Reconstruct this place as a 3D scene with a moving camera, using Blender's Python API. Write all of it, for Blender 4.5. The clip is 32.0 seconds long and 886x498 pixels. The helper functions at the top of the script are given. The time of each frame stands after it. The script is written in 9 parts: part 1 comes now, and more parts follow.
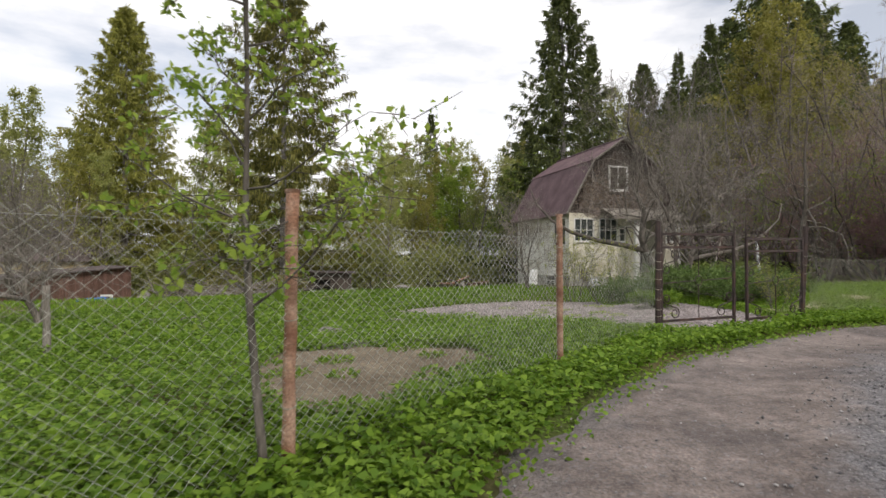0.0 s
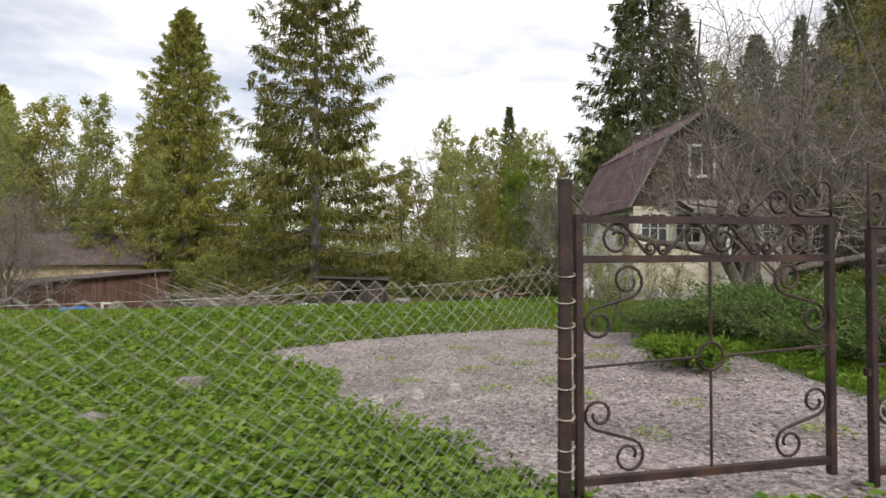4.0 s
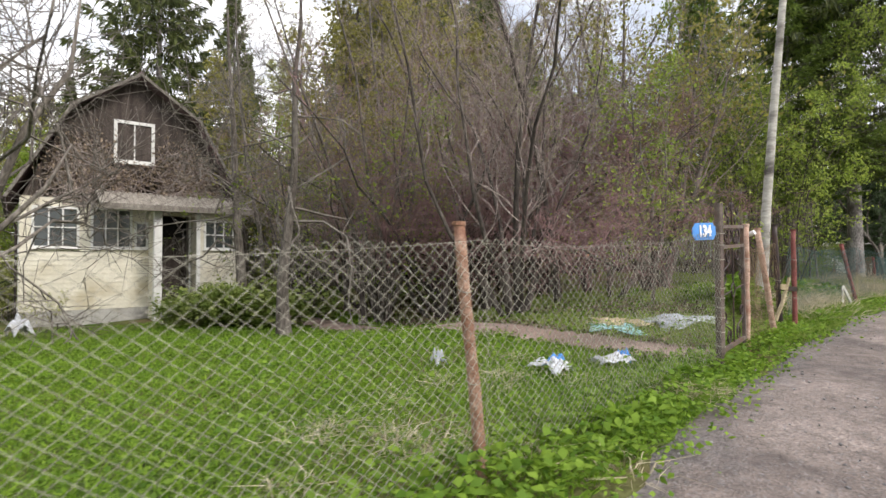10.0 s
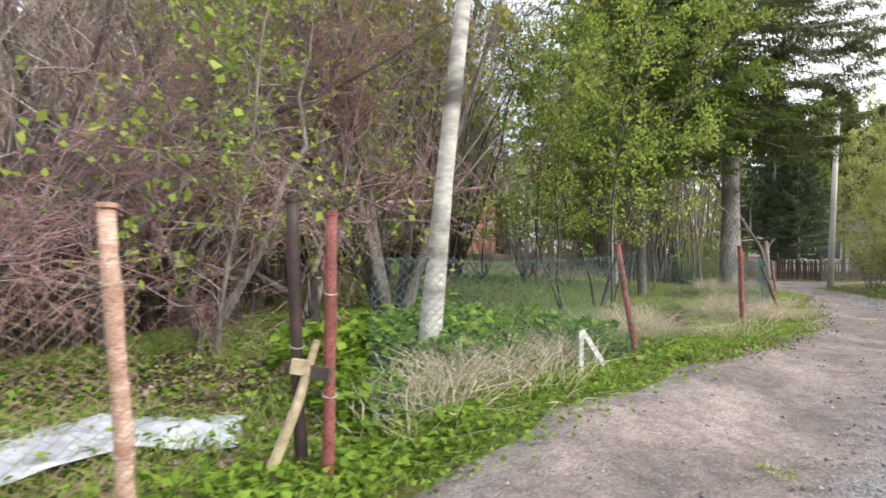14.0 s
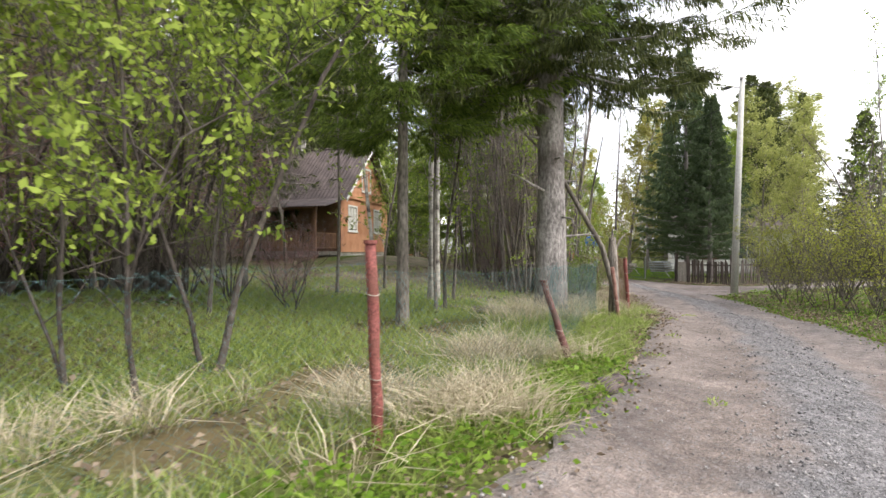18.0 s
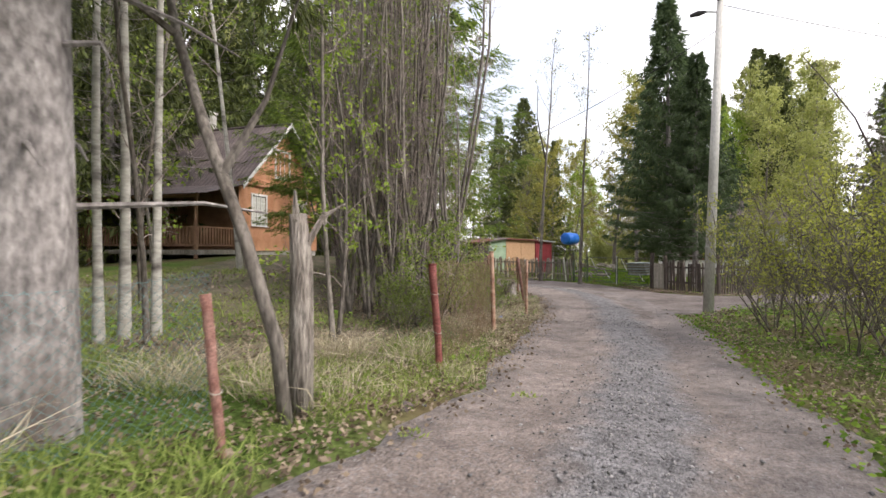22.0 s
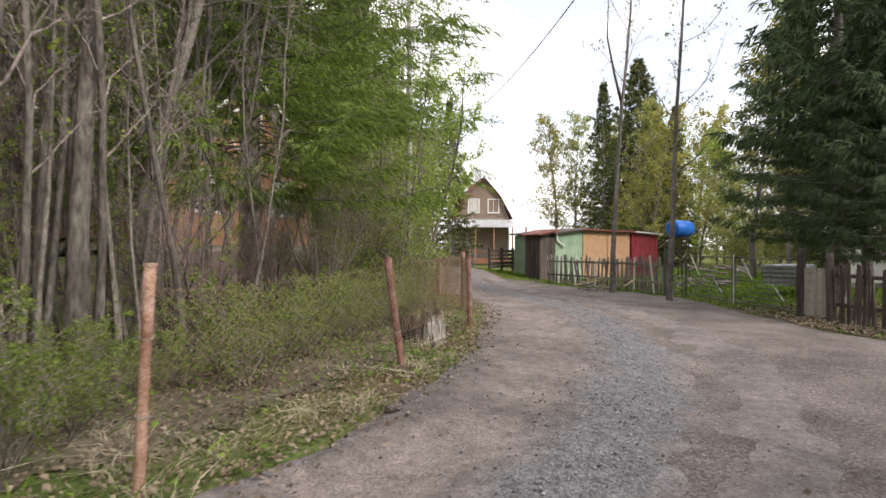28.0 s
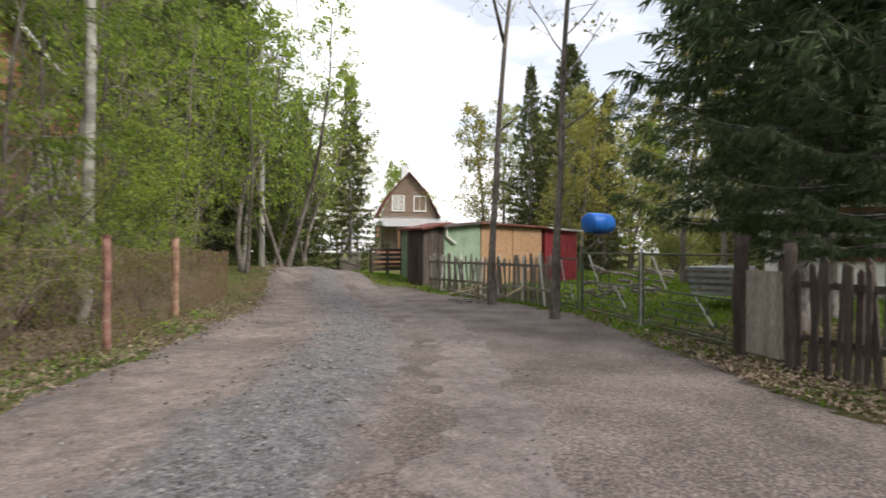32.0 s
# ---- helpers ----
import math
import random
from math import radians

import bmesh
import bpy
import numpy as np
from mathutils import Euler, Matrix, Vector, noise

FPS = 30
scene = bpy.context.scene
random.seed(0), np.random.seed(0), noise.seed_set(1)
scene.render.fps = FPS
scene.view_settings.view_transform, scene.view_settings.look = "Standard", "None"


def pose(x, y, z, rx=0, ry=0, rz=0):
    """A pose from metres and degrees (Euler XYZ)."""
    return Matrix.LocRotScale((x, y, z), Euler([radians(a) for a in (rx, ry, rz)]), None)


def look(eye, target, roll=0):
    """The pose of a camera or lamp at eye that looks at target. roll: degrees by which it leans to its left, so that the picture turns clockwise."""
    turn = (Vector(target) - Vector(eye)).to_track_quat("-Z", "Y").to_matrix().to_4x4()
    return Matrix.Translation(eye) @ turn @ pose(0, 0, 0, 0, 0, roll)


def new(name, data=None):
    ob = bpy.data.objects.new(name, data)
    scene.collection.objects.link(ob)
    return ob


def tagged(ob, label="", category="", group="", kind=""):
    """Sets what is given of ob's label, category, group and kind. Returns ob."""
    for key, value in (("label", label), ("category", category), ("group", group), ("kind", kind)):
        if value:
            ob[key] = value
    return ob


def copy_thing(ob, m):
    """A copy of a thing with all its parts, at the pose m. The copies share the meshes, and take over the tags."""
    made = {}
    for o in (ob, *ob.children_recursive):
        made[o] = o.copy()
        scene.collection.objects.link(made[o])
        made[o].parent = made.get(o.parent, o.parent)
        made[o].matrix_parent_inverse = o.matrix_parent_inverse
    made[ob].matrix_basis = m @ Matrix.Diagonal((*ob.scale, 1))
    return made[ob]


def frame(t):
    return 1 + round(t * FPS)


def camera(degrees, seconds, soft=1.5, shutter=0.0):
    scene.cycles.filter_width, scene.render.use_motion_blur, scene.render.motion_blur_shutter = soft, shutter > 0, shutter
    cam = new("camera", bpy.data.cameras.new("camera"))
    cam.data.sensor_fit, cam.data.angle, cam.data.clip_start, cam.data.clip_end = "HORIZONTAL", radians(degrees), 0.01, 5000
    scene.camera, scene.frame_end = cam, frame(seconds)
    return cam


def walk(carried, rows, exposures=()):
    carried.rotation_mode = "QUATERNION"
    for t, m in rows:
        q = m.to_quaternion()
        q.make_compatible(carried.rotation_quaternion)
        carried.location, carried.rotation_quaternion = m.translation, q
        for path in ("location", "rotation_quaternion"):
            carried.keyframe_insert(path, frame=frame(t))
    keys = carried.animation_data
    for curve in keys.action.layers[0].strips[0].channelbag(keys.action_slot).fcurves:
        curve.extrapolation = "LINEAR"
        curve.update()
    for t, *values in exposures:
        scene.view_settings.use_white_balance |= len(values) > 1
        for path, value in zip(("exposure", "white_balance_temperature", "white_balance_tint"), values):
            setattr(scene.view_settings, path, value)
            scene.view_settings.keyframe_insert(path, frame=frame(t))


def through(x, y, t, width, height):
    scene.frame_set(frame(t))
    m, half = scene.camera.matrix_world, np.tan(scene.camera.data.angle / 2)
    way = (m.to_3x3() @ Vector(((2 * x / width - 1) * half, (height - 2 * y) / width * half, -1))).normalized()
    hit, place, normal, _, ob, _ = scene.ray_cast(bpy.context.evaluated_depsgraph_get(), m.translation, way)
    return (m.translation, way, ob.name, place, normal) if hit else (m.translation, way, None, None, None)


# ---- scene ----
cam = camera(78.4, 32.0, soft=1.5, shutter=0.25)
# seconds, place in metres, heading, tilt and lean in degrees
PATH = [
    (0.0, -0.500, -0.012, 1.222, -2.90, 0.46, 0.20),
    (0.5, -0.012, 0.634, 1.253, -0.59, 0.52, 0.09),
    (1.0, 0.434, 1.298, 1.266, 0.87, 0.45, 0.10),
    (1.5, 0.788, 1.996, 1.277, 5.91, 0.42, 0.06),
    (2.0, 1.169, 2.695, 1.307, 7.59, 0.35, 0.13),
    (2.5, 1.581, 3.399, 1.306, 8.21, 0.43, 0.17),
    (4.5, 3.380, 5.789, 1.364, 7.51, 0.67, 0.20),
    (5.0, 3.909, 6.346, 1.381, 7.26, 0.57, 0.03),
    (5.5, 4.551, 6.815, 1.388, 5.65, 0.76, -0.17),
    (6.0, 5.225, 7.225, 1.410, 0.79, 0.69, -0.22),
    (6.5, 5.968, 7.535, 1.403, -6.61, 0.73, -0.30),
    (7.0, 6.710, 7.831, 1.401, -9.87, 0.84, -0.22),
    (7.5, 7.503, 8.074, 1.395, -15.01, 0.88, -0.23),
    (8.0, 8.337, 8.268, 1.396, -20.03, 0.92, -0.27),
    (8.5, 9.191, 8.406, 1.420, -24.76, 1.12, -0.36),
    (9.0, 10.031, 8.525, 1.454, -26.40, 1.06, -0.28),
    (9.5, 10.857, 8.654, 1.490, -27.31, 1.26, -0.20),
    (10.0, 11.643, 8.877, 1.499, -27.17, 1.16, -0.07),
    (10.5, 12.458, 9.158, 1.547, -26.83, 1.14, -0.01),
    (11.0, 13.299, 9.465, 1.584, -26.05, 0.88, 0.00),
    (11.5, 14.182, 9.742, 1.619, -26.45, 0.70, 0.06),
    (12.0, 15.067, 10.021, 1.636, -26.84, 0.53, 0.12),
    (12.5, 16.003, 10.238, 1.656, -27.59, 0.45, 0.16),
    (13.0, 16.976, 10.436, 1.675, -28.60, 0.37, 0.15),
    (13.5, 17.914, 10.600, 1.709, -30.04, 0.38, 0.19),
    (14.0, 18.814, 10.749, 1.729, -31.07, 0.17, 0.21),
    (14.5, 19.649, 10.925, 1.771, -32.55, 0.22, 0.08),
    (16.5, 22.902, 11.823, 1.766, -33.76, 0.07, -0.11),
    (17.0, 23.708, 12.064, 1.748, -34.04, 0.21, -0.04),
    (17.5, 24.519, 12.316, 1.744, -35.14, 0.27, -0.05),
    (18.0, 25.302, 12.565, 1.752, -35.90, 0.22, -0.02),
    (18.5, 26.105, 12.790, 1.758, -36.18, 0.24, 0.08),
    (19.0, 26.947, 12.990, 1.776, -35.90, 0.04, 0.04),
    (19.5, 27.787, 13.195, 1.783, -35.74, 0.18, 0.01),
    (20.0, 28.637, 13.421, 1.770, -35.53, 0.10, 0.05),
    (20.5, 29.468, 13.710, 1.758, -35.40, 0.23, 0.02),
    (21.0, 30.277, 14.060, 1.734, -35.15, 0.20, 0.09),
    (21.5, 31.091, 14.436, 1.734, -34.93, 0.19, 0.02),
    (22.0, 31.893, 14.813, 1.738, -34.62, 0.11, 0.03),
    (22.5, 32.677, 15.180, 1.758, -34.13, 0.10, 0.03),
    (23.0, 33.435, 15.526, 1.785, -33.71, 0.05, 0.06),
    (23.5, 34.143, 15.924, 1.777, -31.91, 0.11, 0.08),
    (24.0, 34.837, 16.350, 1.759, -29.96, 0.04, 0.10),
    (24.5, 35.533, 16.783, 1.751, -28.29, 0.14, -0.04),
    (26.5, 38.465, 18.520, 1.640, -23.56, 0.02, -0.03),
    (27.0, 39.146, 19.019, 1.624, -22.77, 0.04, -0.02),
    (27.5, 39.769, 19.572, 1.614, -21.19, -0.04, 0.01),
    (28.0, 40.397, 20.127, 1.618, -20.61, -0.13, 0.03),
    (28.5, 41.001, 20.692, 1.634, -20.42, -0.04, -0.00),
    (29.0, 41.620, 21.214, 1.617, -20.46, -0.02, -0.00),
    (29.5, 42.219, 21.742, 1.576, -19.66, -0.08, 0.09),
    (30.0, 42.828, 22.280, 1.552, -19.36, -0.15, 0.14),
    (30.5, 43.414, 22.790, 1.533, -18.83, -0.10, 0.24),
    (31.0, 44.043, 23.236, 1.526, -19.08, -0.03, 0.23),
    (31.5, 44.699, 23.573, 1.485, -19.41, 0.12, 0.33),
    (32.0, 45.407, 23.824, 1.416, -25.62, 0.21, 0.24),
]
walk(cam, [(t, pose(x, y, z, 90 + tilt, 0, yaw) @ pose(0, 0, 0, 0, 0, lean)) for t, x, y, z, yaw, tilt, lean in PATH],
     [(0.0, 0.05, 6700, 12), (5.0, 0.15, 6700, 12), (7.0, 0.30, 6700, 12), (9.0, 0.50, 6650, 12), (13.0, 1.00, 6450, 12), (16.5, 1.2, 6500, 12), (20.0, 1.10, 6650, 12), (24.0, 0.88, 6650, 17), (28.0, 0.86, 6700, 14), (32.0, 0.65, 6700, 12)])

# ---- sky and sun: a bright, thinly clouded spring day ----
SUN_UP, SUN_ROUND = radians(42), radians(150)
world = bpy.data.worlds.new("sky")
scene.world = world
world.use_nodes = True
wn, wl = world.node_tree.nodes, world.node_tree.links
wn.clear()
w_out = wn.new("ShaderNodeOutputWorld")
w_bg = wn.new("ShaderNodeBackground")
w_sky = wn.new("ShaderNodeTexSky")
w_sky.sky_type = "NISHITA"
w_sky.sun_disc = False
w_sky.sun_elevation, w_sky.sun_rotation = SUN_UP, SUN_ROUND
w_sky.air_density, w_sky.dust_density = 1.0, 2.0
w_bg.inputs["Strength"].default_value = 0.12
w_tc = wn.new("ShaderNodeTexCoord")
w_map = wn.new("ShaderNodeMapping")
w_map.inputs["Scale"].default_value = (1.0, 1.0, 3.2)
w_noise = wn.new("ShaderNodeTexNoise")
w_noise.inputs["Scale"].default_value = 2.1
w_noise.inputs["Detail"].default_value = 7
w_noise.inputs["Roughness"].default_value = 0.55
w_ramp = wn.new("ShaderNodeValToRGB")
w_ramp.color_ramp.elements[0].position, w_ramp.color_ramp.elements[1].position = 0.36, 0.56
w_ramp.color_ramp.elements[0].color = (0.35, 0.35, 0.35, 1)
w_mix = wn.new("ShaderNodeMixRGB")
w_mix.inputs[2].default_value = (9.6, 9.7, 9.9, 1)
wl.new(w_tc.outputs["Generated"], w_map.inputs["Vector"])
wl.new(w_map.outputs["Vector"], w_noise.inputs["Vector"])
wl.new(w_noise.outputs["Fac"], w_ramp.inputs["Fac"])
wl.new(w_ramp.outputs["Color"], w_mix.inputs["Fac"])
wl.new(w_sky.outputs["Color"], w_mix.inputs[1])
wl.new(w_mix.outputs["Color"], w_bg.inputs["Color"])
wl.new(w_bg.outputs["Background"], w_out.inputs["Surface"])
sun = new("sun", bpy.data.lights.new("sun", "SUN"))
sun.data.energy, sun.data.angle, sun.data.color = 2.0, radians(18), (1.0, 0.95, 0.87)
sun_way = Vector((math.sin(SUN_ROUND) * math.cos(SUN_UP), math.cos(SUN_ROUND) * math.cos(SUN_UP), math.sin(SUN_UP)))
sun.matrix_world = look(sun_way * 50, (0, 0, 0))

# ---- materials ----
def mat(name, c1, c2, scale=3.0, rough=0.85, bump=0.25, fine=45.0, vary=0.0, metal=0.0, stretch=None, stain=None, spots=0.5):
    m = bpy.data.materials.new(name)
    m.use_nodes = True
    n, l = m.node_tree.nodes, m.node_tree.links
    b = n["Principled BSDF"]
    tc = n.new("ShaderNodeTexCoord")
    vec = tc.outputs["Object"]
    if stretch:
        mp = n.new("ShaderNodeMapping")
        mp.inputs["Scale"].default_value = stretch
        l.new(vec, mp.inputs["Vector"])
        vec = mp.outputs["Vector"]
    big = n.new("ShaderNodeTexNoise")
    big.inputs["Scale"].default_value, big.inputs["Detail"].default_value = scale, 5
    small = n.new("ShaderNodeTexNoise")
    small.inputs["Scale"].default_value, small.inputs["Detail"].default_value = fine, 4
    l.new(vec, big.inputs["Vector"])
    l.new(vec, small.inputs["Vector"])
    r = n.new("ShaderNodeValToRGB")
    r.color_ramp.elements[0].position, r.color_ramp.elements[1].position = 0.35, 0.65
    r.color_ramp.elements[0].color, r.color_ramp.elements[1].color = (*c1, 1), (*c2, 1)
    l.new(big.outputs["Fac"], r.inputs["Fac"])
    col = r.outputs["Color"]
    g = n.new("ShaderNodeMapRange")
    g.inputs[1].default_value, g.inputs[2].default_value = 0.3, 0.7
    g.inputs[3].default_value, g.inputs[4].default_value = 1 - spots, 1 + spots
    l.new(small.outputs["Fac"], g.inputs[0])
    mul = n.new("ShaderNodeMixRGB")
    mul.blend_type = "MULTIPLY"
    mul.inputs["Fac"].default_value = 1.0
    l.new(col, mul.inputs[1])
    l.new(g.outputs[0], mul.inputs[2])
    col = mul.outputs["Color"]
    if stain:
        s = n.new("ShaderNodeTexNoise")
        s.inputs["Scale"].default_value, s.inputs["Detail"].default_value = scale * 0.45 + 0.3, 6
        l.new(vec, s.inputs["Vector"])
        sr = n.new("ShaderNodeValToRGB")
        sr.color_ramp.elements[0].position, sr.color_ramp.elements[1].position = 0.5, 0.66
        l.new(s.outputs["Fac"], sr.inputs["Fac"])
        sm = n.new("ShaderNodeMixRGB")
        sm.inputs[2].default_value = (*stain, 1)
        l.new(sr.outputs["Color"], sm.inputs["Fac"])
        l.new(col, sm.inputs[1])
        col = sm.outputs["Color"]
    if vary:
        oi = n.new("ShaderNodeObjectInfo")
        h = n.new("ShaderNodeHueSaturation")
        k = n.new("ShaderNodeMapRange")
        k.inputs[3].default_value, k.inputs[4].default_value = 1 - vary, 1 + vary
        l.new(oi.outputs["Random"], k.inputs[0])
        l.new(k.outputs[0], h.inputs["Value"])
        l.new(col, h.inputs["Color"])
        col = h.outputs["Color"]
    l.new(col, b.inputs["Base Color"])
    b.inputs["Roughness"].default_value, b.inputs["Metallic"].default_value = rough, metal
    b.inputs["Specular IOR Level"].default_value = 0.3
    if bump:
        bp = n.new("ShaderNodeBump")
        bp.inputs["Strength"].default_value, bp.inputs["Distance"].default_value = bump, 0.02
        l.new(small.outputs["Fac"], bp.inputs["Height"])
        l.new(bp.outputs["Normal"], b.inputs["Normal"])
    return m


def stony(m, big=26, small=70, low=0.55, high=1.55):
    """Breaks a ground colour up into small stones of their own tone, with a little relief."""
    n, l = m.node_tree.nodes, m.node_tree.links
    b = n["Principled BSDF"]
    col = b.inputs["Base Color"].links[0].from_socket
    tc = n.new("ShaderNodeTexCoord")
    for scale, lo, hi in ((big, low, high), (small, 0.7, 1.3)):
        vo = n.new("ShaderNodeTexVoronoi")
        vo.inputs["Scale"].default_value = scale
        l.new(tc.outputs["Object"], vo.inputs["Vector"])
        sp = n.new("ShaderNodeSeparateXYZ")
        l.new(vo.outputs["Color"], sp.inputs[0])
        mr = n.new("ShaderNodeMapRange")
        mr.inputs[3].default_value, mr.inputs[4].default_value = lo, hi
        l.new(sp.outputs["X"], mr.inputs[0])
        mu = n.new("ShaderNodeMixRGB")
        mu.blend_type = "MULTIPLY"
        mu.inputs["Fac"].default_value = 1.0
        l.new(col, mu.inputs[1])
        l.new(mr.outputs[0], mu.inputs[2])
        col = mu.outputs["Color"]
        bp = n.new("ShaderNodeBump")
        bp.inputs["Strength"].default_value, bp.inputs["Distance"].default_value = 0.5, 0.4 / scale
        bp.invert = True
        l.new(vo.outputs["Distance"], bp.inputs["Height"])
        if b.inputs["Normal"].links:
            l.new(b.inputs["Normal"].links[0].from_socket, bp.inputs["Normal"])
        l.new(bp.outputs["Normal"], b.inputs["Normal"])
    l.new(col, b.inputs["Base Color"])
    return m


def leafy(name, c1, c2, through=0.35, rough=0.6, vary=0.15):
    """Thin leaves and needles: each island takes its own tone, and some light passes through."""
    m = bpy.data.materials.new(name)
    m.use_nodes = True
    n, l = m.node_tree.nodes, m.node_tree.links
    b, out = n["Principled BSDF"], n["Material Output"]
    geo = n.new("ShaderNodeNewGeometry")
    r = n.new("ShaderNodeValToRGB")
    r.color_ramp.elements[0].color, r.color_ramp.elements[1].color = (*c1, 1), (*c2, 1)
    l.new(geo.outputs["Random Per Island"], r.inputs["Fac"])
    oi = n.new("ShaderNodeObjectInfo")
    k = n.new("ShaderNodeMapRange")
    k.inputs[3].default_value, k.inputs[4].default_value = 1 - vary, 1 + vary
    h = n.new("ShaderNodeHueSaturation")
    l.new(oi.outputs["Random"], k.inputs[0])
    l.new(k.outputs[0], h.inputs["Value"])
    l.new(r.outputs["Color"], h.inputs["Color"])
    l.new(h.outputs["Color"], b.inputs["Base Color"])
    b.inputs["Roughness"].default_value = rough
    b.inputs["Specular IOR Level"].default_value = 0.25
    t = n.new("ShaderNodeBsdfTranslucent")
    l.new(h.outputs["Color"], t.inputs["Color"])
    mx = n.new("ShaderNodeMixShader")
    mx.inputs["Fac"].default_value = through
    l.new(b.outputs[0], mx.inputs[1])
    l.new(t.outputs[0], mx.inputs[2])
    l.new(mx.outputs[0], out.inputs["Surface"])
    return m


def glassy(name, tint=(0.05, 0.06, 0.06), rough=0.06):
    m = bpy.data.materials.new(name)
    m.use_nodes = True
    b = m.node_tree.nodes["Principled BSDF"]
    b.inputs["Base Color"].default_value = (*tint, 1)
    b.inputs["Roughness"].default_value = rough
    b.inputs["Specular IOR Level"].default_value = 0.8
    return m


M_GROUND = mat("meadow_soil", (0.07, 0.11, 0.028), (0.125, 0.12, 0.055), 0.55, 0.95, 0.6, 22, stain=(0.13, 0.105, 0.06))
M_GROUND.node_tree.nodes["Principled BSDF"].inputs["Specular IOR Level"].default_value = 0.0
M_DIRT = stony(mat("dry_dirt", (0.105, 0.087, 0.079), (0.18, 0.152, 0.142), 1.1, 0.95, 0.7, 40, spots=0.35), 50, 110, 0.65, 1.4)
M_SOIL = mat("garden_soil", (0.12, 0.095, 0.065), (0.19, 0.155, 0.11), 1.4, 0.97, 0.8, 18)
M_GRAVEL = stony(mat("yard_gravel", (0.20, 0.172, 0.168), (0.30, 0.262, 0.258), 1.2, 0.95, 0.8, 38, spots=0.25), 32, 80)
M_CONCRETE = mat("weathered_concrete", (0.33, 0.32, 0.30), (0.45, 0.44, 0.42), 2.5, 0.9, 0.4, 50, stain=(0.24, 0.23, 0.2))
M_RUST = mat("rusty_pipe", (0.22, 0.115, 0.075), (0.40, 0.27, 0.205), 9, 0.8, 0.4, 70, vary=0.2, stain=(0.16, 0.07, 0.045), spots=0.35)
M_LOG = mat("peeled_pinkish_log", (0.36, 0.225, 0.165), (0.56, 0.41, 0.33), 6, 0.8, 0.5, 40, stretch=(1, 1, 2.5), stain=(0.27, 0.12, 0.08), spots=0.3)
M_REDPOST = mat("red_painted_post", (0.16, 0.045, 0.04), (0.24, 0.085, 0.075), 8, 0.7, 0.3, 60, stain=(0.14, 0.06, 0.045))
M_RUSTPOST = mat("rust_red_pipe", (0.17, 0.078, 0.062), (0.32, 0.185, 0.155), 9, 0.8, 0.4, 70, vary=0.2, stain=(0.13, 0.06, 0.045), spots=0.35)
M_MAROONPOST = mat("dark_maroon_post", (0.085, 0.035, 0.032), (0.17, 0.085, 0.075), 8, 0.75, 0.4, 60, stain=(0.09, 0.06, 0.05))
M_GATE_OLD = mat("worn_gate_paint", (0.085, 0.066, 0.058), (0.16, 0.128, 0.112), 9, 0.6, 0.3, 80, stain=(0.13, 0.075, 0.055), spots=0.35)
M_GATE = mat("dark_brown_paint", (0.030, 0.021, 0.021), (0.052, 0.035, 0.034), 9, 0.5, 0.2, 80, stain=(0.075, 0.042, 0.034), spots=0.3)
M_WIRE = mat("galvanised_wire", (0.34, 0.345, 0.32), (0.48, 0.485, 0.45), 5, 0.6, 0, 40, metal=0.2)
M_WIRE_RUST = mat("rusty_wire", (0.22, 0.15, 0.095), (0.34, 0.25, 0.17), 5, 0.8, 0, 40)
M_WIRE_OLD = mat("weathered_wire", (0.28, 0.27, 0.225), (0.41, 0.395, 0.34), 5, 0.7, 0, 40)
M_NET = mat("green_plastic_net", (0.09, 0.175, 0.18), (0.13, 0.23, 0.24), 5, 0.6, 0, 40)
M_BARK = mat("grey_brown_bark", (0.092, 0.079, 0.068), (0.185, 0.165, 0.147), 5, 0.95, 0.8, 28, stretch=(1, 1, 0.3), vary=0.2)
M_BARK_DARK = mat("dark_wet_bark", (0.045, 0.037, 0.033), (0.105, 0.09, 0.08), 5, 0.95, 0.8, 28, stretch=(1, 1, 0.3), vary=0.2)
M_BARK_GREY = mat("pale_grey_bark", (0.145, 0.128, 0.112), (0.25, 0.225, 0.2), 4, 0.95, 0.5, 30, stretch=(1, 1, 0.35), vary=0.2)
M_SPRUCE_BARK = mat("spruce_bark", (0.165, 0.152, 0.148), (0.36, 0.333, 0.325), 3.5, 0.95, 1.0, 26, stretch=(1, 1, 0.5), stain=(0.11, 0.09, 0.08))
M_BIRCH = mat("birch_bark", (0.34, 0.325, 0.29), (0.47, 0.455, 0.42), 2.5, 0.8, 0.3, 12, stretch=(1, 1, 2.5), stain=(0.09, 0.08, 0.075), spots=0.2)
M_TWIG = mat("bare_twigs", (0.175, 0.142, 0.13), (0.335, 0.285, 0.262), 4, 0.95, 0, 30, vary=0.2)
M_TWIG_RED = mat("reddish_bare_twigs", (0.20, 0.115, 0.118), (0.34, 0.215, 0.21), 3, 0.95, 0, 30, vary=0.2)
M_LEAF = leafy("young_leaves", (0.14, 0.23, 0.03), (0.36, 0.46, 0.08), 0.5)
M_LEAF_BRIGHT = leafy("bright_bird_cherry_leaves", (0.15, 0.23, 0.035), (0.40, 0.49, 0.095), 0.5)
M_LEAF_FRESH = leafy("fresh_hazel_leaves", (0.10, 0.16, 0.028), (0.30, 0.38, 0.075), 0.45)
M_LEAF_PALE = leafy("pale_spring_leaves", (0.24, 0.27, 0.075), (0.43, 0.45, 0.16), 0.5)
M_LEAF_GOLD = leafy("golden_spring_leaves", (0.20, 0.205, 0.045), (0.40, 0.37, 0.10), 0.5)
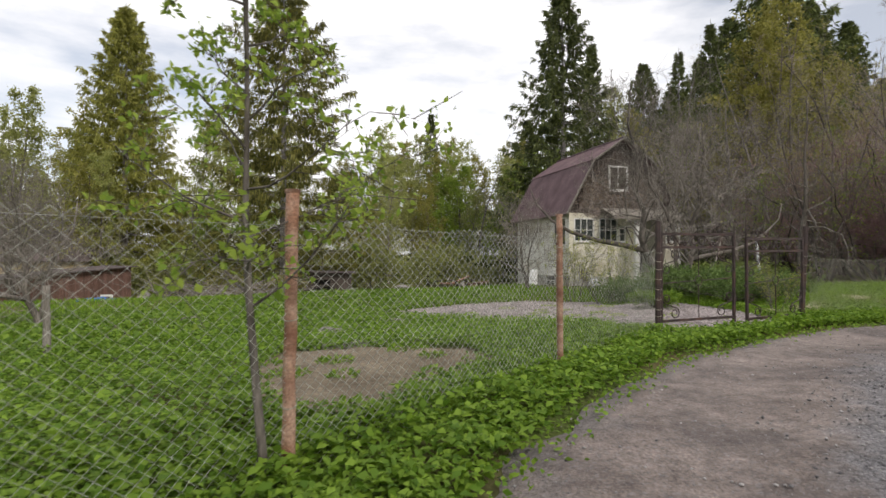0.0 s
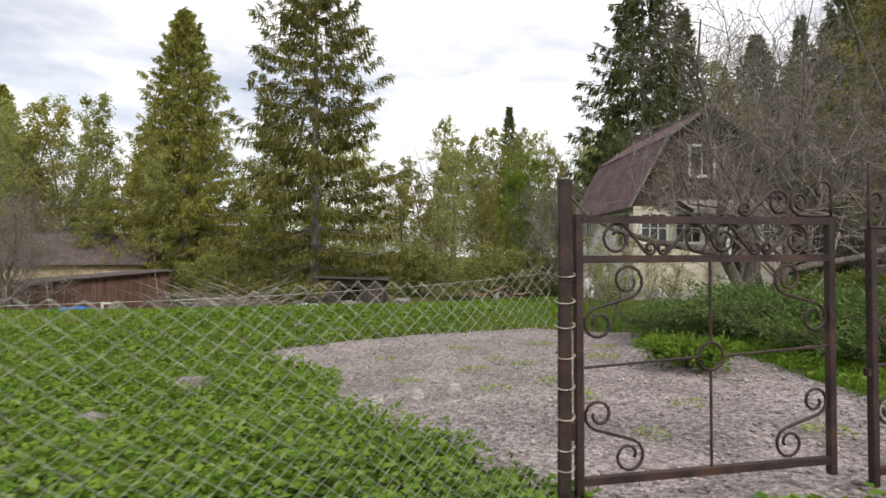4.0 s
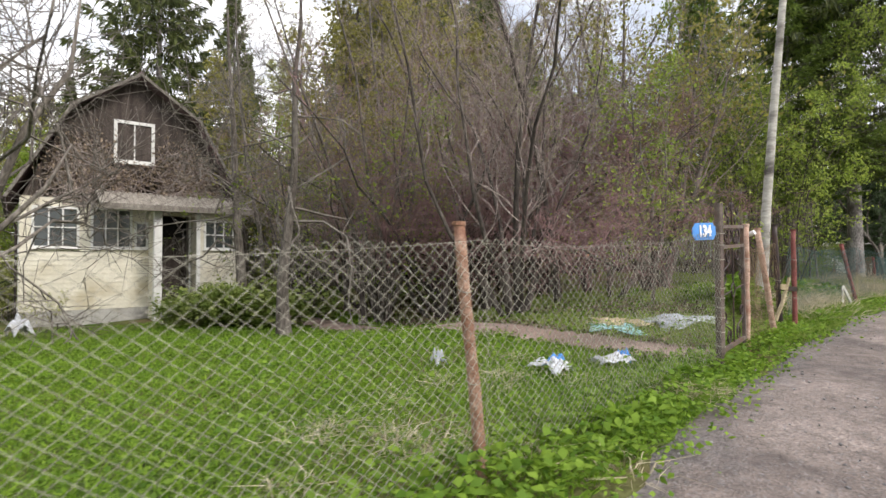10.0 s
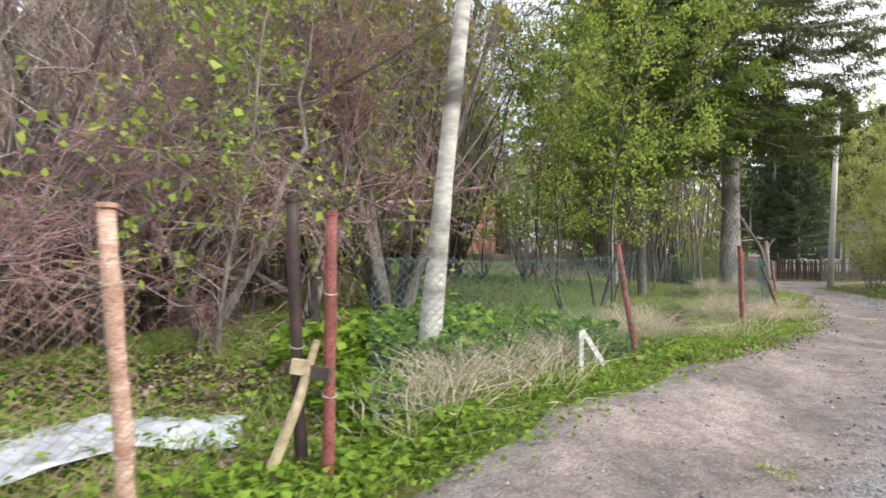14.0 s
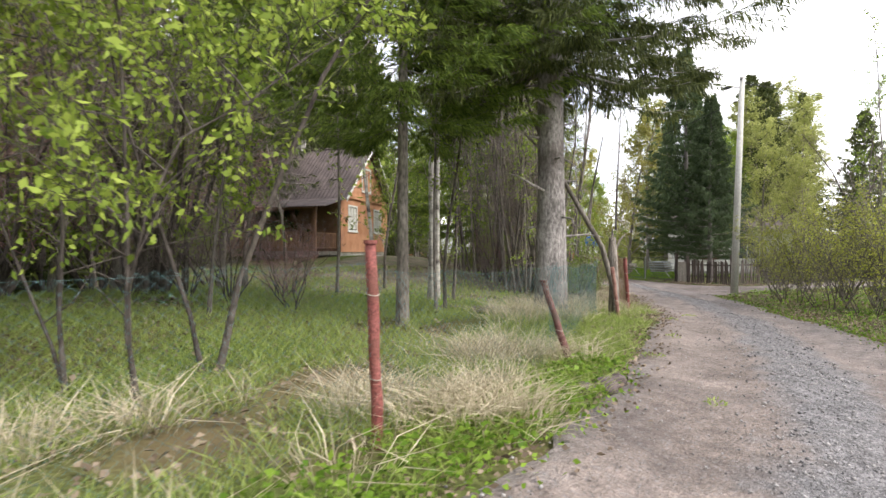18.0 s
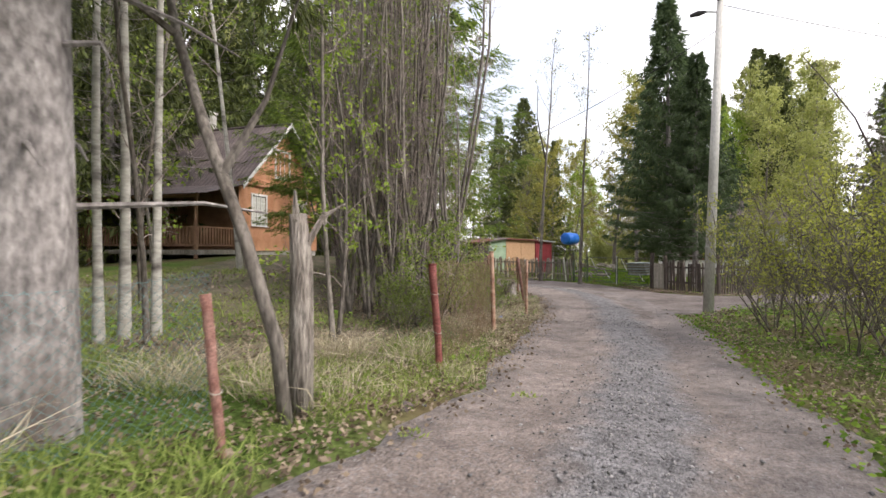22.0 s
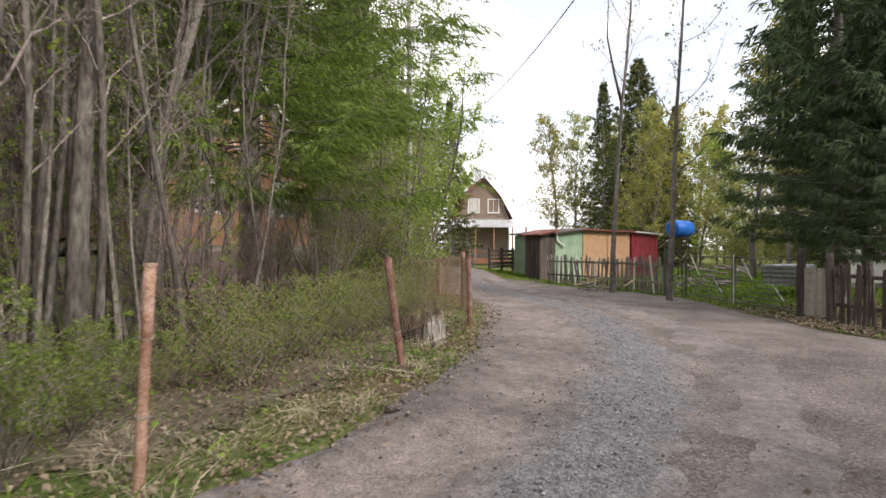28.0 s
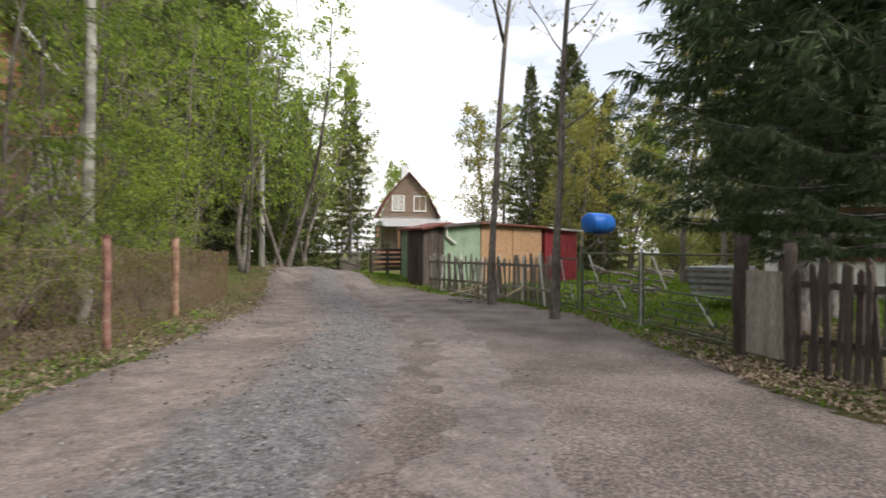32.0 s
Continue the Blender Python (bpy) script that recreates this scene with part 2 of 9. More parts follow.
M_WEED = leafy("ground_elder_leaves", (0.080, 0.165, 0.014), (0.23, 0.355, 0.042), 0.4)
M_GRASS = leafy("fresh_grass", (0.095, 0.195, 0.016), (0.25, 0.39, 0.042), 0.4)
M_STRAW = leafy("dead_straw", (0.36, 0.31, 0.21), (0.70, 0.62, 0.47), 0.3)
M_LEAF_YELLOW = leafy("yellow_green_leaves", (0.22, 0.26, 0.035), (0.48, 0.50, 0.10), 0.5)
M_LITTER = leafy("fallen_leaves", (0.11, 0.078, 0.054), (0.36, 0.285, 0.21), 0.1)
M_NEEDLE = leafy("spruce_needles", (0.034, 0.050, 0.018), (0.16, 0.19, 0.052), 0.3)
M_GRASS_PALE = leafy("pale_meadow_grass", (0.17, 0.25, 0.055), (0.40, 0.47, 0.14), 0.4)
M_NEEDLE_GREEN = leafy("fresh_spruce_needles", (0.055, 0.095, 0.02), (0.24, 0.33, 0.06), 0.45)
M_NEEDLE_DARK = leafy("dark_spruce_needles", (0.032, 0.055, 0.026), (0.115, 0.165, 0.07), 0.3)
M_NEEDLE_OLIVE = leafy("olive_spruce_needles", (0.052, 0.058, 0.017), (0.26, 0.247, 0.062), 0.35)
M_NEEDLE_GOLD = leafy("golden_spruce_needles", (0.145, 0.155, 0.034), (0.48, 0.475, 0.115), 0.4)
M_JUNIPER = leafy("juniper_needles", (0.06, 0.11, 0.03), (0.18, 0.26, 0.07), 0.3)
M_WHITE = mat("white_siding", (0.68, 0.67, 0.63), (0.79, 0.78, 0.74), 1.5, 0.75, 0.1, 30, stain=(0.46, 0.42, 0.34), spots=0.12)
M_CREAM = mat("cream_siding", (0.60, 0.57, 0.47), (0.70, 0.67, 0.57), 1.5, 0.75, 0.1, 30, stain=(0.50, 0.45, 0.33), spots=0.12)
M_TRIM = mat("white_window_paint", (0.62, 0.62, 0.60), (0.74, 0.74, 0.72), 3, 0.6, 0.1, 50, spots=0.12)
M_ROOF = mat("maroon_corrugated_roof", (0.088, 0.055, 0.062), (0.14, 0.092, 0.10), 1.2, 0.6, 0.1, 30, spots=0.2)
M_DARKWOOD = mat("dark_stained_boards", (0.055, 0.043, 0.038), (0.105, 0.085, 0.075), 2, 0.85, 0.4, 25, stretch=(4, 4, 0.4), vary=0.25)
M_GREYWOOD = mat("grey_weathered_boards", (0.17, 0.15, 0.13), (0.28, 0.26, 0.23), 2, 0.9, 0.4, 25, stretch=(4, 4, 0.4), vary=0.25)
M_BROWNWOOD = mat("red_brown_shed_boards", (0.115, 0.062, 0.05), (0.17, 0.10, 0.08), 2, 0.85, 0.4, 25, stretch=(4, 4, 0.3), vary=0.2)
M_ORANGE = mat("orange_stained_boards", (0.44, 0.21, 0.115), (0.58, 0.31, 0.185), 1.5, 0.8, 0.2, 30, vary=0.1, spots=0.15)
# browner, darker boards than M_ORANGE: the veranda's shade is put into the colour
M_VERANDA = mat("brown_boards_shade_painted_in", (0.19, 0.105, 0.065), (0.28, 0.165, 0.105), 1.5, 0.85, 0.2, 30, vary=0.15, spots=0.2)
M_FARWOOD = mat("brown_log_gable", (0.17, 0.125, 0.095), (0.26, 0.195, 0.15), 3, 0.9, 0.3, 30, stretch=(0.3, 1, 4))
M_OSB = mat("chipboard_panel", (0.33, 0.20, 0.115), (0.44, 0.28, 0.17), 9, 0.85, 0.3, 60, spots=0.25)
M_GREENWALL = mat("green_painted_wall", (0.20, 0.29, 0.20), (0.28, 0.37, 0.27), 2, 0.8, 0.2, 30, spots=0.15)
M_MAROON = mat("maroon_metal_wall", (0.19, 0.02, 0.03), (0.27, 0.04, 0.05), 2, 0.55, 0.1, 30, spots=0.15)
M_TIN = mat("pale_sheet_metal", (0.55, 0.56, 0.57), (0.70, 0.71, 0.72), 2, 0.4, 0.05, 30, metal=0.4, spots=0.1)
M_SLATE = mat("dark_roofing", (0.075, 0.06, 0.06), (0.13, 0.105, 0.10), 1.6, 0.85, 0.3, 30)
M_GLASS = glassy("dark_window_glass")
M_CURTAIN = mat("pale_curtain", (0.50, 0.50, 0.47), (0.66, 0.66, 0.62), 5, 0.8, 0.1, 20, stretch=(9, 9, 0.5), spots=0.2)
# near-black for insides no light reaches: the darkness is in the colour
M_BLACK = mat("unlit_interior_black", (0.012, 0.010, 0.010), (0.02, 0.017, 0.016), 3, 0.9, 0, 30)
M_BLUE = mat("blue_plastic", (0.01, 0.10, 0.42), (0.02, 0.15, 0.55), 3, 0.4, 0.05, 30, spots=0.12)
M_SIGN = mat("blue_sign_enamel", (0.06, 0.24, 0.62), (0.09, 0.30, 0.70), 3, 0.35, 0, 30, spots=0.08)
M_LETTER = mat("white_enamel", (0.72, 0.73, 0.75), (0.80, 0.81, 0.83), 3, 0.4, 0, 30, spots=0.05)
M_BAG = mat("dirty_white_plastic", (0.42, 0.44, 0.47), (0.60, 0.62, 0.66), 5, 0.35, 0.3, 20, spots=0.2)
M_PATH = mat("trodden_path", (0.20, 0.145, 0.12), (0.30, 0.23, 0.20), 1.2, 0.95, 0.5, 30, stain=(0.16, 0.12, 0.10))
M_FILM = mat("clear_plastic_sheet", (0.30, 0.33, 0.37), (0.46, 0.49, 0.53), 4, 0.25, 0.5, 14, spots=0.2)
M_CYAN = mat("turquoise_plastic_sheet", (0.20, 0.42, 0.48), (0.34, 0.56, 0.62), 5, 0.35, 0.5, 14, spots=0.2)
M_TAN = mat("tan_cloth", (0.34, 0.27, 0.17), (0.48, 0.40, 0.27), 4, 0.9, 0.5, 20, spots=0.25)
M_POLE = mat("pole_concrete", (0.42, 0.41, 0.39), (0.55, 0.54, 0.52), 1.5, 0.9, 0.3, 40, stretch=(1, 1, 0.3), spots=0.2)
M_GATEGREEN = mat("dull_green_gate_paint", (0.06, 0.085, 0.055), (0.10, 0.13, 0.09), 6, 0.6, 0.2, 50, stain=(0.13, 0.09, 0.06))
M_CABLE = mat("black_cable", (0.015, 0.015, 0.016), (0.025, 0.025, 0.026), 3, 0.6, 0, 30)
M_STUMP = mat("torn_stump_wood", (0.09, 0.073, 0.064), (0.40, 0.365, 0.34), 7, 0.95, 0.9, 22, stretch=(3, 3, 0.5), spots=0.4)
M_ROTDARK = mat("dark_rotten_wood", (0.05, 0.038, 0.033), (0.16, 0.125, 0.105), 9, 0.95, 1.0, 30, stretch=(3, 3, 0.5))
M_FIELDSTONE = mat("field_stone", (0.13, 0.12, 0.11), (0.32, 0.30, 0.275), 5, 0.95, 0.8, 24, spots=0.4, stain=(0.10, 0.11, 0.06))
M_ROTWOOD = mat("rotten_stump_wood", (0.12, 0.10, 0.086), (0.31, 0.28, 0.25), 6, 0.95, 0.9, 22, stretch=(3, 3, 0.5))
M_RUSTRED = mat("dark_red_siding", (0.13, 0.045, 0.035), (0.19, 0.075, 0.06), 2, 0.8, 0.2, 30)

# ---- building blocks ----
class Shape:
    """Collects vertices and faces of one mesh."""

    def __init__(self):
        self.v, self.f = [], []

    def add(self, verts, faces, m=None):
        k = len(self.v)
        self.v += [tuple(m @ Vector(p)) for p in verts] if m is not None else [tuple(p) for p in verts]
        self.f += [tuple(i + k for i in f) for f in faces]
        return self

    def box(self, x0, y0, z0, x1, y1, z1, m=None, c=0.0):
        """A box; c chamfers its upright edges."""
        if c:
            ring = [(x0 + c, y0), (x1 - c, y0), (x1, y0 + c), (x1, y1 - c), (x1 - c, y1), (x0 + c, y1), (x0, y1 - c), (x0, y0 + c)]
        else:
            ring = [(x0, y0), (x1, y0), (x1, y1), (x0, y1)]
        return self.prism(ring, z0, z1, m)

    def prism(self, ring, z0, z1, m=None):
        n = len(ring)
        verts = [(x, y, z0) for x, y in ring] + [(x, y, z1) for x, y in ring]
        faces = [tuple(range(n - 1, -1, -1)), tuple(range(n, 2 * n))] + [(i, (i + 1) % n, n + (i + 1) % n, n + i) for i in range(n)]
        return self.add(verts, faces, m)

    def slab(self, ring, thick, m=None):
        """A flat piece through the 3D ring, thickened along its normal."""
        p = [Vector(q) for q in ring]
        nrm = (p[1] - p[0]).cross(p[2] - p[0]).normalized() * thick
        n = len(p)
        verts = [tuple(q) for q in p] + [tuple(q + nrm) for q in p]
        faces = [tuple(range(n - 1, -1, -1)), tuple(range(n, 2 * n))] + [(i, (i + 1) % n, n + (i + 1) % n, n + i) for i in range(n)]
        return self.add(verts, faces, m)

    def tube(self, pts, rads, n=6, cap=True, m=None):
        pts = [Vector(p) for p in pts]
        k = len(pts)
        if not hasattr(rads, "__len__"):
            rads = [rads] * k
        verts, side = [], None
        for i, p in enumerate(pts):
            d = (pts[min(i + 1, k - 1)] - pts[max(i - 1, 0)]).normalized()
            if side is None:
                side = d.orthogonal().normalized()
            side = (side - d * side.dot(d)).normalized()
            up = d.cross(side)
            verts += [tuple(p + rads[i] * (math.cos(a) * side + math.sin(a) * up)) for a in [2 * math.pi * j / n for j in range(n)]]
        faces = [(i * n + j, i * n + (j + 1) % n, (i + 1) * n + (j + 1) % n, (i + 1) * n + j) for i in range(k - 1) for j in range(n)]
        if cap:
            faces += [tuple(range(n - 1, -1, -1)), tuple(range((k - 1) * n, k * n))]
        return self.add(verts, faces, m)

    def mesh(self, name, material):
        me = bpy.data.meshes.new(name)
        me.from_pydata(self.v, [], self.f)
        me.materials.append(material)
        return me


def mesh_np(name, verts, faces, material, smooth=False):
    """A mesh from arrays: vertices (n, 3) and faces (m, 3 or 4)."""
    me = bpy.data.meshes.new(name)
    verts, faces = np.asarray(verts, np.float32), np.asarray(faces, np.int32)
    k = faces.shape[1]
    me.vertices.add(len(verts))
    me.vertices.foreach_set("co", verts.ravel())
    me.loops.add(faces.size)
    me.loops.foreach_set("vertex_index", faces.ravel())
    me.polygons.add(len(faces))
    me.polygons.foreach_set("loop_start", np.arange(len(faces), dtype=np.int32) * k)
    if smooth:
        me.polygons.foreach_set("use_smooth", np.ones(len(faces), bool))
    me.update(calc_edges=True)
    me.validate()
    me.materials.append(material)
    return me


def part(name, shape, material, parent, label="", at=None, smooth=False):
    """One mesh object under a thing or a part; shape is a Shape or a ready mesh."""
    me = shape.mesh(name, material) if isinstance(shape, Shape) else shape
    if smooth:
        me.polygons.foreach_set("use_smooth", np.ones(len(me.polygons), bool))
    ob = new(name, me)
    ob.parent = parent
    if at is not None:
        ob.matrix_basis = at
    if label:
        tagged(ob, label)
    return ob


def thing(name, m, label, category, group="", kind=""):
    """A top-level Empty at the base of a thing."""
    ob = new(name)
    ob.empty_display_size = 0.2
    ob.matrix_basis = m
    return tagged(ob, label, category, group, kind)


def solid(name, shape, material, label="", category="", group="", kind="", m=None, smooth=False):
    me = shape.mesh(name, material) if isinstance(shape, Shape) else shape
    if smooth:
        me.polygons.foreach_set("use_smooth", np.ones(len(me.polygons), bool))
    ob = new(name, me)
    if m is not None:
        ob.matrix_basis = m
    return tagged(ob, label, category, group, kind)


# ---- lie of the land: heights known at some places ----
LEVELS = np.array([float(q) for q in """
-12 -12 -.1  -.5 0 -.1  3.4 5.8 .04  8.3 8.3 .06  12.5 9.15 .2  17 10.4 .34  19.8 10.9 .43  23.2 11.9 .43  28.8 13.5 .44  33.5 15.6 .45
38.5 18.6 .32  42.8 22.4 .22  45.4 24 .12  51.7 28.4 .12  52.9 32.8 .13  49 38 .05  55 55 0  58 68 -.2
1 5.6 0  3.1 8 0  9.7 10.2 .12  13.2 11.4 .33  16.9 12.6 .36  18.9 13.3 .44  23.4 14.5 .62  26.9 15.5 .62  29.7 16.6 .58  32.6 18 .62
35.1 19.6 .49  37.4 21.5 .46  42 25.7 .34  43.7 27.8 .36  -1 11.3 -.25  -1.7 14.4 -.4  5.4 17.7 -.4  9.3 14.8 .25  -5.6 7.8 -.3  -12 15 -.7
-6 35 -1.9  -21 37 -2.9  6 38 -1.9  8 28 -.5  14 29 -.4  16 22 -.05  21.2 16 .75  26 22 .95  31.4 18.2 .82  36 30 1.1  40 40 1.5  46 45 .8
20 30 .6  10 50 -2  -30 60 -3.2  30 60 1.2  10 0 .1  25 5 .4  37 12 .4  44 20 .34  55 22 .15  60 40 .1  70 80 -.3  -40 20 -1.5
""".split()]).reshape(-1, 3)


def land(x, y):
    """Height of the ground, for numbers or arrays."""
    x, y = np.asarray(x, float), np.asarray(y, float)
    w = 1 / ((x[..., None] - LEVELS[:, 0]) ** 2 + (y[..., None] - LEVELS[:, 1]) ** 2 + 1.2) ** 2
    return (w * LEVELS[:, 2]).sum(-1) / w.sum(-1)


def gz(x, y):
    return float(land(x, y))


# edges of the dirt road
ROAD_LEFT = [(-9, -14), (-4, -4), (-1.6, 0.4), (-0.1, 2.9), (0.75, 4.25), (2.4, 6.1), (5.3, 8.1), (8.6, 9.25), (12.6, 10.6), (16.4, 12.1), (18.8, 13.0), (21.7, 13.7), (24, 14.2), (26.1, 14.4), (28.8, 15.3), (32.2, 17.1), (34.6, 18.5), (36.8, 20.3), (38.6, 21.8), (41.4, 24.3), (43.2, 26.4), (45.1, 30.2), (46.6, 36), (48.3, 44), (50.0, 53), (51.6, 61), (54, 72)]
ROAD_RIGHT = [(-4, -15), (0.8, -5), (2.8, -1), (4.2, 1.6), (5.2, 3.0), (6.4, 4.3), (8.2, 5.6), (10.4, 6.3), (13.8, 7.2), (17.2, 8.3), (20, 9.3), (22.6, 9.9), (25, 10.4), (27.6, 10.9), (30.6, 12.2), (34.2, 14.7), (36.4, 16.2), (38.2, 17.6), (40.2, 19.2), (43.2, 21.6), (47, 25), (49.8, 31.2), (50.9, 36.5), (51.7, 43.5), (52.9, 52), (54.2, 60.5), (56.8, 71.5)]


def smooth_line(pts, n):
    """n points along a gentle curve through the corners."""
    p = np.array(pts, float)
    s = np.r_[0, np.cumsum(np.hypot(*np.diff(p, axis=0).T))]
    t = np.linspace(0, s[-1], n)
    q = np.stack([np.interp(t, s, p[:, k]) for k in (0, 1)], -1)
    for _ in range(10):
        q[1:-1] = 0.25 * q[:-2] + 0.5 * q[1:-1] + 0.25 * q[2:]
    return q


def wave(x, y, size, seed=0.0):
    """Gentle random height, about -1 to 1, over places some metres apart."""
    return np.sin(x / size + 1.3 * seed) * np.cos(y / size * 1.31 + seed) * 0.6 + np.sin((x + y) / size * 2.3 + seed) * 0.3 + np.sin((x - 1.7 * y) / size * 3.1 + 2 * seed) * 0.2


def inside(x, y, ring):
    ring = np.asarray(ring, float)
    hit = np.zeros(np.shape(x), bool)
    for (x0, y0), (x1, y1) in zip(ring, np.roll(ring, -1, 0)):
        cross = (y0 > y) != (y1 > y)
        with np.errstate(divide="ignore", invalid="ignore"):
            hit ^= cross & (x < (x1 - x0) * (y - y0) / (y1 - y0 + 1e-12) + x0)
    return hit


ROAD_RING = ROAD_LEFT + ROAD_RIGHT[::-1]
SIDE_ROAD = [(42.5, 22.2), (43.6, 21.7), (46.5, 22.2), (52, 21.6), (66, 19.4), (67, 22.2), (55.5, 23.7), (50.8, 24.4), (49.9, 25.3), (50.2, 26.8), (51.0, 28.6), (52.6, 32.6), (52.7, 36.5), (52.3, 41.0), (50.0, 43.0), (48.8, 38.0), (46.0, 27)]
GRAVEL_YARD = [(3.4, 7.9), (2.2, 9.2), (1.2, 10.2), (0.6, 12.2), (-1.6, 14.3), (-0.6, 15.6), (1.8, 17.0), (3.2, 18.2), (5.6, 17.8), (5.2, 14.6), (5.7, 13.2), (5.95, 11.6), (6.05, 10.3), (5.9, 8.95), (4.8, 8.3)]
SOIL_BED = [(-1.25, 4.05), (-0.8, 4.2), (-0.5, 4.85), (-0.1, 5.3), (0.45, 6.0), (0.1, 6.9), (-1.0, 7.1), (-2.3, 7.5), (-2.35, 6.4), (-2.05, 5.5), (-1.85, 4.7)]
FOOTPATH = [(17.0, 12.9), (17.5, 13.2), (17.1, 14.6), (16.2, 18.5), (15.2, 23.0), (14.4, 26.0), (13.0, 28.6), (12.3, 28.4), (13.7, 25.4), (14.4, 22.6), (15.4, 18.0), (16.4, 14.2)]
FOREST_FLOOR = [(33.0, 19.6), (35.4, 20.6), (38.0, 22.7), (41.2, 25.5), (43.0, 27.8), (44.3, 31.0), (45.2, 36.0), (46.2, 42.0), (44.0, 44.0), (36.0, 36.0), (30.0, 31.0), (26.0, 28.0), (28.5, 23.5), (31.5, 22.0)]
OPEN = [ROAD_RING, SIDE_ROAD, GRAVEL_YARD, SOIL_BED, FOOTPATH]


def bare(x, y):
    hit = np.zeros(np.shape(x), bool)
    for ring in OPEN:
        hit |= inside(x, y, ring)
    return hit


def ground_sheet():
    xs = np.r_[-400, -200, -110, -70, -48, np.arange(-36, -12, 0.6), np.arange(-12, 58, 0.3), np.arange(58, 76, 0.6), 82, 95, 120, 180, 300, 450]
    ys = np.r_[-400, -200, -100, -50, -26, np.arange(-14, -5, 0.6), np.arange(-5, 46, 0.3), np.arange(46, 70, 0.6), 76, 90, 120, 180, 300, 450]
    gx, gy = np.meshgrid(xs, ys)
    z = land(gx, gy) + 0.035 * wave(gx, gy, 1.3) - 0.02
    near = inside(gx, gy, ROAD_RING) | inside(gx, gy, SIDE_ROAD) | inside(gx, gy, GRAVEL_YARD)
    z -= 0.06 * near
    n, k = len(xs), len(ys)
    i = (np.arange(k - 1)[:, None] * n + np.arange(n - 1)).ravel()
    me = mesh_np("ground", np.stack([gx, gy, z], -1).reshape(-1, 3), np.stack([i, i + 1, i + n + 1, i + n], -1), M_GROUND, True)
    tagged(new("ground", me), "uneven meadow ground with grass, moss and brown soil", "ground", kind="structure")


def patch(name, ring, material, label, category, lift, step=0.14, seed=1.0, rough=0.012, follow=0.0):
    """A patch of ground with a ragged edge, laid on the land."""
    p = np.array(ring)
    xs, ys = np.arange(p[:, 0].min() - 0.5, p[:, 0].max() + 0.5, step), np.arange(p[:, 1].min() - 0.5, p[:, 1].max() + 0.5, step)
    gx, gy = np.meshgrid(xs, ys)
    gx, gy = gx + 0.08 * np.sin(gy * 5.1 + seed), gy + 0.08 * np.sin(gx * 4.3 + seed)
    z = land(gx, gy) + lift + rough * wave(gx, gy, 0.35, seed) + follow * (0.035 * wave(gx, gy, 1.3) - 0.02)
    n, k = len(xs), len(ys)
    i = (np.arange(k - 1)[:, None] * n + np.arange(n - 1)).ravel()
    quads = np.stack([i, i + 1, i + n + 1, i + n], -1)
    jx, jy = 0.18 * wave(gx, gy, 0.4, seed), 0.18 * wave(gy, gx, 0.37, seed)
    keep = inside(gx + jx, gy + jy, p).ravel()[quads].any(-1)
    me = mesh_np(name, np.stack([gx, gy, z], -1).reshape(-1, 3), quads[keep], material, True)
    return tagged(new(name, me), label, category, kind="structure")


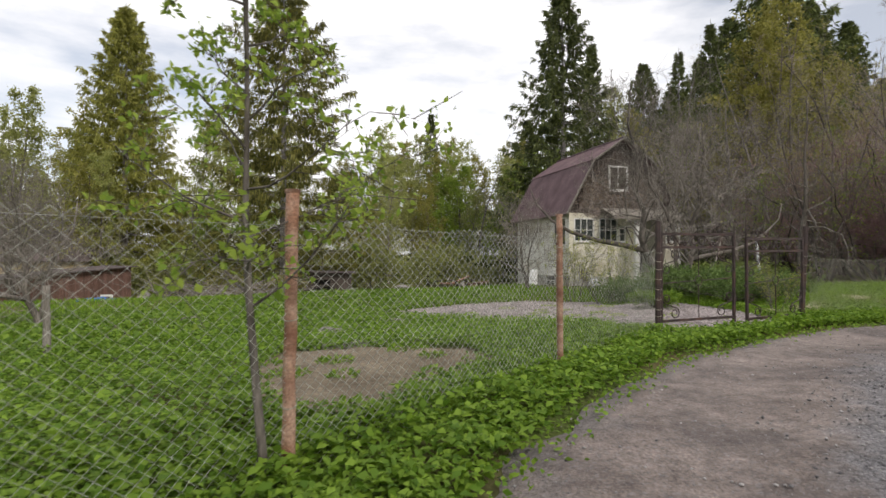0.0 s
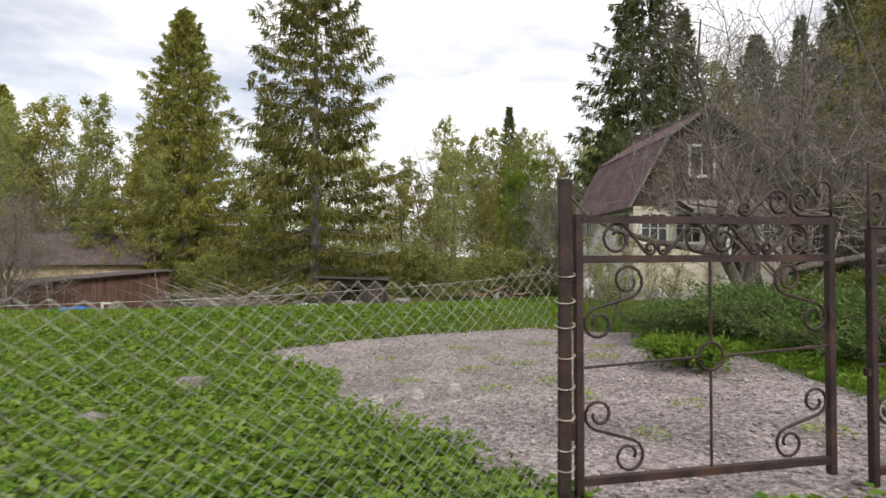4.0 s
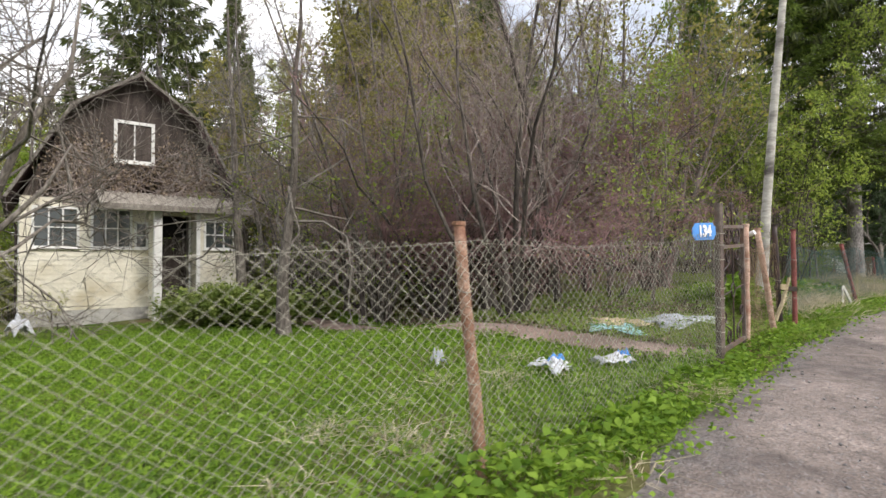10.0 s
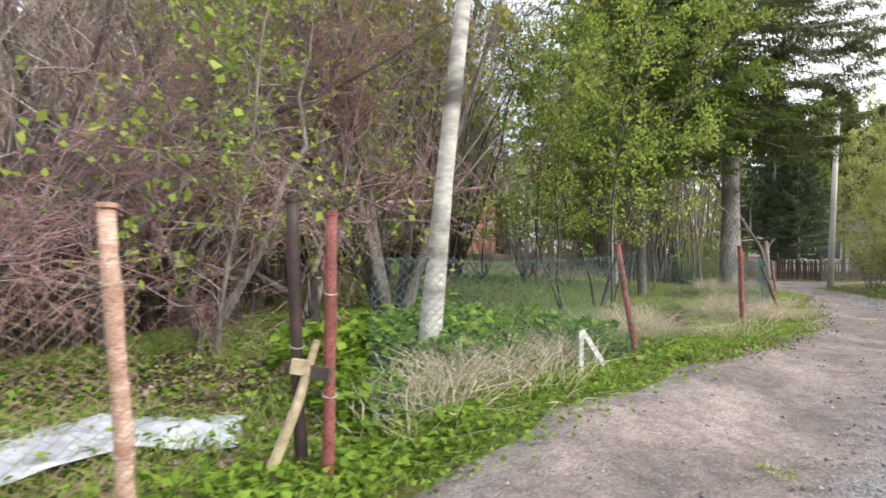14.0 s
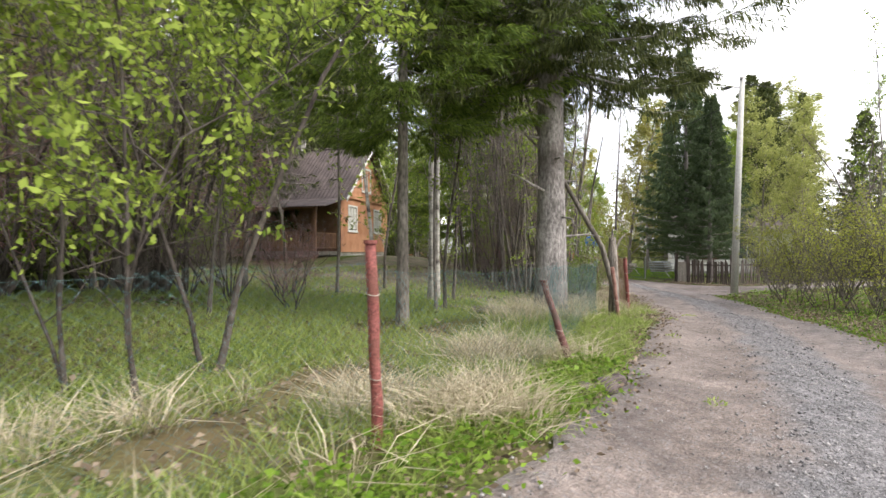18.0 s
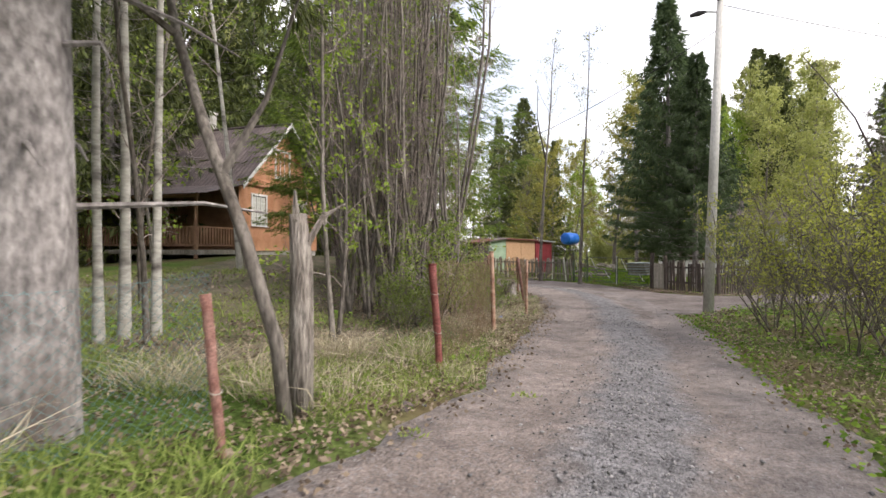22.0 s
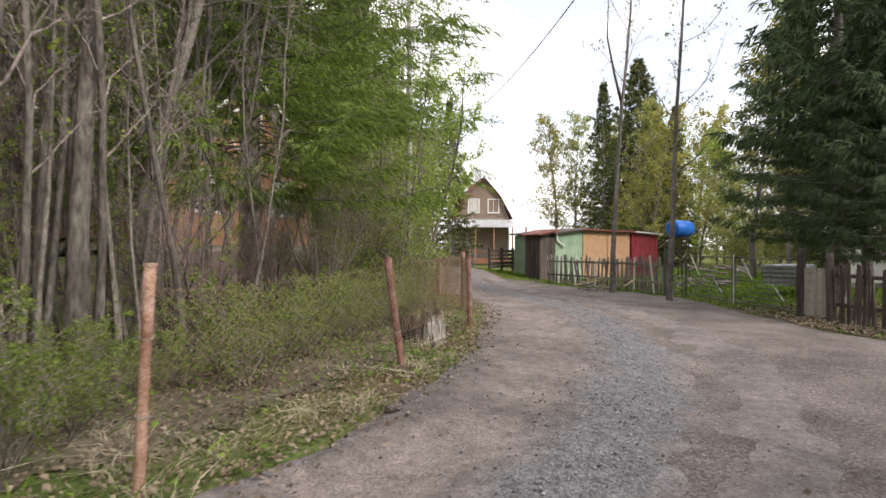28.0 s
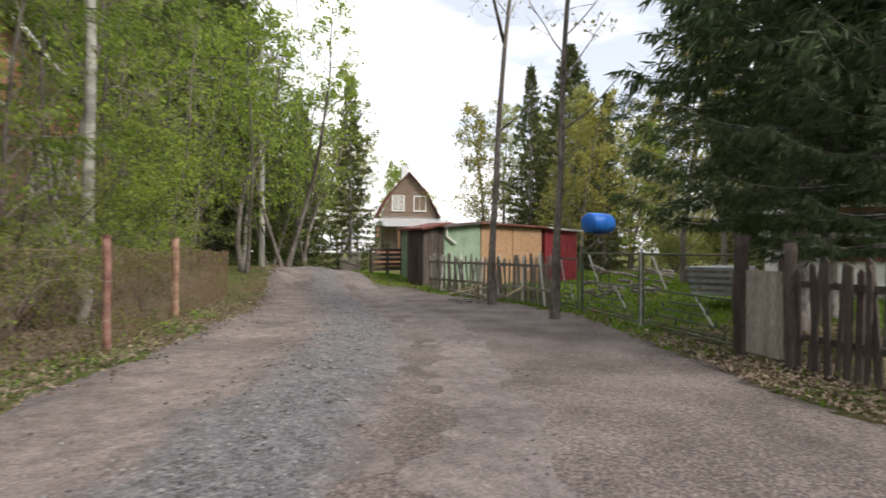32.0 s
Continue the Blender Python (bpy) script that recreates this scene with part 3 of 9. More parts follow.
def road_material():
    """Beaten earth in the wheel tracks, grey crushed stone along the middle and the verge."""
    m = mat("dirt_road", (0.150, 0.120, 0.106), (0.250, 0.206, 0.185), 1.3, 0.95, 0.9, 48, spots=0.38, stain=(0.118, 0.096, 0.088))
    n, l = m.node_tree.nodes, m.node_tree.links
    b = n["Principled BSDF"]
    earth = b.inputs["Base Color"].links[0].from_socket
    fine_normal = b.inputs["Normal"].links[0].from_socket
    uv = n.new("ShaderNodeUVMap")
    sep = n.new("ShaderNodeSeparateXYZ")
    l.new(uv.outputs[0], sep.inputs[0])
    tc = n.new("ShaderNodeTexCoord")
    ns = n.new("ShaderNodeTexNoise")
    ns.inputs["Scale"].default_value, ns.inputs["Detail"].default_value = 1.6, 8
    ns.inputs["Roughness"].default_value = 0.68
    l.new(tc.outputs["Object"], ns.inputs["Vector"])
    add = n.new("ShaderNodeMath")
    add.operation = "MULTIPLY_ADD"
    l.new(ns.outputs["Fac"], add.inputs[0])
    add.inputs[1].default_value = 0.36
    l.new(sep.outputs["X"], add.inputs[2])
    band = n.new("ShaderNodeValToRGB")
    cr = band.color_ramp
    cr.elements[0].position, cr.elements[0].color = 0.16, (0.55, 0.55, 0.55, 1)
    cr.elements[1].position, cr.elements[1].color = 0.27, (0.08, 0.08, 0.08, 1)
    for pos, v in ((0.54, 0.06), (0.63, 0.9), (0.79, 0.9), (0.88, 0.12), (1.0, 0.3)):
        e = cr.elements.new(pos)
        e.color = (v, v, v, 1)
    l.new(add.outputs[0], band.inputs["Fac"])
    # single stones: some lie even in the beaten tracks
    normal = fine_normal
    for scale, far in ((48, 0.010), (95, 0.005)):
        vo = n.new("ShaderNodeTexVoronoi")
        vo.inputs["Scale"].default_value = scale
        l.new(tc.outputs["Object"], vo.inputs["Vector"])
        sx = n.new("ShaderNodeSeparateXYZ")
        l.new(vo.outputs["Color"], sx.inputs[0])
        stone = n.new("ShaderNodeValToRGB")
        stone.color_ramp.elements[0].color, stone.color_ramp.elements[1].color = (0.045, 0.045, 0.052, 1), (0.29, 0.285, 0.295, 1)
        l.new(sx.outputs["X"], stone.inputs["Fac"])
        bp = n.new("ShaderNodeBump")
        bp.invert = True
        bp.inputs["Distance"].default_value = far
        l.new(band.outputs["Color"], bp.inputs["Strength"])
        l.new(vo.outputs["Distance"], bp.inputs["Height"])
        l.new(normal, bp.inputs["Normal"])
        normal = bp.outputs["Normal"]
        odd = n.new("ShaderNodeMath")
        odd.operation = "GREATER_THAN"
        odd.inputs[1].default_value = 0.84
        l.new(sx.outputs["Y"], odd.inputs[0])
        share = n.new("ShaderNodeMath")
        share.operation = "MAXIMUM"
        l.new(band.outputs["Color"], share.inputs[0])
        half = n.new("ShaderNodeMath")
        half.operation = "MULTIPLY"
        half.inputs[1].default_value = 0.6
        l.new(odd.outputs[0], half.inputs[0])
        l.new(half.outputs[0], share.inputs[1])
        mx = n.new("ShaderNodeMixRGB")
        l.new(share.outputs[0], mx.inputs["Fac"])
        l.new(earth, mx.inputs[1])
        l.new(stone.outputs["Color"], mx.inputs[2])
        if scale == 48:
            first = mx.outputs["Color"]
        else:
            both = n.new("ShaderNodeMixRGB")
            both.inputs["Fac"].default_value = 0.5
            l.new(first, both.inputs[1])
            l.new(mx.outputs["Color"], both.inputs[2])
            blot = n.new("ShaderNodeTexNoise")
            blot.inputs["Scale"].default_value, blot.inputs["Detail"].default_value = 6.5, 7
            blot.inputs["Roughness"].default_value = 0.75
            l.new(tc.outputs["Object"], blot.inputs["Vector"])
            tone = n.new("ShaderNodeMapRange")
            tone.inputs[1].default_value, tone.inputs[2].default_value = 0.32, 0.68
            tone.inputs[3].default_value, tone.inputs[4].default_value = 0.62, 1.34
            l.new(blot.outputs["Fac"], tone.inputs[0])
            worn = n.new("ShaderNodeMixRGB")
            worn.blend_type = "MULTIPLY"
            worn.inputs["Fac"].default_value = 1.0
            l.new(both.outputs["Color"], worn.inputs[1])
            l.new(tone.outputs[0], worn.inputs[2])
            l.new(worn.outputs["Color"], b.inputs["Base Color"])
    l.new(normal, b.inputs["Normal"])
    return m


def road_strip():
    n, k = 420, 15
    a, b = smooth_line(ROAD_LEFT, n), smooth_line(ROAD_RIGHT, n)
    s = np.linspace(0, 1, k)
    rag = 0.16 * np.stack([wave(a[:, 0], a[:, 1], 0.5, q) for q in (1.0, 2.0)], -1)
    a, b = a + rag, b - rag
    p = a[:, None] * (1 - s[None, :, None]) + b[:, None] * s[None, :, None]
    x, y = p[..., 0], p[..., 1]
    across = 0.045 * np.exp(-((s - 0.46) / 0.12) ** 2) - 0.03 * np.exp(-((s - 0.24) / 0.09) ** 2) - 0.03 * np.exp(-((s - 0.72) / 0.09) ** 2)
    edge = -0.05 * (np.exp(-s / 0.03) + np.exp(-(1 - s) / 0.03))
    z = land(x, y) + 0.015 + across[None] + edge[None] + 0.010 * wave(x, y, 0.3) + 0.006 * wave(x, y, 0.11, 3.0)
    i = (np.arange(n - 1)[:, None] * k + np.arange(k - 1)).ravel()
    quads = np.stack([i, i + 1, i + k + 1, i + k], -1)
    me = mesh_np("road", np.stack([x, y, z], -1).reshape(-1, 3), quads[:, ::-1], road_material(), True)
    u = np.broadcast_to(s, (n, k)).ravel()
    v = np.repeat(np.arange(n) / 10.0, k)
    loops = np.empty(len(me.loops), np.int32)
    me.loops.foreach_get("vertex_index", loops)
    layer = me.uv_layers.new(name="UVMap")
    layer.data.foreach_set("uv", np.stack([u[loops], v[loops]], -1).astype(np.float32).ravel())
    tagged(new("road", me), "dusty brown dirt road with a grey crushed-stone middle", "road", kind="structure")


ground_sheet()
road_strip()
patch("road", SIDE_ROAD, M_DIRT, "stony dirt turning in front of the gate", "road", -0.005, seed=2.0)
patch("pavement", GRAVEL_YARD, M_GRAVEL, "pinkish-grey gravel yard with weeds behind the iron gate", "gravel yard", 0.0, seed=3.0)
patch("ground", SOIL_BED, M_SOIL, "bare dug garden soil bed with sprouting weeds", "garden bed", 0.03, seed=4.0, rough=0.03)
M_FOREST = mat("forest_floor", (0.085, 0.070, 0.048), (0.15, 0.128, 0.092), 1.6, 0.97, 0.8, 16, stain=(0.085, 0.10, 0.038), spots=0.45)
patch("ground", FOREST_FLOOR, M_FOREST, "brown leaf-strewn ground under the saplings", "ground", 0.014, 0.25, 6.0, 0.004, 1.0)
patch("pavement", FOOTPATH, M_PATH, "trodden brown footpath from the small gate to the house", "footpath", 0.03, seed=5.0)

# ---- plants ----
def tubes(paths, n=5):
    """Tapered tubes along (points, radii) pairs, as arrays."""
    vs, fs, k0 = [], [], 0
    ang = np.arange(n) * 2 * np.pi / n
    ca, sa = np.cos(ang)[None, :, None], np.sin(ang)[None, :, None]
    for pts, rad in paths:
        k = len(pts)
        d = np.gradient(pts, axis=0)
        d /= np.linalg.norm(d, axis=1, keepdims=True) + 1e-9
        ref = np.array([1.0, 0.2, 0.1]) if abs(d[0, 0]) < 0.8 else np.array([0.1, 1.0, 0.2])
        a = np.cross(d, ref)
        a /= np.linalg.norm(a, axis=1, keepdims=True) + 1e-9
        b = np.cross(d, a)
        ring = pts[:, None] + rad[:, None, None] * (ca * a[:, None] + sa * b[:, None])
        vs.append(ring.reshape(-1, 3))
        i, j = np.meshgrid(np.arange(k - 1), np.arange(n), indexing="ij")
        q = np.stack([i * n + j, i * n + (j + 1) % n, (i + 1) * n + (j + 1) % n, (i + 1) * n + j], -1).reshape(-1, 4)
        fs.append(q + k0)
        k0 += k * n
    return np.concatenate(vs), np.concatenate(fs)


def blades(rng, at, way, length, width, fold=0.25):
    """Leaf-shaped quads from at along way; every one turns its own side up."""
    m = len(at)
    way = way / (np.linalg.norm(way, axis=1, keepdims=True) + 1e-9)
    side = np.cross(way, rng.normal(size=(m, 3)))
    side /= np.linalg.norm(side, axis=1, keepdims=True) + 1e-9
    up = np.cross(side, way)
    L, W = np.reshape(length, (-1, 1)) * np.ones((m, 1)), np.reshape(width, (-1, 1)) * np.ones((m, 1))
    mid = at + way * L * 0.45 + up * W * fold
    v = np.stack([at, mid + side * W * 0.5, at + way * L, mid - side * W * 0.5], 1)
    return v.reshape(-1, 3), np.arange(4 * m).reshape(-1, 4)


def bend(rng, start, way, length, k, curl, wobble):
    """A crooked line of k points: curl bends it towards the sky (or down, if negative)."""
    pts, p, d = [start], start.copy(), way / np.linalg.norm(way)
    for _ in range(k - 1):
        d = d + np.array([0, 0, curl / k]) + rng.normal(size=3) * wobble / k
        d /= np.linalg.norm(d)
        p = p + d * length / (k - 1)
        pts.append(p.copy())
    return np.array(pts)


def broadleaf(seed, height, thick, base, spread, limbs=22, twigs=5, sprigs=3, leaves=3, size=0.12, lean=(0, 0), rise=0.9, crooked=0.25, curl=0.4, stems=1, top_thin=0.15, fork=0.0, line=None, slim=0.65, twiggy=True):
    """A tree or bush: trunk, limbs, twigs and sprigs, with leaves at their ends. Arrays for wood and leaves."""
    rng = np.random.default_rng(seed)
    trunk, wood, thin, fine, spots, ways = [], [], [], [], [], []
    for s in range(stems):
        a0 = rng.uniform(0, 6.28)
        out = np.array([math.cos(a0), math.sin(a0), 0]) * (fork if stems > 1 else 0)
        h = height * (1 if s == 0 else rng.uniform(0.65, 1.0))
        t = bend(rng, np.array([out[0] * 0.4, out[1] * 0.4, -0.15]), np.array([lean[0] + out[0], lean[1] + out[1], 1.0]), h, 9, 0.25, crooked * (1.7 if stems > 1 else 0.9))
        if line:
            w = np.linspace(0, len(line) - 1, 9)
            t = np.stack([np.interp(w, np.arange(len(line)), [q[k] for q in line]) for k in range(3)], -1)
        tr = thick * (1 if s == 0 else 0.75) * np.linspace(1, top_thin, 9)
        tr[0] *= 1.3
        trunk.append((t, tr))
        for i in range(limbs):
            f = base + (1 - base) * (i + rng.uniform(0, 0.8)) / limbs
            q = f * 8
            k = min(int(q), 7)
            p = t[k] + (t[k + 1] - t[k]) * (q - k)
            a = i * 2.4 + rng.uniform(-0.5, 0.5)
            L = spread * (1.15 - 0.75 * (f - base) / (1 - base + 1e-6)) * rng.uniform(0.6, 1.15)
            d = np.array([math.cos(a), math.sin(a), rise * rng.uniform(0.5, 1.4)])
            r0 = max(0.35 * np.interp(q, np.arange(9), tr), 0.008)
            b = bend(rng, p, d, L, 6, curl, crooked * 2.2)
            wood.append((b, r0 * np.linspace(1, 0.25, 6)))
            for j in range(twigs):
                g = rng.uniform(0.25, 1.0) * 5
                kk = min(int(g), 4)
                pp = b[kk] + (b[kk + 1] - b[kk]) * (g - kk)
                dd = (b[kk + 1] - b[kk]) / (np.linalg.norm(b[kk + 1] - b[kk]) + 1e-9) + rng.normal(size=3) * 0.75
                LL = L * rng.uniform(0.25, 0.5)
                c = bend(rng, pp, dd, LL, 4, curl, crooked * 2)
                thin.append((c, r0 * 0.38 * np.linspace(1, 0.3, 4)) if twiggy else (c[[0, 3]], r0 * 0.38 * np.array([1, 0.3])))
                for _ in range(sprigs):
                    g2 = rng.uniform(0.2, 1.0) * 3
                    k2 = min(int(g2), 2)
                    p2 = c[k2] + (c[k2 + 1] - c[k2]) * (g2 - k2)
                    d2 = (c[3] - c[0]) / (np.linalg.norm(c[3] - c[0]) + 1e-9) + rng.normal(size=3) * 0.8
                    e = bend(rng, p2, d2, LL * rng.uniform(0.3, 0.7), 3, curl * 0.5, crooked)
                    fine.append((e[[0, 2]] if leaves or sprigs > 4 else e, np.maximum(r0 * 0.2, 0.0035) * np.linspace(1, 0.5, 2 if leaves or sprigs > 4 else 3)))
                    for _ in range(leaves):
                        w = rng.uniform(0.1, 1.05)
                        spots.append(e[0] + (e[2] - e[0]) * w + rng.normal(size=3) * size * 0.5)
                        ways.append(rng.normal(size=3) + np.array([0, 0, -0.2]))
    sets = [tubes(wood, 4 if twiggy else 3)] + [tubes(q, 3) for q in ((thin, fine) if twiggy else (thin,)) if q]
    shift = np.cumsum([0] + [len(s[0]) for s in sets])
    wv, wf = np.concatenate([s[0] for s in sets]), np.concatenate([s[1] + k for s, k in zip(sets, shift)])
    lv = lf = None
    if spots:
        m = len(spots)
        lv, lf = blades(rng, np.array(spots), np.array(ways), size * rng.uniform(0.6, 1.3, m), size * slim * rng.uniform(0.7, 1.2, m))
    return [tubes([t], 9) for t in trunk], (wv, wf), (lv, lf)


def spruce(seed, height, reach, base=0.04, step=1.0, arms=10, fans=16, fringe=5, needle=0.4, droop=0.35, cone=0.85, ragged=0.22, hang=0.8, thick=None, near=0.0, slim=0.13):
    """A spruce with separate tiers: arching boughs with upturned tips, flat fans of shoots along them and a hanging fringe below."""
    rng = np.random.default_rng(seed)
    thick = thick or height * 0.012
    t = bend(rng, np.array([0, 0, -0.2]), np.array([0, 0, 1.0]), height, 12, 0.2, 0.03)
    arms_, at, way, ln = [], [], [], []
    z = base * height
    g = np.linspace(0, 1, 7)
    while z < height * 0.98:
        f = z / height
        close = z < near
        full = reach * (1 - f) ** cone * rng.uniform(0.84, 1.12) * (0.8 if f < base + 0.06 else 1)
        na = max(4, int(round(arms * (1 - 0.5 * f))))
        a0 = rng.uniform(0, 6.28)
        for i in range(na):
            L = full * rng.uniform(1 - ragged * 1.5, 1 + ragged)
            if L < 0.12:
                continue
            a = a0 + 6.283 * i / na + rng.uniform(-0.3, 0.3)
            d = np.array([math.cos(a), math.sin(a), 0])
            side = np.array([-d[1], d[0], 0])
            zz = min(z + rng.uniform(-0.15, 0.15) * step, height * 0.985)
            q = (zz + 0.2) / (height + 0.2) * 11
            k = min(int(q), 10)
            p = t[k] + (t[k + 1] - t[k]) * (q - k)
            fall = droop * (1 - f) ** 0.6 * rng.uniform(0.7, 1.3) - 0.45 * f
            b = p + L * (g[:, None] * d + (-fall * g ** 1.2 + 0.22 * (1 - 0.4 * f) * g ** 3.5)[:, None] * np.array([0, 0, 1.0]) + (rng.normal() * 0.06 * g ** 2)[:, None] * side)
            arms_.append((b, max(0.008, thick * 0.15 * (1 - 0.6 * f)) * np.linspace(1, 0.15, 7)))
            m = max(6, int(fans * (2.0 if close else 1) * (0.35 + 0.75 * L / reach)))
            n = fringe * (2 if close else 1)
            nl = needle * (0.45 if close else 1)
            u = rng.uniform(0.1, 1.0, m) ** 0.8
            kk = np.minimum((u * 6).astype(int), 5)
            pp = b[kk] + (b[kk + 1] - b[kk]) * (u * 6 - kk)[:, None]
            sg = rng.choice([-1.0, 1.0], (m, 1))
            w = d * rng.uniform(0.5, 1.0, (m, 1)) + side * sg * rng.uniform(0.25, 1.0, (m, 1)) + np.array([0, 0, -1.0]) * rng.uniform(0.05, 0.4, (m, 1))
            w /= np.linalg.norm(w, axis=1, keepdims=True)
            sl = (0.3 * L * (1.1 - 0.7 * u) * rng.uniform(0.5, 1.1, m) + 0.08)[:, None]
            for j in range(n):
                spot = pp + w * sl * (j + rng.uniform(0, 0.8, (m, 1))) / n
                at += [spot, spot]
                way += [w + rng.normal(size=(m, 3)) * 0.28, w * (1 - 0.7 * hang) + np.array([0, 0, -1.2 * hang]) + rng.normal(size=(m, 3)) * 0.16]
                ln += [nl * rng.uniform(0.5, 1.1, m), nl * rng.uniform(0.5, 1.25, m)]
        z += step * rng.uniform(0.85, 1.15) * (1 - 0.6 * f)
    at, way, ln = np.concatenate(at), np.concatenate(way), np.concatenate(ln)
    return [tubes([(t, thick * np.r_[1.3, np.linspace(1, 0.06, 11)])], 10)], tubes(arms_, 3), blades(rng, at, way, ln, np.where(ln < 0.57 * needle, 0.8, 1.0) * ln * slim, 0.16)


def plumes(seed, stems, reach, height, leaf=0.07, shoots=9, spikes=9, rise=0.5):
    """A low spreading evergreen: arching stems, each feathered with side shoots."""
    rng = np.random.default_rng(seed)
    wood, at, way, ln = [], [], [], []
    for i in range(stems):
        a = i * 2.4 + rng.uniform(-0.3, 0.3)
        L = reach * rng.uniform(0.5, 1.15)
        d = np.array([math.cos(a), math.sin(a), rise * rng.uniform(0.3, 2.2)])
        b = bend(rng, np.array([0.1 * math.cos(a), 0.1 * math.sin(a), 0.02]), d, L, 6, 0.1, 0.35)
        b[:, 2] = height * np.tanh(b[:, 2] / height) + 0.02
        wood.append((b, 0.009 * np.linspace(1, 0.3, 6)))
        for j in range(shoots):
            u = rng.uniform(0.25, 1.0) * 4.999
            k = int(u)
            p = b[k] + (b[k + 1] - b[k]) * (u - k)
            al = (b[k + 1] - b[k]) / np.linalg.norm(b[k + 1] - b[k])
            w = al + rng.normal(size=3) * 0.55 + np.array([0, 0, 0.3])
            w /= np.linalg.norm(w)
            sl = rng.uniform(0.14, 0.34) * reach / 1.2
            g = np.linspace(0.05, 1, spikes)
            at.append(p + w * (g * sl)[:, None])
            way.append(w + rng.normal(size=(spikes, 3)) * 0.6)
            ln.append(leaf * rng.uniform(0.7, 1.3, spikes))
    at, way, ln = np.concatenate(at), np.concatenate(way), np.concatenate(ln)
    lv, lf = blades(rng, at, way, ln, ln * 0.3, 0.1)
    return [tubes([(np.array([[0, 0, -0.1], [0, 0, 0.05], [0, 0, 0.12]]), np.array([0.04, 0.035, 0.02]))], 7)], tubes(wood, 4), (lv, lf)


def plant(name, arrays, wood, leaf, label, category, x, y, group="", z=None, turn=0.0, size=1.0, twig=None, trunk_label=""):
    """A tree as a thing with its trunk, branches and crown."""
    stems, (wv, wf), (lv, lf) = arrays
    ob = thing(name, Matrix.Translation((x, y, (gz(x, y) if z is None else z))) @ Matrix.Rotation(turn, 4, "Z"), label, category, group)
    for tv, tf in stems:
        part("trunk" if len(stems) == 1 else "stem", mesh_np("trunk", tv, tf, wood, True), wood, ob, trunk_label)
    tagged(part("branchwork", mesh_np("branchwork", wv, wf, twig or wood, True), twig or wood, ob), kind="stuff")
    if lv is not None:
        tagged(part("crown", mesh_np("crown", lv, lf, leaf), leaf, ob), kind="stuff")
    ob.scale = (size,) * 3
    return ob


def again(ob, x, y, turn=0.0, size=1.0, label="", z=None, group=""):
    """The same kind of plant once more, elsewhere."""
    c = copy_thing(ob, Matrix.Translation((x, y, gz(x, y) if z is None else z)) @ Matrix.Rotation(turn, 4, "Z"))
    c.scale = (size,) * 3
    if label:
        tagged(c, label)
    if group:
        tagged(c, group=group)
    return c

# ---- fences ----
def netting(length, height, pitch=0.1, wire=0.0035, sag=0.05, seed=0, slump=0.0):
    """Chain-link netting in the xz plane from x 0 to length, of zigzag wires."""
    rng = np.random.default_rng(seed)
    half = pitch * 0.56
    rows = int(height / (pitch * 0.48))
    z = np.linspace(0.04, height, rows + 1)
    paths = []
    cols = int(length / half)
    ph = rng.uniform(0, 6)
    for c in range(cols + 1):
        x = c * half + np.where((np.arange(rows + 1) + c) % 2 == 0, -0.5, 0.5) * half * 1.06
        x = np.clip(x, 0, length)
        f = x / length
        k = z / height
        dip = sag * 4 * f * (1 - f) + 0.018 * np.sin(f * 17 + ph)
        zz = z - dip * k - slump * k * f
        yy = 0.03 * np.sin(f * 7 + ph) * np.sin(k * 3.0) + 0.004 * rng.normal(size=rows + 1)
        paths.append((np.stack([x, yy, zz], -1), np.full(rows + 1, wire)))
    return tubes(paths, 3)


def fence_panel(a, b, za, zb, height, material, label, seed, pitch=0.1, wire=0.0042, sag=0.05, group="netting along the road"):
    a, b = Vector((a[0], a[1], za)), Vector((b[0], b[1], zb))
    d = b - a
    flat = Vector((d.x, d.y, 0))
    v, f = netting(flat.length, height, pitch, wire, sag, seed)
    v = np.array(v)
    v[:, 2] += v[:, 0] / flat.length * d.z
    ob = new("chain_link_netting", mesh_np("chain_link_netting", v, f, material))
    ob.matrix_basis = Matrix.Translation(a) @ Matrix.Rotation(math.atan2(d.y, d.x), 4, "Z")
    tie = Shape()
    steps = 24
    tie.tube([(flat.length * i / steps, 0.01, d.z * i / steps + height * 0.985 - sag * 4 * (i / steps) * (1 - i / steps)) for i in range(steps + 1)], wire * 0.6, 4)
    part("tension_wire", tie, material, ob)
    return tagged(ob, label, "chain-link fence", group)


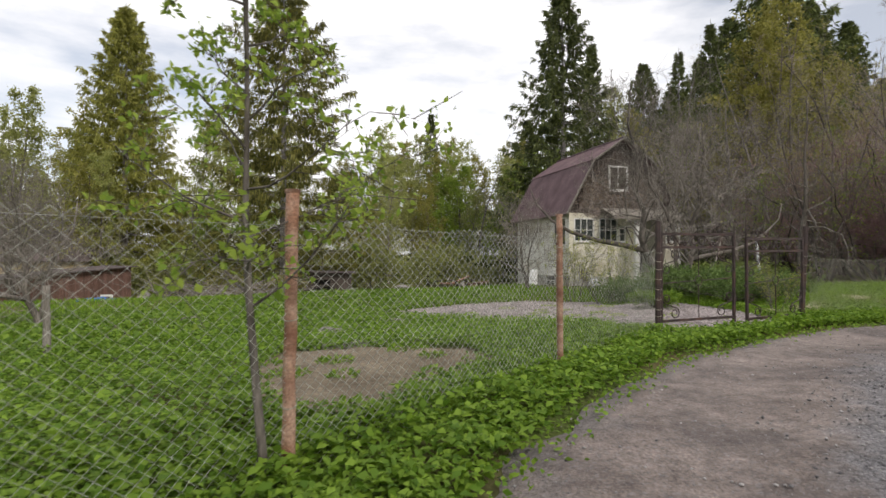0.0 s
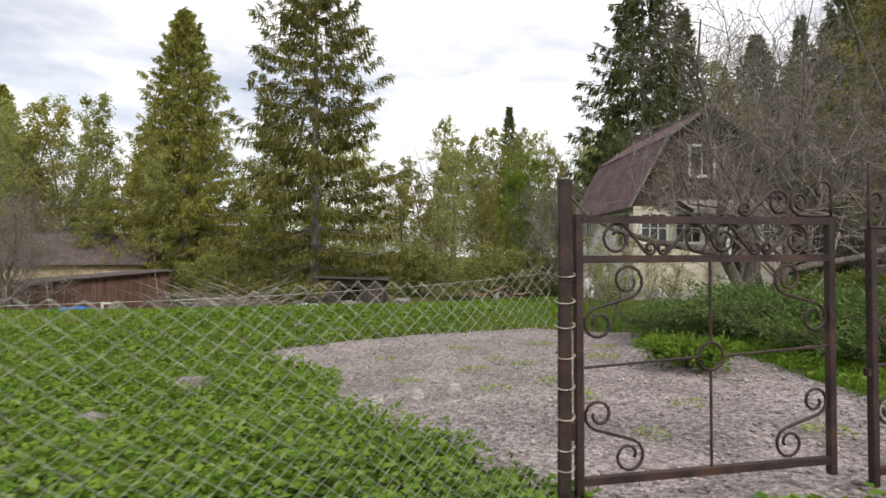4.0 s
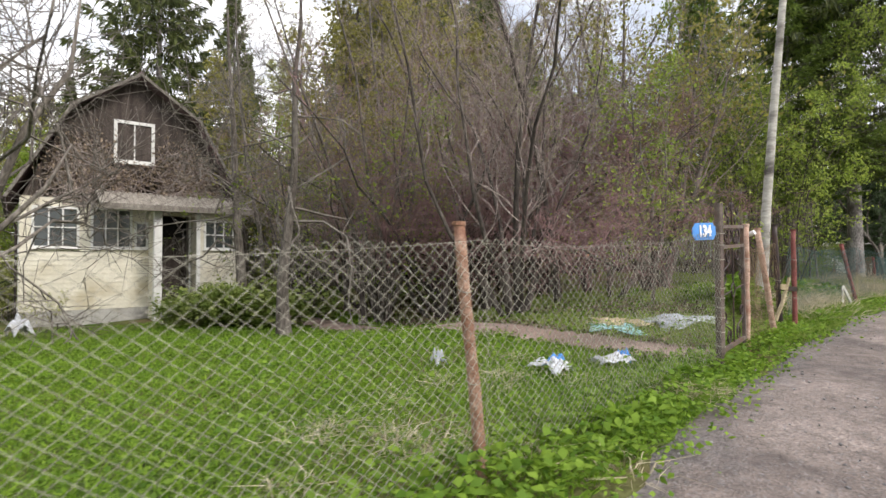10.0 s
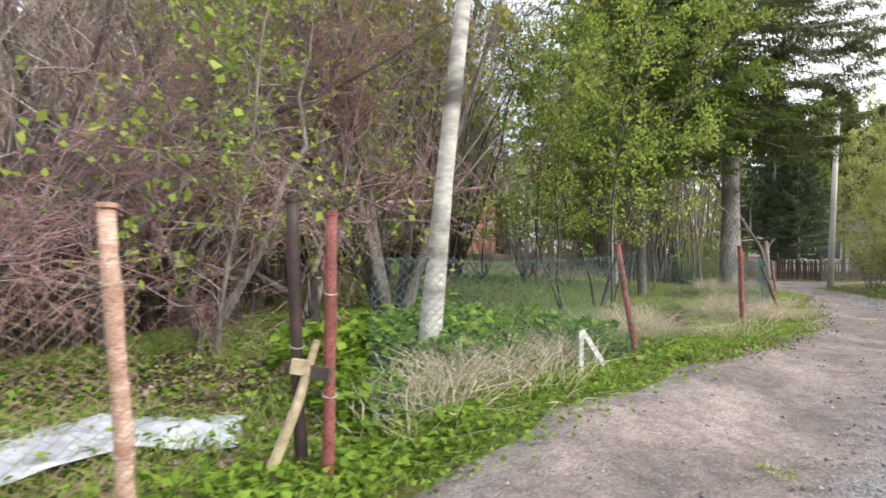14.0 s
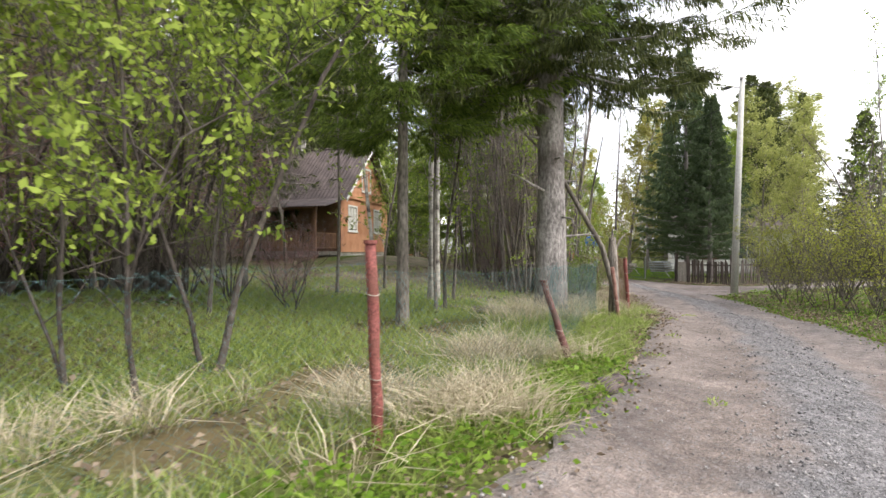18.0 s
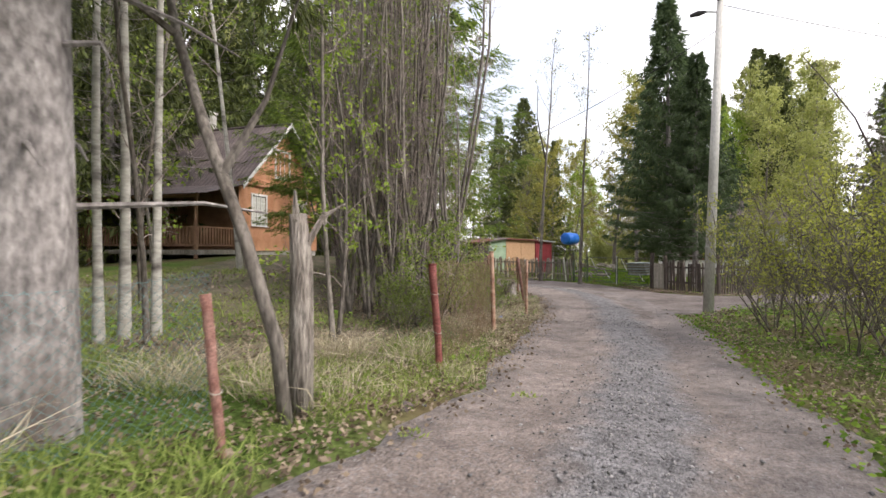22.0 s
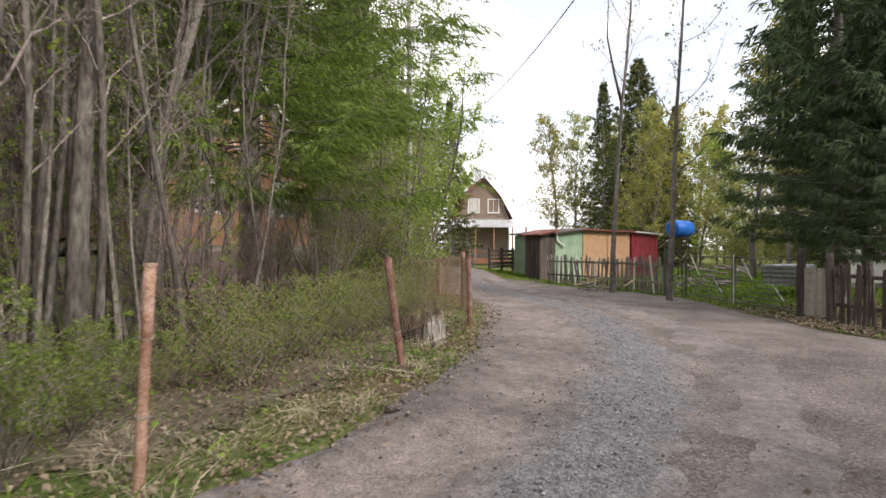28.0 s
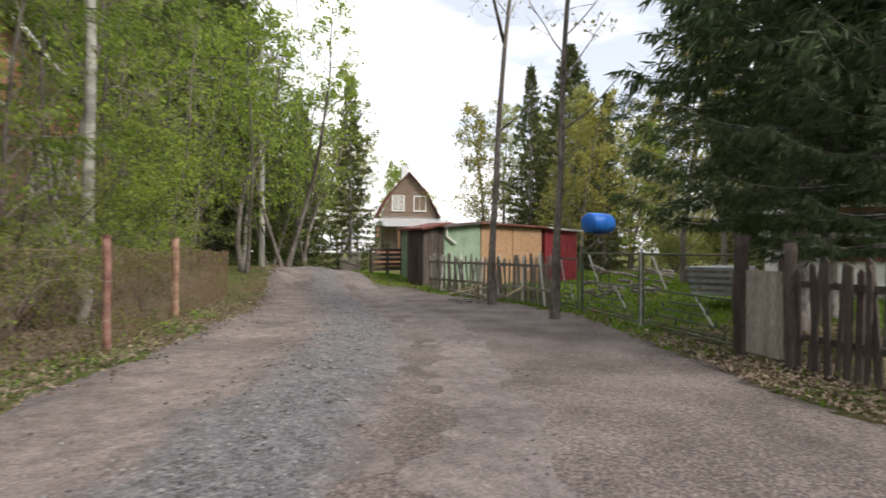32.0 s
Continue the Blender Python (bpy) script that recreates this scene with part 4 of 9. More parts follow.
def post(x, y, z0, z1, radius, material, label, top=(0, 0), bands=(), cap=True, seed=0, square=False, rough=0.12, name="fence_post"):
    """A fence post, uneven along its length, with wire ties round it."""
    rng = random.Random(seed)
    ob = thing(name, pose(x, y, z0), label, "fence post", "fence posts")
    h = z1 - z0
    s = Shape()
    k = 9
    if square:
        s.box(-radius, -radius, -0.25, radius, radius, h, Matrix.Identity(4), c=radius * 0.3)
    else:
        pts = [(top[0] * i / k + rng.uniform(-1, 1) * radius * rough, top[1] * i / k + rng.uniform(-1, 1) * radius * rough, -0.25 + (h + 0.25) * i / k) for i in range(k + 1)]
        s.tube(pts, [radius * rng.uniform(0.93, 1.07) for _ in range(k + 1)], 10)
    part("shaft", s, material, ob, smooth=not square)
    if cap:
        part("cap", Shape().tube([(top[0], top[1], h - 0.004), (top[0], top[1], h + 0.018)], radius * 1.18, 10), material, ob)
    for zb in bands:
        w = Shape()
        f = (zb + 0.25) / (h + 0.25)
        c = (top[0] * f, top[1] * f)
        r = radius * (1.5 if square else 1.12)
        w.tube([(c[0] + r * math.cos(a), c[1] + r * math.sin(a), zb + 0.012 * math.sin(a)) for a in [i * 0.5236 for i in range(13)]], 0.0035, 4)
        part("wire_tie", w, M_WIRE_OLD, ob)
    return ob


def scroll(ax, az, ar, bx, bz, br, turn=1.25, n=16):
    """A flat wrought scroll in the xz plane: it unwinds from a curl round a, runs straight over to b and winds up there."""
    d, base = math.hypot(bx - ax, bz - az), math.atan2(bz - az, bx - ax)
    k = math.acos(max(-1.0, min(1.0, (ar + br) / d)))
    out = []
    for i in range(n + 1):
        f = i / n
        w, r = base + k + turn * 6.283 * (1 - f), ar * (0.38 + 0.62 * f ** 0.7)
        out.append((ax + r * math.cos(w), 0, az + r * math.sin(w)))
    for i in range(n + 1):
        f = i / n
        w, r = base + math.pi + k + turn * 6.283 * f, br * (1 - 0.62 * f ** 1.4)
        out.append((bx + r * math.cos(w), 0, bz + r * math.sin(w)))
    return out


def hook(x, z, side, rise, r):
    """A bar that climbs a stile and curls over at the top."""
    out = [(x, 0, z), (x, 0, z + rise * 0.5), (x, 0, z + rise)]
    for i in range(1, 15):
        w = i / 14 * 4.4
        q = r * (1 - 0.35 * i / 14)
        out.append((x + side * (r - q * math.cos(w)), 0, z + rise + q * math.sin(w)))
    return out


def iron_leaf(name, width, height, label, crown=1, gap=0.205, foot=0.06, spike=0.0, units=2, lift=0.0, paint=None):
    """One leaf of a wrought-iron gate: frame, bars, ring and scrolls; x along the leaf, z up."""
    ob = thing(name, Matrix.Identity(4), label, "gate leaf", "iron gate leaves")
    t, r = 0.020, 0.0085
    paint = paint or M_GATE
    part("stile", Shape().box(0, -t, foot, 0.042, t, height, c=0.004), paint, ob)
    part("stile", Shape().box(width - 0.042, -t, foot, width, t, height, c=0.004), paint, ob)
    low = height - gap - 0.04
    for z in (height - 0.042, low, foot + 0.06):
        part("rail", Shape().box(0.042, -t * 0.9, z, width - 0.042, t * 0.9, z + 0.038), paint, ob)
    zm, cx = foot + 0.68, width / 2
    part("upright", Shape().tube([(cx, 0, foot + 0.1), (cx, 0, zm - 0.075)], 0.008, 6), M_GATE, ob)
    part("upright", Shape().tube([(cx, 0, zm + 0.075), (cx, 0, low)], 0.008, 6), M_GATE, ob)
    part("crossbar", Shape().tube([(0.042, 0, zm - 0.03), (cx - 0.073, 0, zm)], 0.008, 6), M_GATE, ob)
    part("crossbar", Shape().tube([(cx + 0.073, 0, zm), (width - 0.042, 0, zm + 0.03)], 0.008, 6), M_GATE, ob)
    part("ring", Shape().tube([(cx + 0.074 * math.cos(a), 0, zm + 0.074 * math.sin(a)) for a in [i * 0.349 for i in range(19)]], 0.008, 6, False), M_GATE, ob)

    def curl(points):
        part("scroll", Shape().tube(points, r, 6), M_GATE, ob, smooth=True)

    # mirrored scrolls between the two upper rails
    zc, big = (low + 0.038 + height - 0.042) / 2, (gap - 0.04) / 2
    zs = low + 0.04 + 0.036
    pitch = (width - 0.3) / units if units > 1 else width - 0.34
    for u in range(units):
        c = cx + (u - (units - 1) / 2) * pitch
        e = pitch * 0.5 - big
        for m in (-1, 1):
            curl([(c + m * (x - c) * -1, y, z) for x, y, z in scroll(c - e, zc, big, c - 0.038, zs, 0.034)])
    # corner scrolls under the middle rail and above the foot rail
    wide = min(0.27, width * 0.27)
    for m, edge in ((1, 0.042), (-1, width - 0.042)):
        curl([(edge + m * x, y, z) for x, y, z in scroll(wide - 0.02, low - 0.092, 0.088, 0.088, low - 0.31, 0.08)])
        curl([(edge + m * x, y, 2 * foot + 0.5 - z) for x, y, z in scroll(wide - 0.02, foot + 0.31, 0.086, 0.086, foot + 0.09, 0.078)])
    if crown:
        # crest that rises towards the meeting stile
        xs = (lambda v: width - v) if crown > 0 else (lambda v: v)
        curl([(xs(x), y, z) for x, y, z in hook(0.008, height, 1, 0.15 + lift, 0.055)])
        curl([(xs(x), y, z) for x, y, z in scroll(0.35, height + 0.078, 0.072, 0.555, height + 0.042, 0.038)])
        coil = [(0.21 + (0.066 - 0.042 * i / 22) * math.cos(-1.57 + 7.8 * i / 22), 0, height + 0.075 + (0.066 - 0.042 * i / 22) * math.sin(-1.57 + 7.8 * i / 22)) for i in range(23)]
        curl([(xs(x), y, z) for x, y, z in [(0.03, 0, height + 0.006), (0.12, 0, height + 0.006), (0.17, 0, height + 0.007)] + coil])
        if spike:
            part("spike", Shape().tube([(xs(0.012), 0, height - 0.02), (xs(0.012), 0, height + spike)], [0.009, 0.005], 6), M_GATE, ob)
    else:
        part("spike", Shape().tube([(cx, 0, height), (cx, 0, height + 0.3)], [0.008, 0.004], 6), M_GATE, ob)
        for m in (1, -1):
            curl([(cx + m * x, y, z) for x, y, z in hook(0.01, height, 1, 0.20, 0.045)])
            curl([(cx + m * x, y, z) for x, y, z in scroll(0.24, height + 0.15, 0.05, 0.15, height + 0.04, 0.035)])
    for z in (0.35, 1.15):
        hx = -0.012 if crown > 0 else width + 0.012
        part("hinge", Shape().tube([(hx, 0, z), (hx, 0, z + 0.09)], 0.014, 8), M_GATE, ob)
    return ob


# ---- houses ----
def lap_wall(length, z0, z1, board=0.14, thick=0.12, holes=(), proud=0.014):
    """A boarded wall along x from 0 to length, outside face towards -y, with openings (x0, x1, z0, z1) cut through."""
    s = Shape()
    n = max(1, round((z1 - z0) / board))
    h = (z1 - z0) / n
    for i in range(n):
        a, b = z0 + i * h, z0 + (i + 1) * h
        cuts = sorted((max(0, q[0]), min(length, q[1])) for q in holes if q[2] < b - 0.01 and q[3] > a + 0.01)
        x = 0.0
        runs = []
        for c0, c1 in cuts:
            if c0 > x:
                runs.append((x, c0))
            x = max(x, c1)
        if x < length:
            runs.append((x, length))
        for x0, x1 in runs:
            s.add([(x0, -proud, a), (x1, -proud, a), (x1, 0, b), (x0, 0, b), (x0, thick, a), (x1, thick, a), (x1, thick, b), (x0, thick, b)],
                  [(0, 1, 2, 3), (5, 4, 7, 6), (4, 0, 3, 7), (1, 5, 6, 2), (3, 2, 6, 7), (4, 5, 1, 0)])
    return s


def window(parent, x, z, w, h, m, bars=(1, 1), frame=0.07, name="window", glass=None, curtain=False, frame_mat=None, sill=True):
    """A window set into a wall: frame, glazing bars, glass and, behind it, a curtain. m places the wall."""
    fm = frame_mat or M_TRIM
    win = part(name, Shape().box(x - 0.02, 0.0, z - 0.02, x, 0.06, z), fm, parent, at=m)
    fr = Shape()
    fr.box(x - frame, -0.035, z - frame, x + w + frame, 0.03, z)
    fr.box(x - frame, -0.035, z + h, x + w + frame, 0.03, z + h + frame)
    fr.box(x - frame, -0.035, z, x, 0.03, z + h)
    fr.box(x + w, -0.035, z, x + w + frame, 0.03, z + h)
    part("frame", fr, fm, win)
    for i in range(1, bars[0] + 1):
        xx = x + w * i / (bars[0] + 1)
        part("glazing_bar", Shape().box(xx - 0.02, -0.01, z, xx + 0.02, 0.03, z + h), fm, win)
    for i in range(1, bars[1] + 1):
        zz = z + h * i / (bars[1] + 1)
        part("glazing_bar", Shape().box(x, -0.008, zz - 0.018, x + w, 0.028, zz + 0.018), fm, win)
    nx, nz = bars[0] + 1, bars[1] + 1
    for i in range(nx):
        for j in range(nz):
            part("pane", Shape().box(x + w * i / nx + 0.004, 0.032, z + h * j / nz + 0.004, x + w * (i + 1) / nx - 0.004, 0.037, z + h * (j + 1) / nz - 0.004), glass or M_GLASS, win)
    if curtain:
        k, pts = 24, []
        for i in range(k + 1):
            pts.append((x + w * i / k, 0.028 - 0.004 * math.cos(i * 1.9)))
        c = Shape()
        c.add([(px, py, z + h * 0.04) for px, py in pts] + [(px, py, z + h * 0.97) for px, py in pts], [(i, i + 1, k + 2 + i, k + 1 + i) for i in range(k)])
        part("curtain", c, M_CURTAIN, win)
    if sill:
        part("sill", Shape().box(x - frame - 0.03, -0.09, z - frame - 0.035, x + w + frame + 0.03, 0.0, z - frame), fm, win)
    return win


def sheet_roof(p00, p10, p11, p01, waves, amp=0.025, thick=0.03):
    """A corrugated roof sheet over four corners (eave start, eave end, ridge end, ridge start)."""
    p00, p10, p11, p01 = map(Vector, (p00, p10, p11, p01))
    n = (p10 - p00).cross(p01 - p00).normalized()
    k = waves * 4
    v, f = [], []
    for i in range(k + 1):
        u = i / k
        w = n * amp * math.sin(u * waves * 6.283)
        for a, b, o in ((p00, p10, 0), (p01, p11, 0), (p00, p10, 1), (p01, p11, 1)):
            v.append(tuple(a.lerp(b, u) + w - n * thick * o))
    for i in range(k):
        a, b = 4 * i, 4 * i + 4
        f += [(a, b, b + 1, a + 1), (a + 3, b + 3, b + 2, a + 2), (a + 2, b + 2, b, a), (a + 1, b + 1, b + 3, a + 3)]
    f += [(0, 1, 3, 2), (4 * k + 2, 4 * k + 3, 4 * k + 1, 4 * k)]
    return Shape().add(v, f)


def white_house():
    """Two-storey country house with a mansard roof and a glazed porch front."""
    W, D = 6.2, 7.4
    eave, floor, knee, ridge = 3.45, -0.05, 6.3, 7.6
    ob = thing("house", pose(7.8, 29.0, 0, 0, 0, 11), "white-boarded country house with a maroon corrugated mansard roof", "house")
    front = Matrix.Identity(4)
    left = pose(0, D, 0, 0, 0, -90)
    right = pose(W, 0, 0, 0, 0, 90)
    back = pose(W, D, 0, 0, 0, 180)
    wins = [(0.35, 1.42, 1.95, 3.1), (1.86, 2.88, 1.95, 3.12), (3.08, 3.36, 1.95, 2.72)]
    door = (3.75, 4.68, 0.15, 2.95)
    part("wall", lap_wall(W, floor, eave, holes=wins + [door]), M_CREAM, ob, "cream-white boarded front wall", front)
    lw = [(1.3, 2.0, 1.75, 3.05), (5.6, 7.0, 1.75, 3.15)]
    part("wall", lap_wall(D, floor, eave, holes=lw), M_WHITE, ob, "", left)
    part("wall", lap_wall(D, floor, eave), M_WHITE, ob, "", right)
    part("wall", lap_wall(W, floor, eave), M_WHITE, ob, "", back)
    base = -2.4
    low = [(1.6, 2.4, -1.75, -0.35), (4.6, 5.6, -1.9, -0.35)]
    part("basement_wall", lap_wall(D, base, floor, 0.4, holes=low, proud=0.0), M_CONCRETE, ob, "grey plastered basement wall", left)
    part("basement_wall", lap_wall(W, base, floor, 0.4, proud=0.0), M_CONCRETE, ob, "", front)
    part("basement_wall", lap_wall(D, base, floor, 0.4, proud=0.0), M_CONCRETE, ob, "", right)
    part("basement_wall", lap_wall(W, base, floor, 0.4, proud=0.0), M_CONCRETE, ob, "", back)
    for x0, x1, z0, z1 in wins:
        window(ob, x0, z0, x1 - x0, z1 - z0, front, (2 if x1 - x0 > 0.7 else 0, 1), 0.07)
    for x0, x1, z0, z1 in lw:
        window(ob, x0, z0, x1 - x0, z1 - z0, left, (1, 0), 0.08)
    for x0, x1, z0, z1 in low:
        window(ob, x0, z0, x1 - x0, z1 - z0, left, (1, 1), 0.06, sill=False)
    d = part("door", Shape().box(door[0], 0.30, door[2], door[1], 0.34, 2.3), M_DARKWOOD, ob, "dark brown wooden door under a porch", front)
    part("door_handle", Shape().tube([(3.85, 0.27, 1.2), (3.97, 0.27, 1.2)], 0.012, 6), M_WIRE, d)
    part("door_frame", Shape().box(3.66, -0.06, -0.4, 3.75, 0.02, 3.0).box(4.68, -0.06, -0.4, 4.74, 0.02, 3.0), M_TRIM, ob)
    # porch: a corner post and a glazed bay stand before the wall
    part("porch_post", Shape().box(3.42, -1.02, -0.9, 3.66, -0.8, 3.1, c=0.015), M_TRIM, ob, "white-boarded porch corner post")
    part("porch_wall", lap_wall(0.78, -0.6, 3.1, 0.14, 0.06), M_CREAM, ob, "", pose(3.44, -0.02, 0, 0, 0, -90))
    bay = pose(4.76, -1.0, 0)
    part("porch_wall", lap_wall(1.36, -0.7, 3.1, 0.14, 0.1, [(0.24, 1.12, 1.93, 2.8)]), M_CREAM, ob, "", bay)
    part("porch_wall", lap_wall(0.88, -0.7, 3.1, 0.14, 0.08), M_CREAM, ob, "", pose(6.12, -0.9, 0, 0, 0, 90))
    part("porch_wall", lap_wall(0.88, -0.7, 3.1, 0.14, 0.08), M_CREAM, ob, "", pose(4.76, -0.02, 0, 0, 0, -90))
    window(ob, 0.24, 1.93, 0.88, 0.87, bay, (2, 1), 0.07)
    part("corner_board", Shape().box(6.06, -1.03, -0.7, 6.18, -0.98, 3.1), M_TRIM, ob)
    part("corner_board", Shape().box(4.7, -1.03, -0.7, 4.82, -0.98, 3.1), M_TRIM, ob)
    # black panel behind the door stands for the unlit inside
    part("doorway_black", Shape().box(door[0], 0.35, 0.1, door[1], 0.40, 3.0), M_BLACK, ob)
    for i in range(3):
        part("step", Shape().box(3.7, -0.95 - 0.28 * i, -0.75, 4.68, -0.62 - 0.28 * i, 0.12 - 0.19 * i), M_GREYWOOD, ob)
    # roof: two lower and two upper slopes
    o, g = 0.35, 0.45
    ins, up = 1.25, knee
    for sx in (0, 1):
        fx = (lambda v: v) if sx == 0 else (lambda v: W - v)
        a, b = (-g, D + g) if sx == 0 else (D + g, -g)
        part("roof", sheet_roof((fx(-o), b, eave - 0.08), (fx(-o), a, eave - 0.08), (fx(ins), a, up), (fx(ins), b, up), 46), M_ROOF, ob, "maroon corrugated roof sheet", smooth=False)
        part("roof", sheet_roof((fx(ins - 0.05), b, up + 0.02), (fx(ins - 0.05), a, up + 0.02), (fx(W / 2), a, ridge), (fx(W / 2), b, ridge), 46), M_ROOF, ob, "maroon corrugated roof sheet")
        part("gutter", Shape().tube([(fx(-o - 0.05), -g, eave - 0.13), (fx(-o - 0.05), D + g, eave - 0.17)], 0.05, 8), M_DARKWOOD, ob)
    part("ridge_cap", Shape().tube([(W / 2, -g, ridge + 0.02), (W / 2, D + g, ridge + 0.02)], 0.08, 8), M_ROOF, ob)
    for y, t in ((0.06, 0.05), (D - 0.1, 0.05)):
        gb = Shape()
        gb.add([(0.05, y, eave), (W - 0.05, y, eave), (W - ins - 0.02, y, up - 0.03), (W / 2, y, ridge - 0.06), (ins + 0.02, y, up - 0.03),
                (0.05, y + t, eave), (W - 0.05, y + t, eave), (W - ins - 0.02, y + t, up - 0.03), (W / 2, y + t, ridge - 0.06), (ins + 0.02, y + t, up - 0.03)],
               [(0, 1, 2, 3, 4), (9, 8, 7, 6, 5), (0, 5, 6, 1), (1, 6, 7, 2), (2, 7, 8, 3), (3, 8, 9, 4), (4, 9, 5, 0)])
        part("gable", gb, M_DARKWOOD, ob, "dark-stained boarded gable")
    for i in range(30):
        x = 0.15 + i * 0.2
        top = np.interp(x, [0, ins, W / 2, W - ins, W], [eave, up, ridge, up, eave]) - 0.12
        if top - eave > 0.3 and not 2.2 < x < 3.9:
            part("batten", Shape().box(x, 0.03, eave, x + 0.045, 0.058, top), M_DARKWOOD, ob)
    window(ob, 2.5, 4.82, 1.0, 1.2, pose(0, 0.05, 0), (1, 0), 0.10, curtain=True)
    q = np.random.default_rng(77)
    stems = []
    for i in range(420):
        x, z = q.uniform(0.3, W - 0.3), q.uniform(eave - 0.3, eave + 0.8)
        line = [np.array([x, q.uniform(-0.10, 0.0), z])]
        for _ in range(7):
            step = np.array([q.normal() * 0.22, q.normal() * 0.03, q.uniform(-0.02, 0.36)])
            line.append(line[-1] + step)
        line = np.array(line)
        line[:, 1] = np.clip(line[:, 1], -0.22, 0.0)
        roof = np.interp(line[:, 0], [0, ins, W / 2, W - ins, W], [eave, up, ridge, up, eave]) - 0.15
        clear = (line[:, 2] < roof) & ~((line[:, 0] > 2.4) & (line[:, 0] < 3.6) & (line[:, 2] > 4.7) & (line[:, 2] < 6.1))
        if clear.all():
            stems.append((line, np.linspace(0.024, 0.01, 8)))
    at = np.concatenate([w[0][2:] for w in stems])
    at = np.repeat(at, 3, 0) + q.normal(size=(3 * len(at), 3)) * np.array([0.12, 0.02, 0.12])
    lv, lf = blades(q, at, q.normal(size=at.shape) + np.array([0, 0, -0.6]), 0.11, 0.06)
    tagged(part("dry_leaves", mesh_np("dry_leaves", lv, lf, M_LITTER), M_LITTER, ob, "withered leaves on the vine"), kind="stuff")
    v, f = tubes(stems, 4)
    tagged(part("climbing_vine", mesh_np("climbing_vine", v, f, M_TWIG), M_TWIG, ob, "dry leafless vine over the gable"), kind="stuff")
    barge = Shape()
    for sx in (0, 1):
        fx = (lambda v: v) if sx == 0 else (lambda v: W - v)
        for (x0, z0), (x1, z1) in (((-o, eave - 0.1), (ins, up)), ((ins, up), (W / 2, ridge))):
            barge.tube([(fx(x0), -g - 0.02, z0), (fx(x1), -g - 0.02, z1)], 0.06, 4)
    part("bargeboard", barge, M_GREYWOOD, ob)
    # lean-to roof over the front
    part("porch_roof", sheet_roof((1.9, -1.35, eave - 0.22), (6.5, -1.35, eave - 0.22), (6.5, 0.02, eave + 0.32), (1.9, 0.02, eave + 0.32), 30, 0.02), M_GREYWOOD, ob, "mossy grey lean-to porch roof")
    part("fascia", Shape().box(1.9, -1.37, eave - 0.38, 6.5, -1.33, eave - 0.2), M_GREYWOOD, ob)
    part("downpipe", Shape().tube([(-0.25, D + 0.2, eave - 0.2), (-0.08, D + 0.1, eave - 0.6), (-0.08, D + 0.1, -1.9)], 0.045, 8), M_DARKWOOD, ob)
    return ob


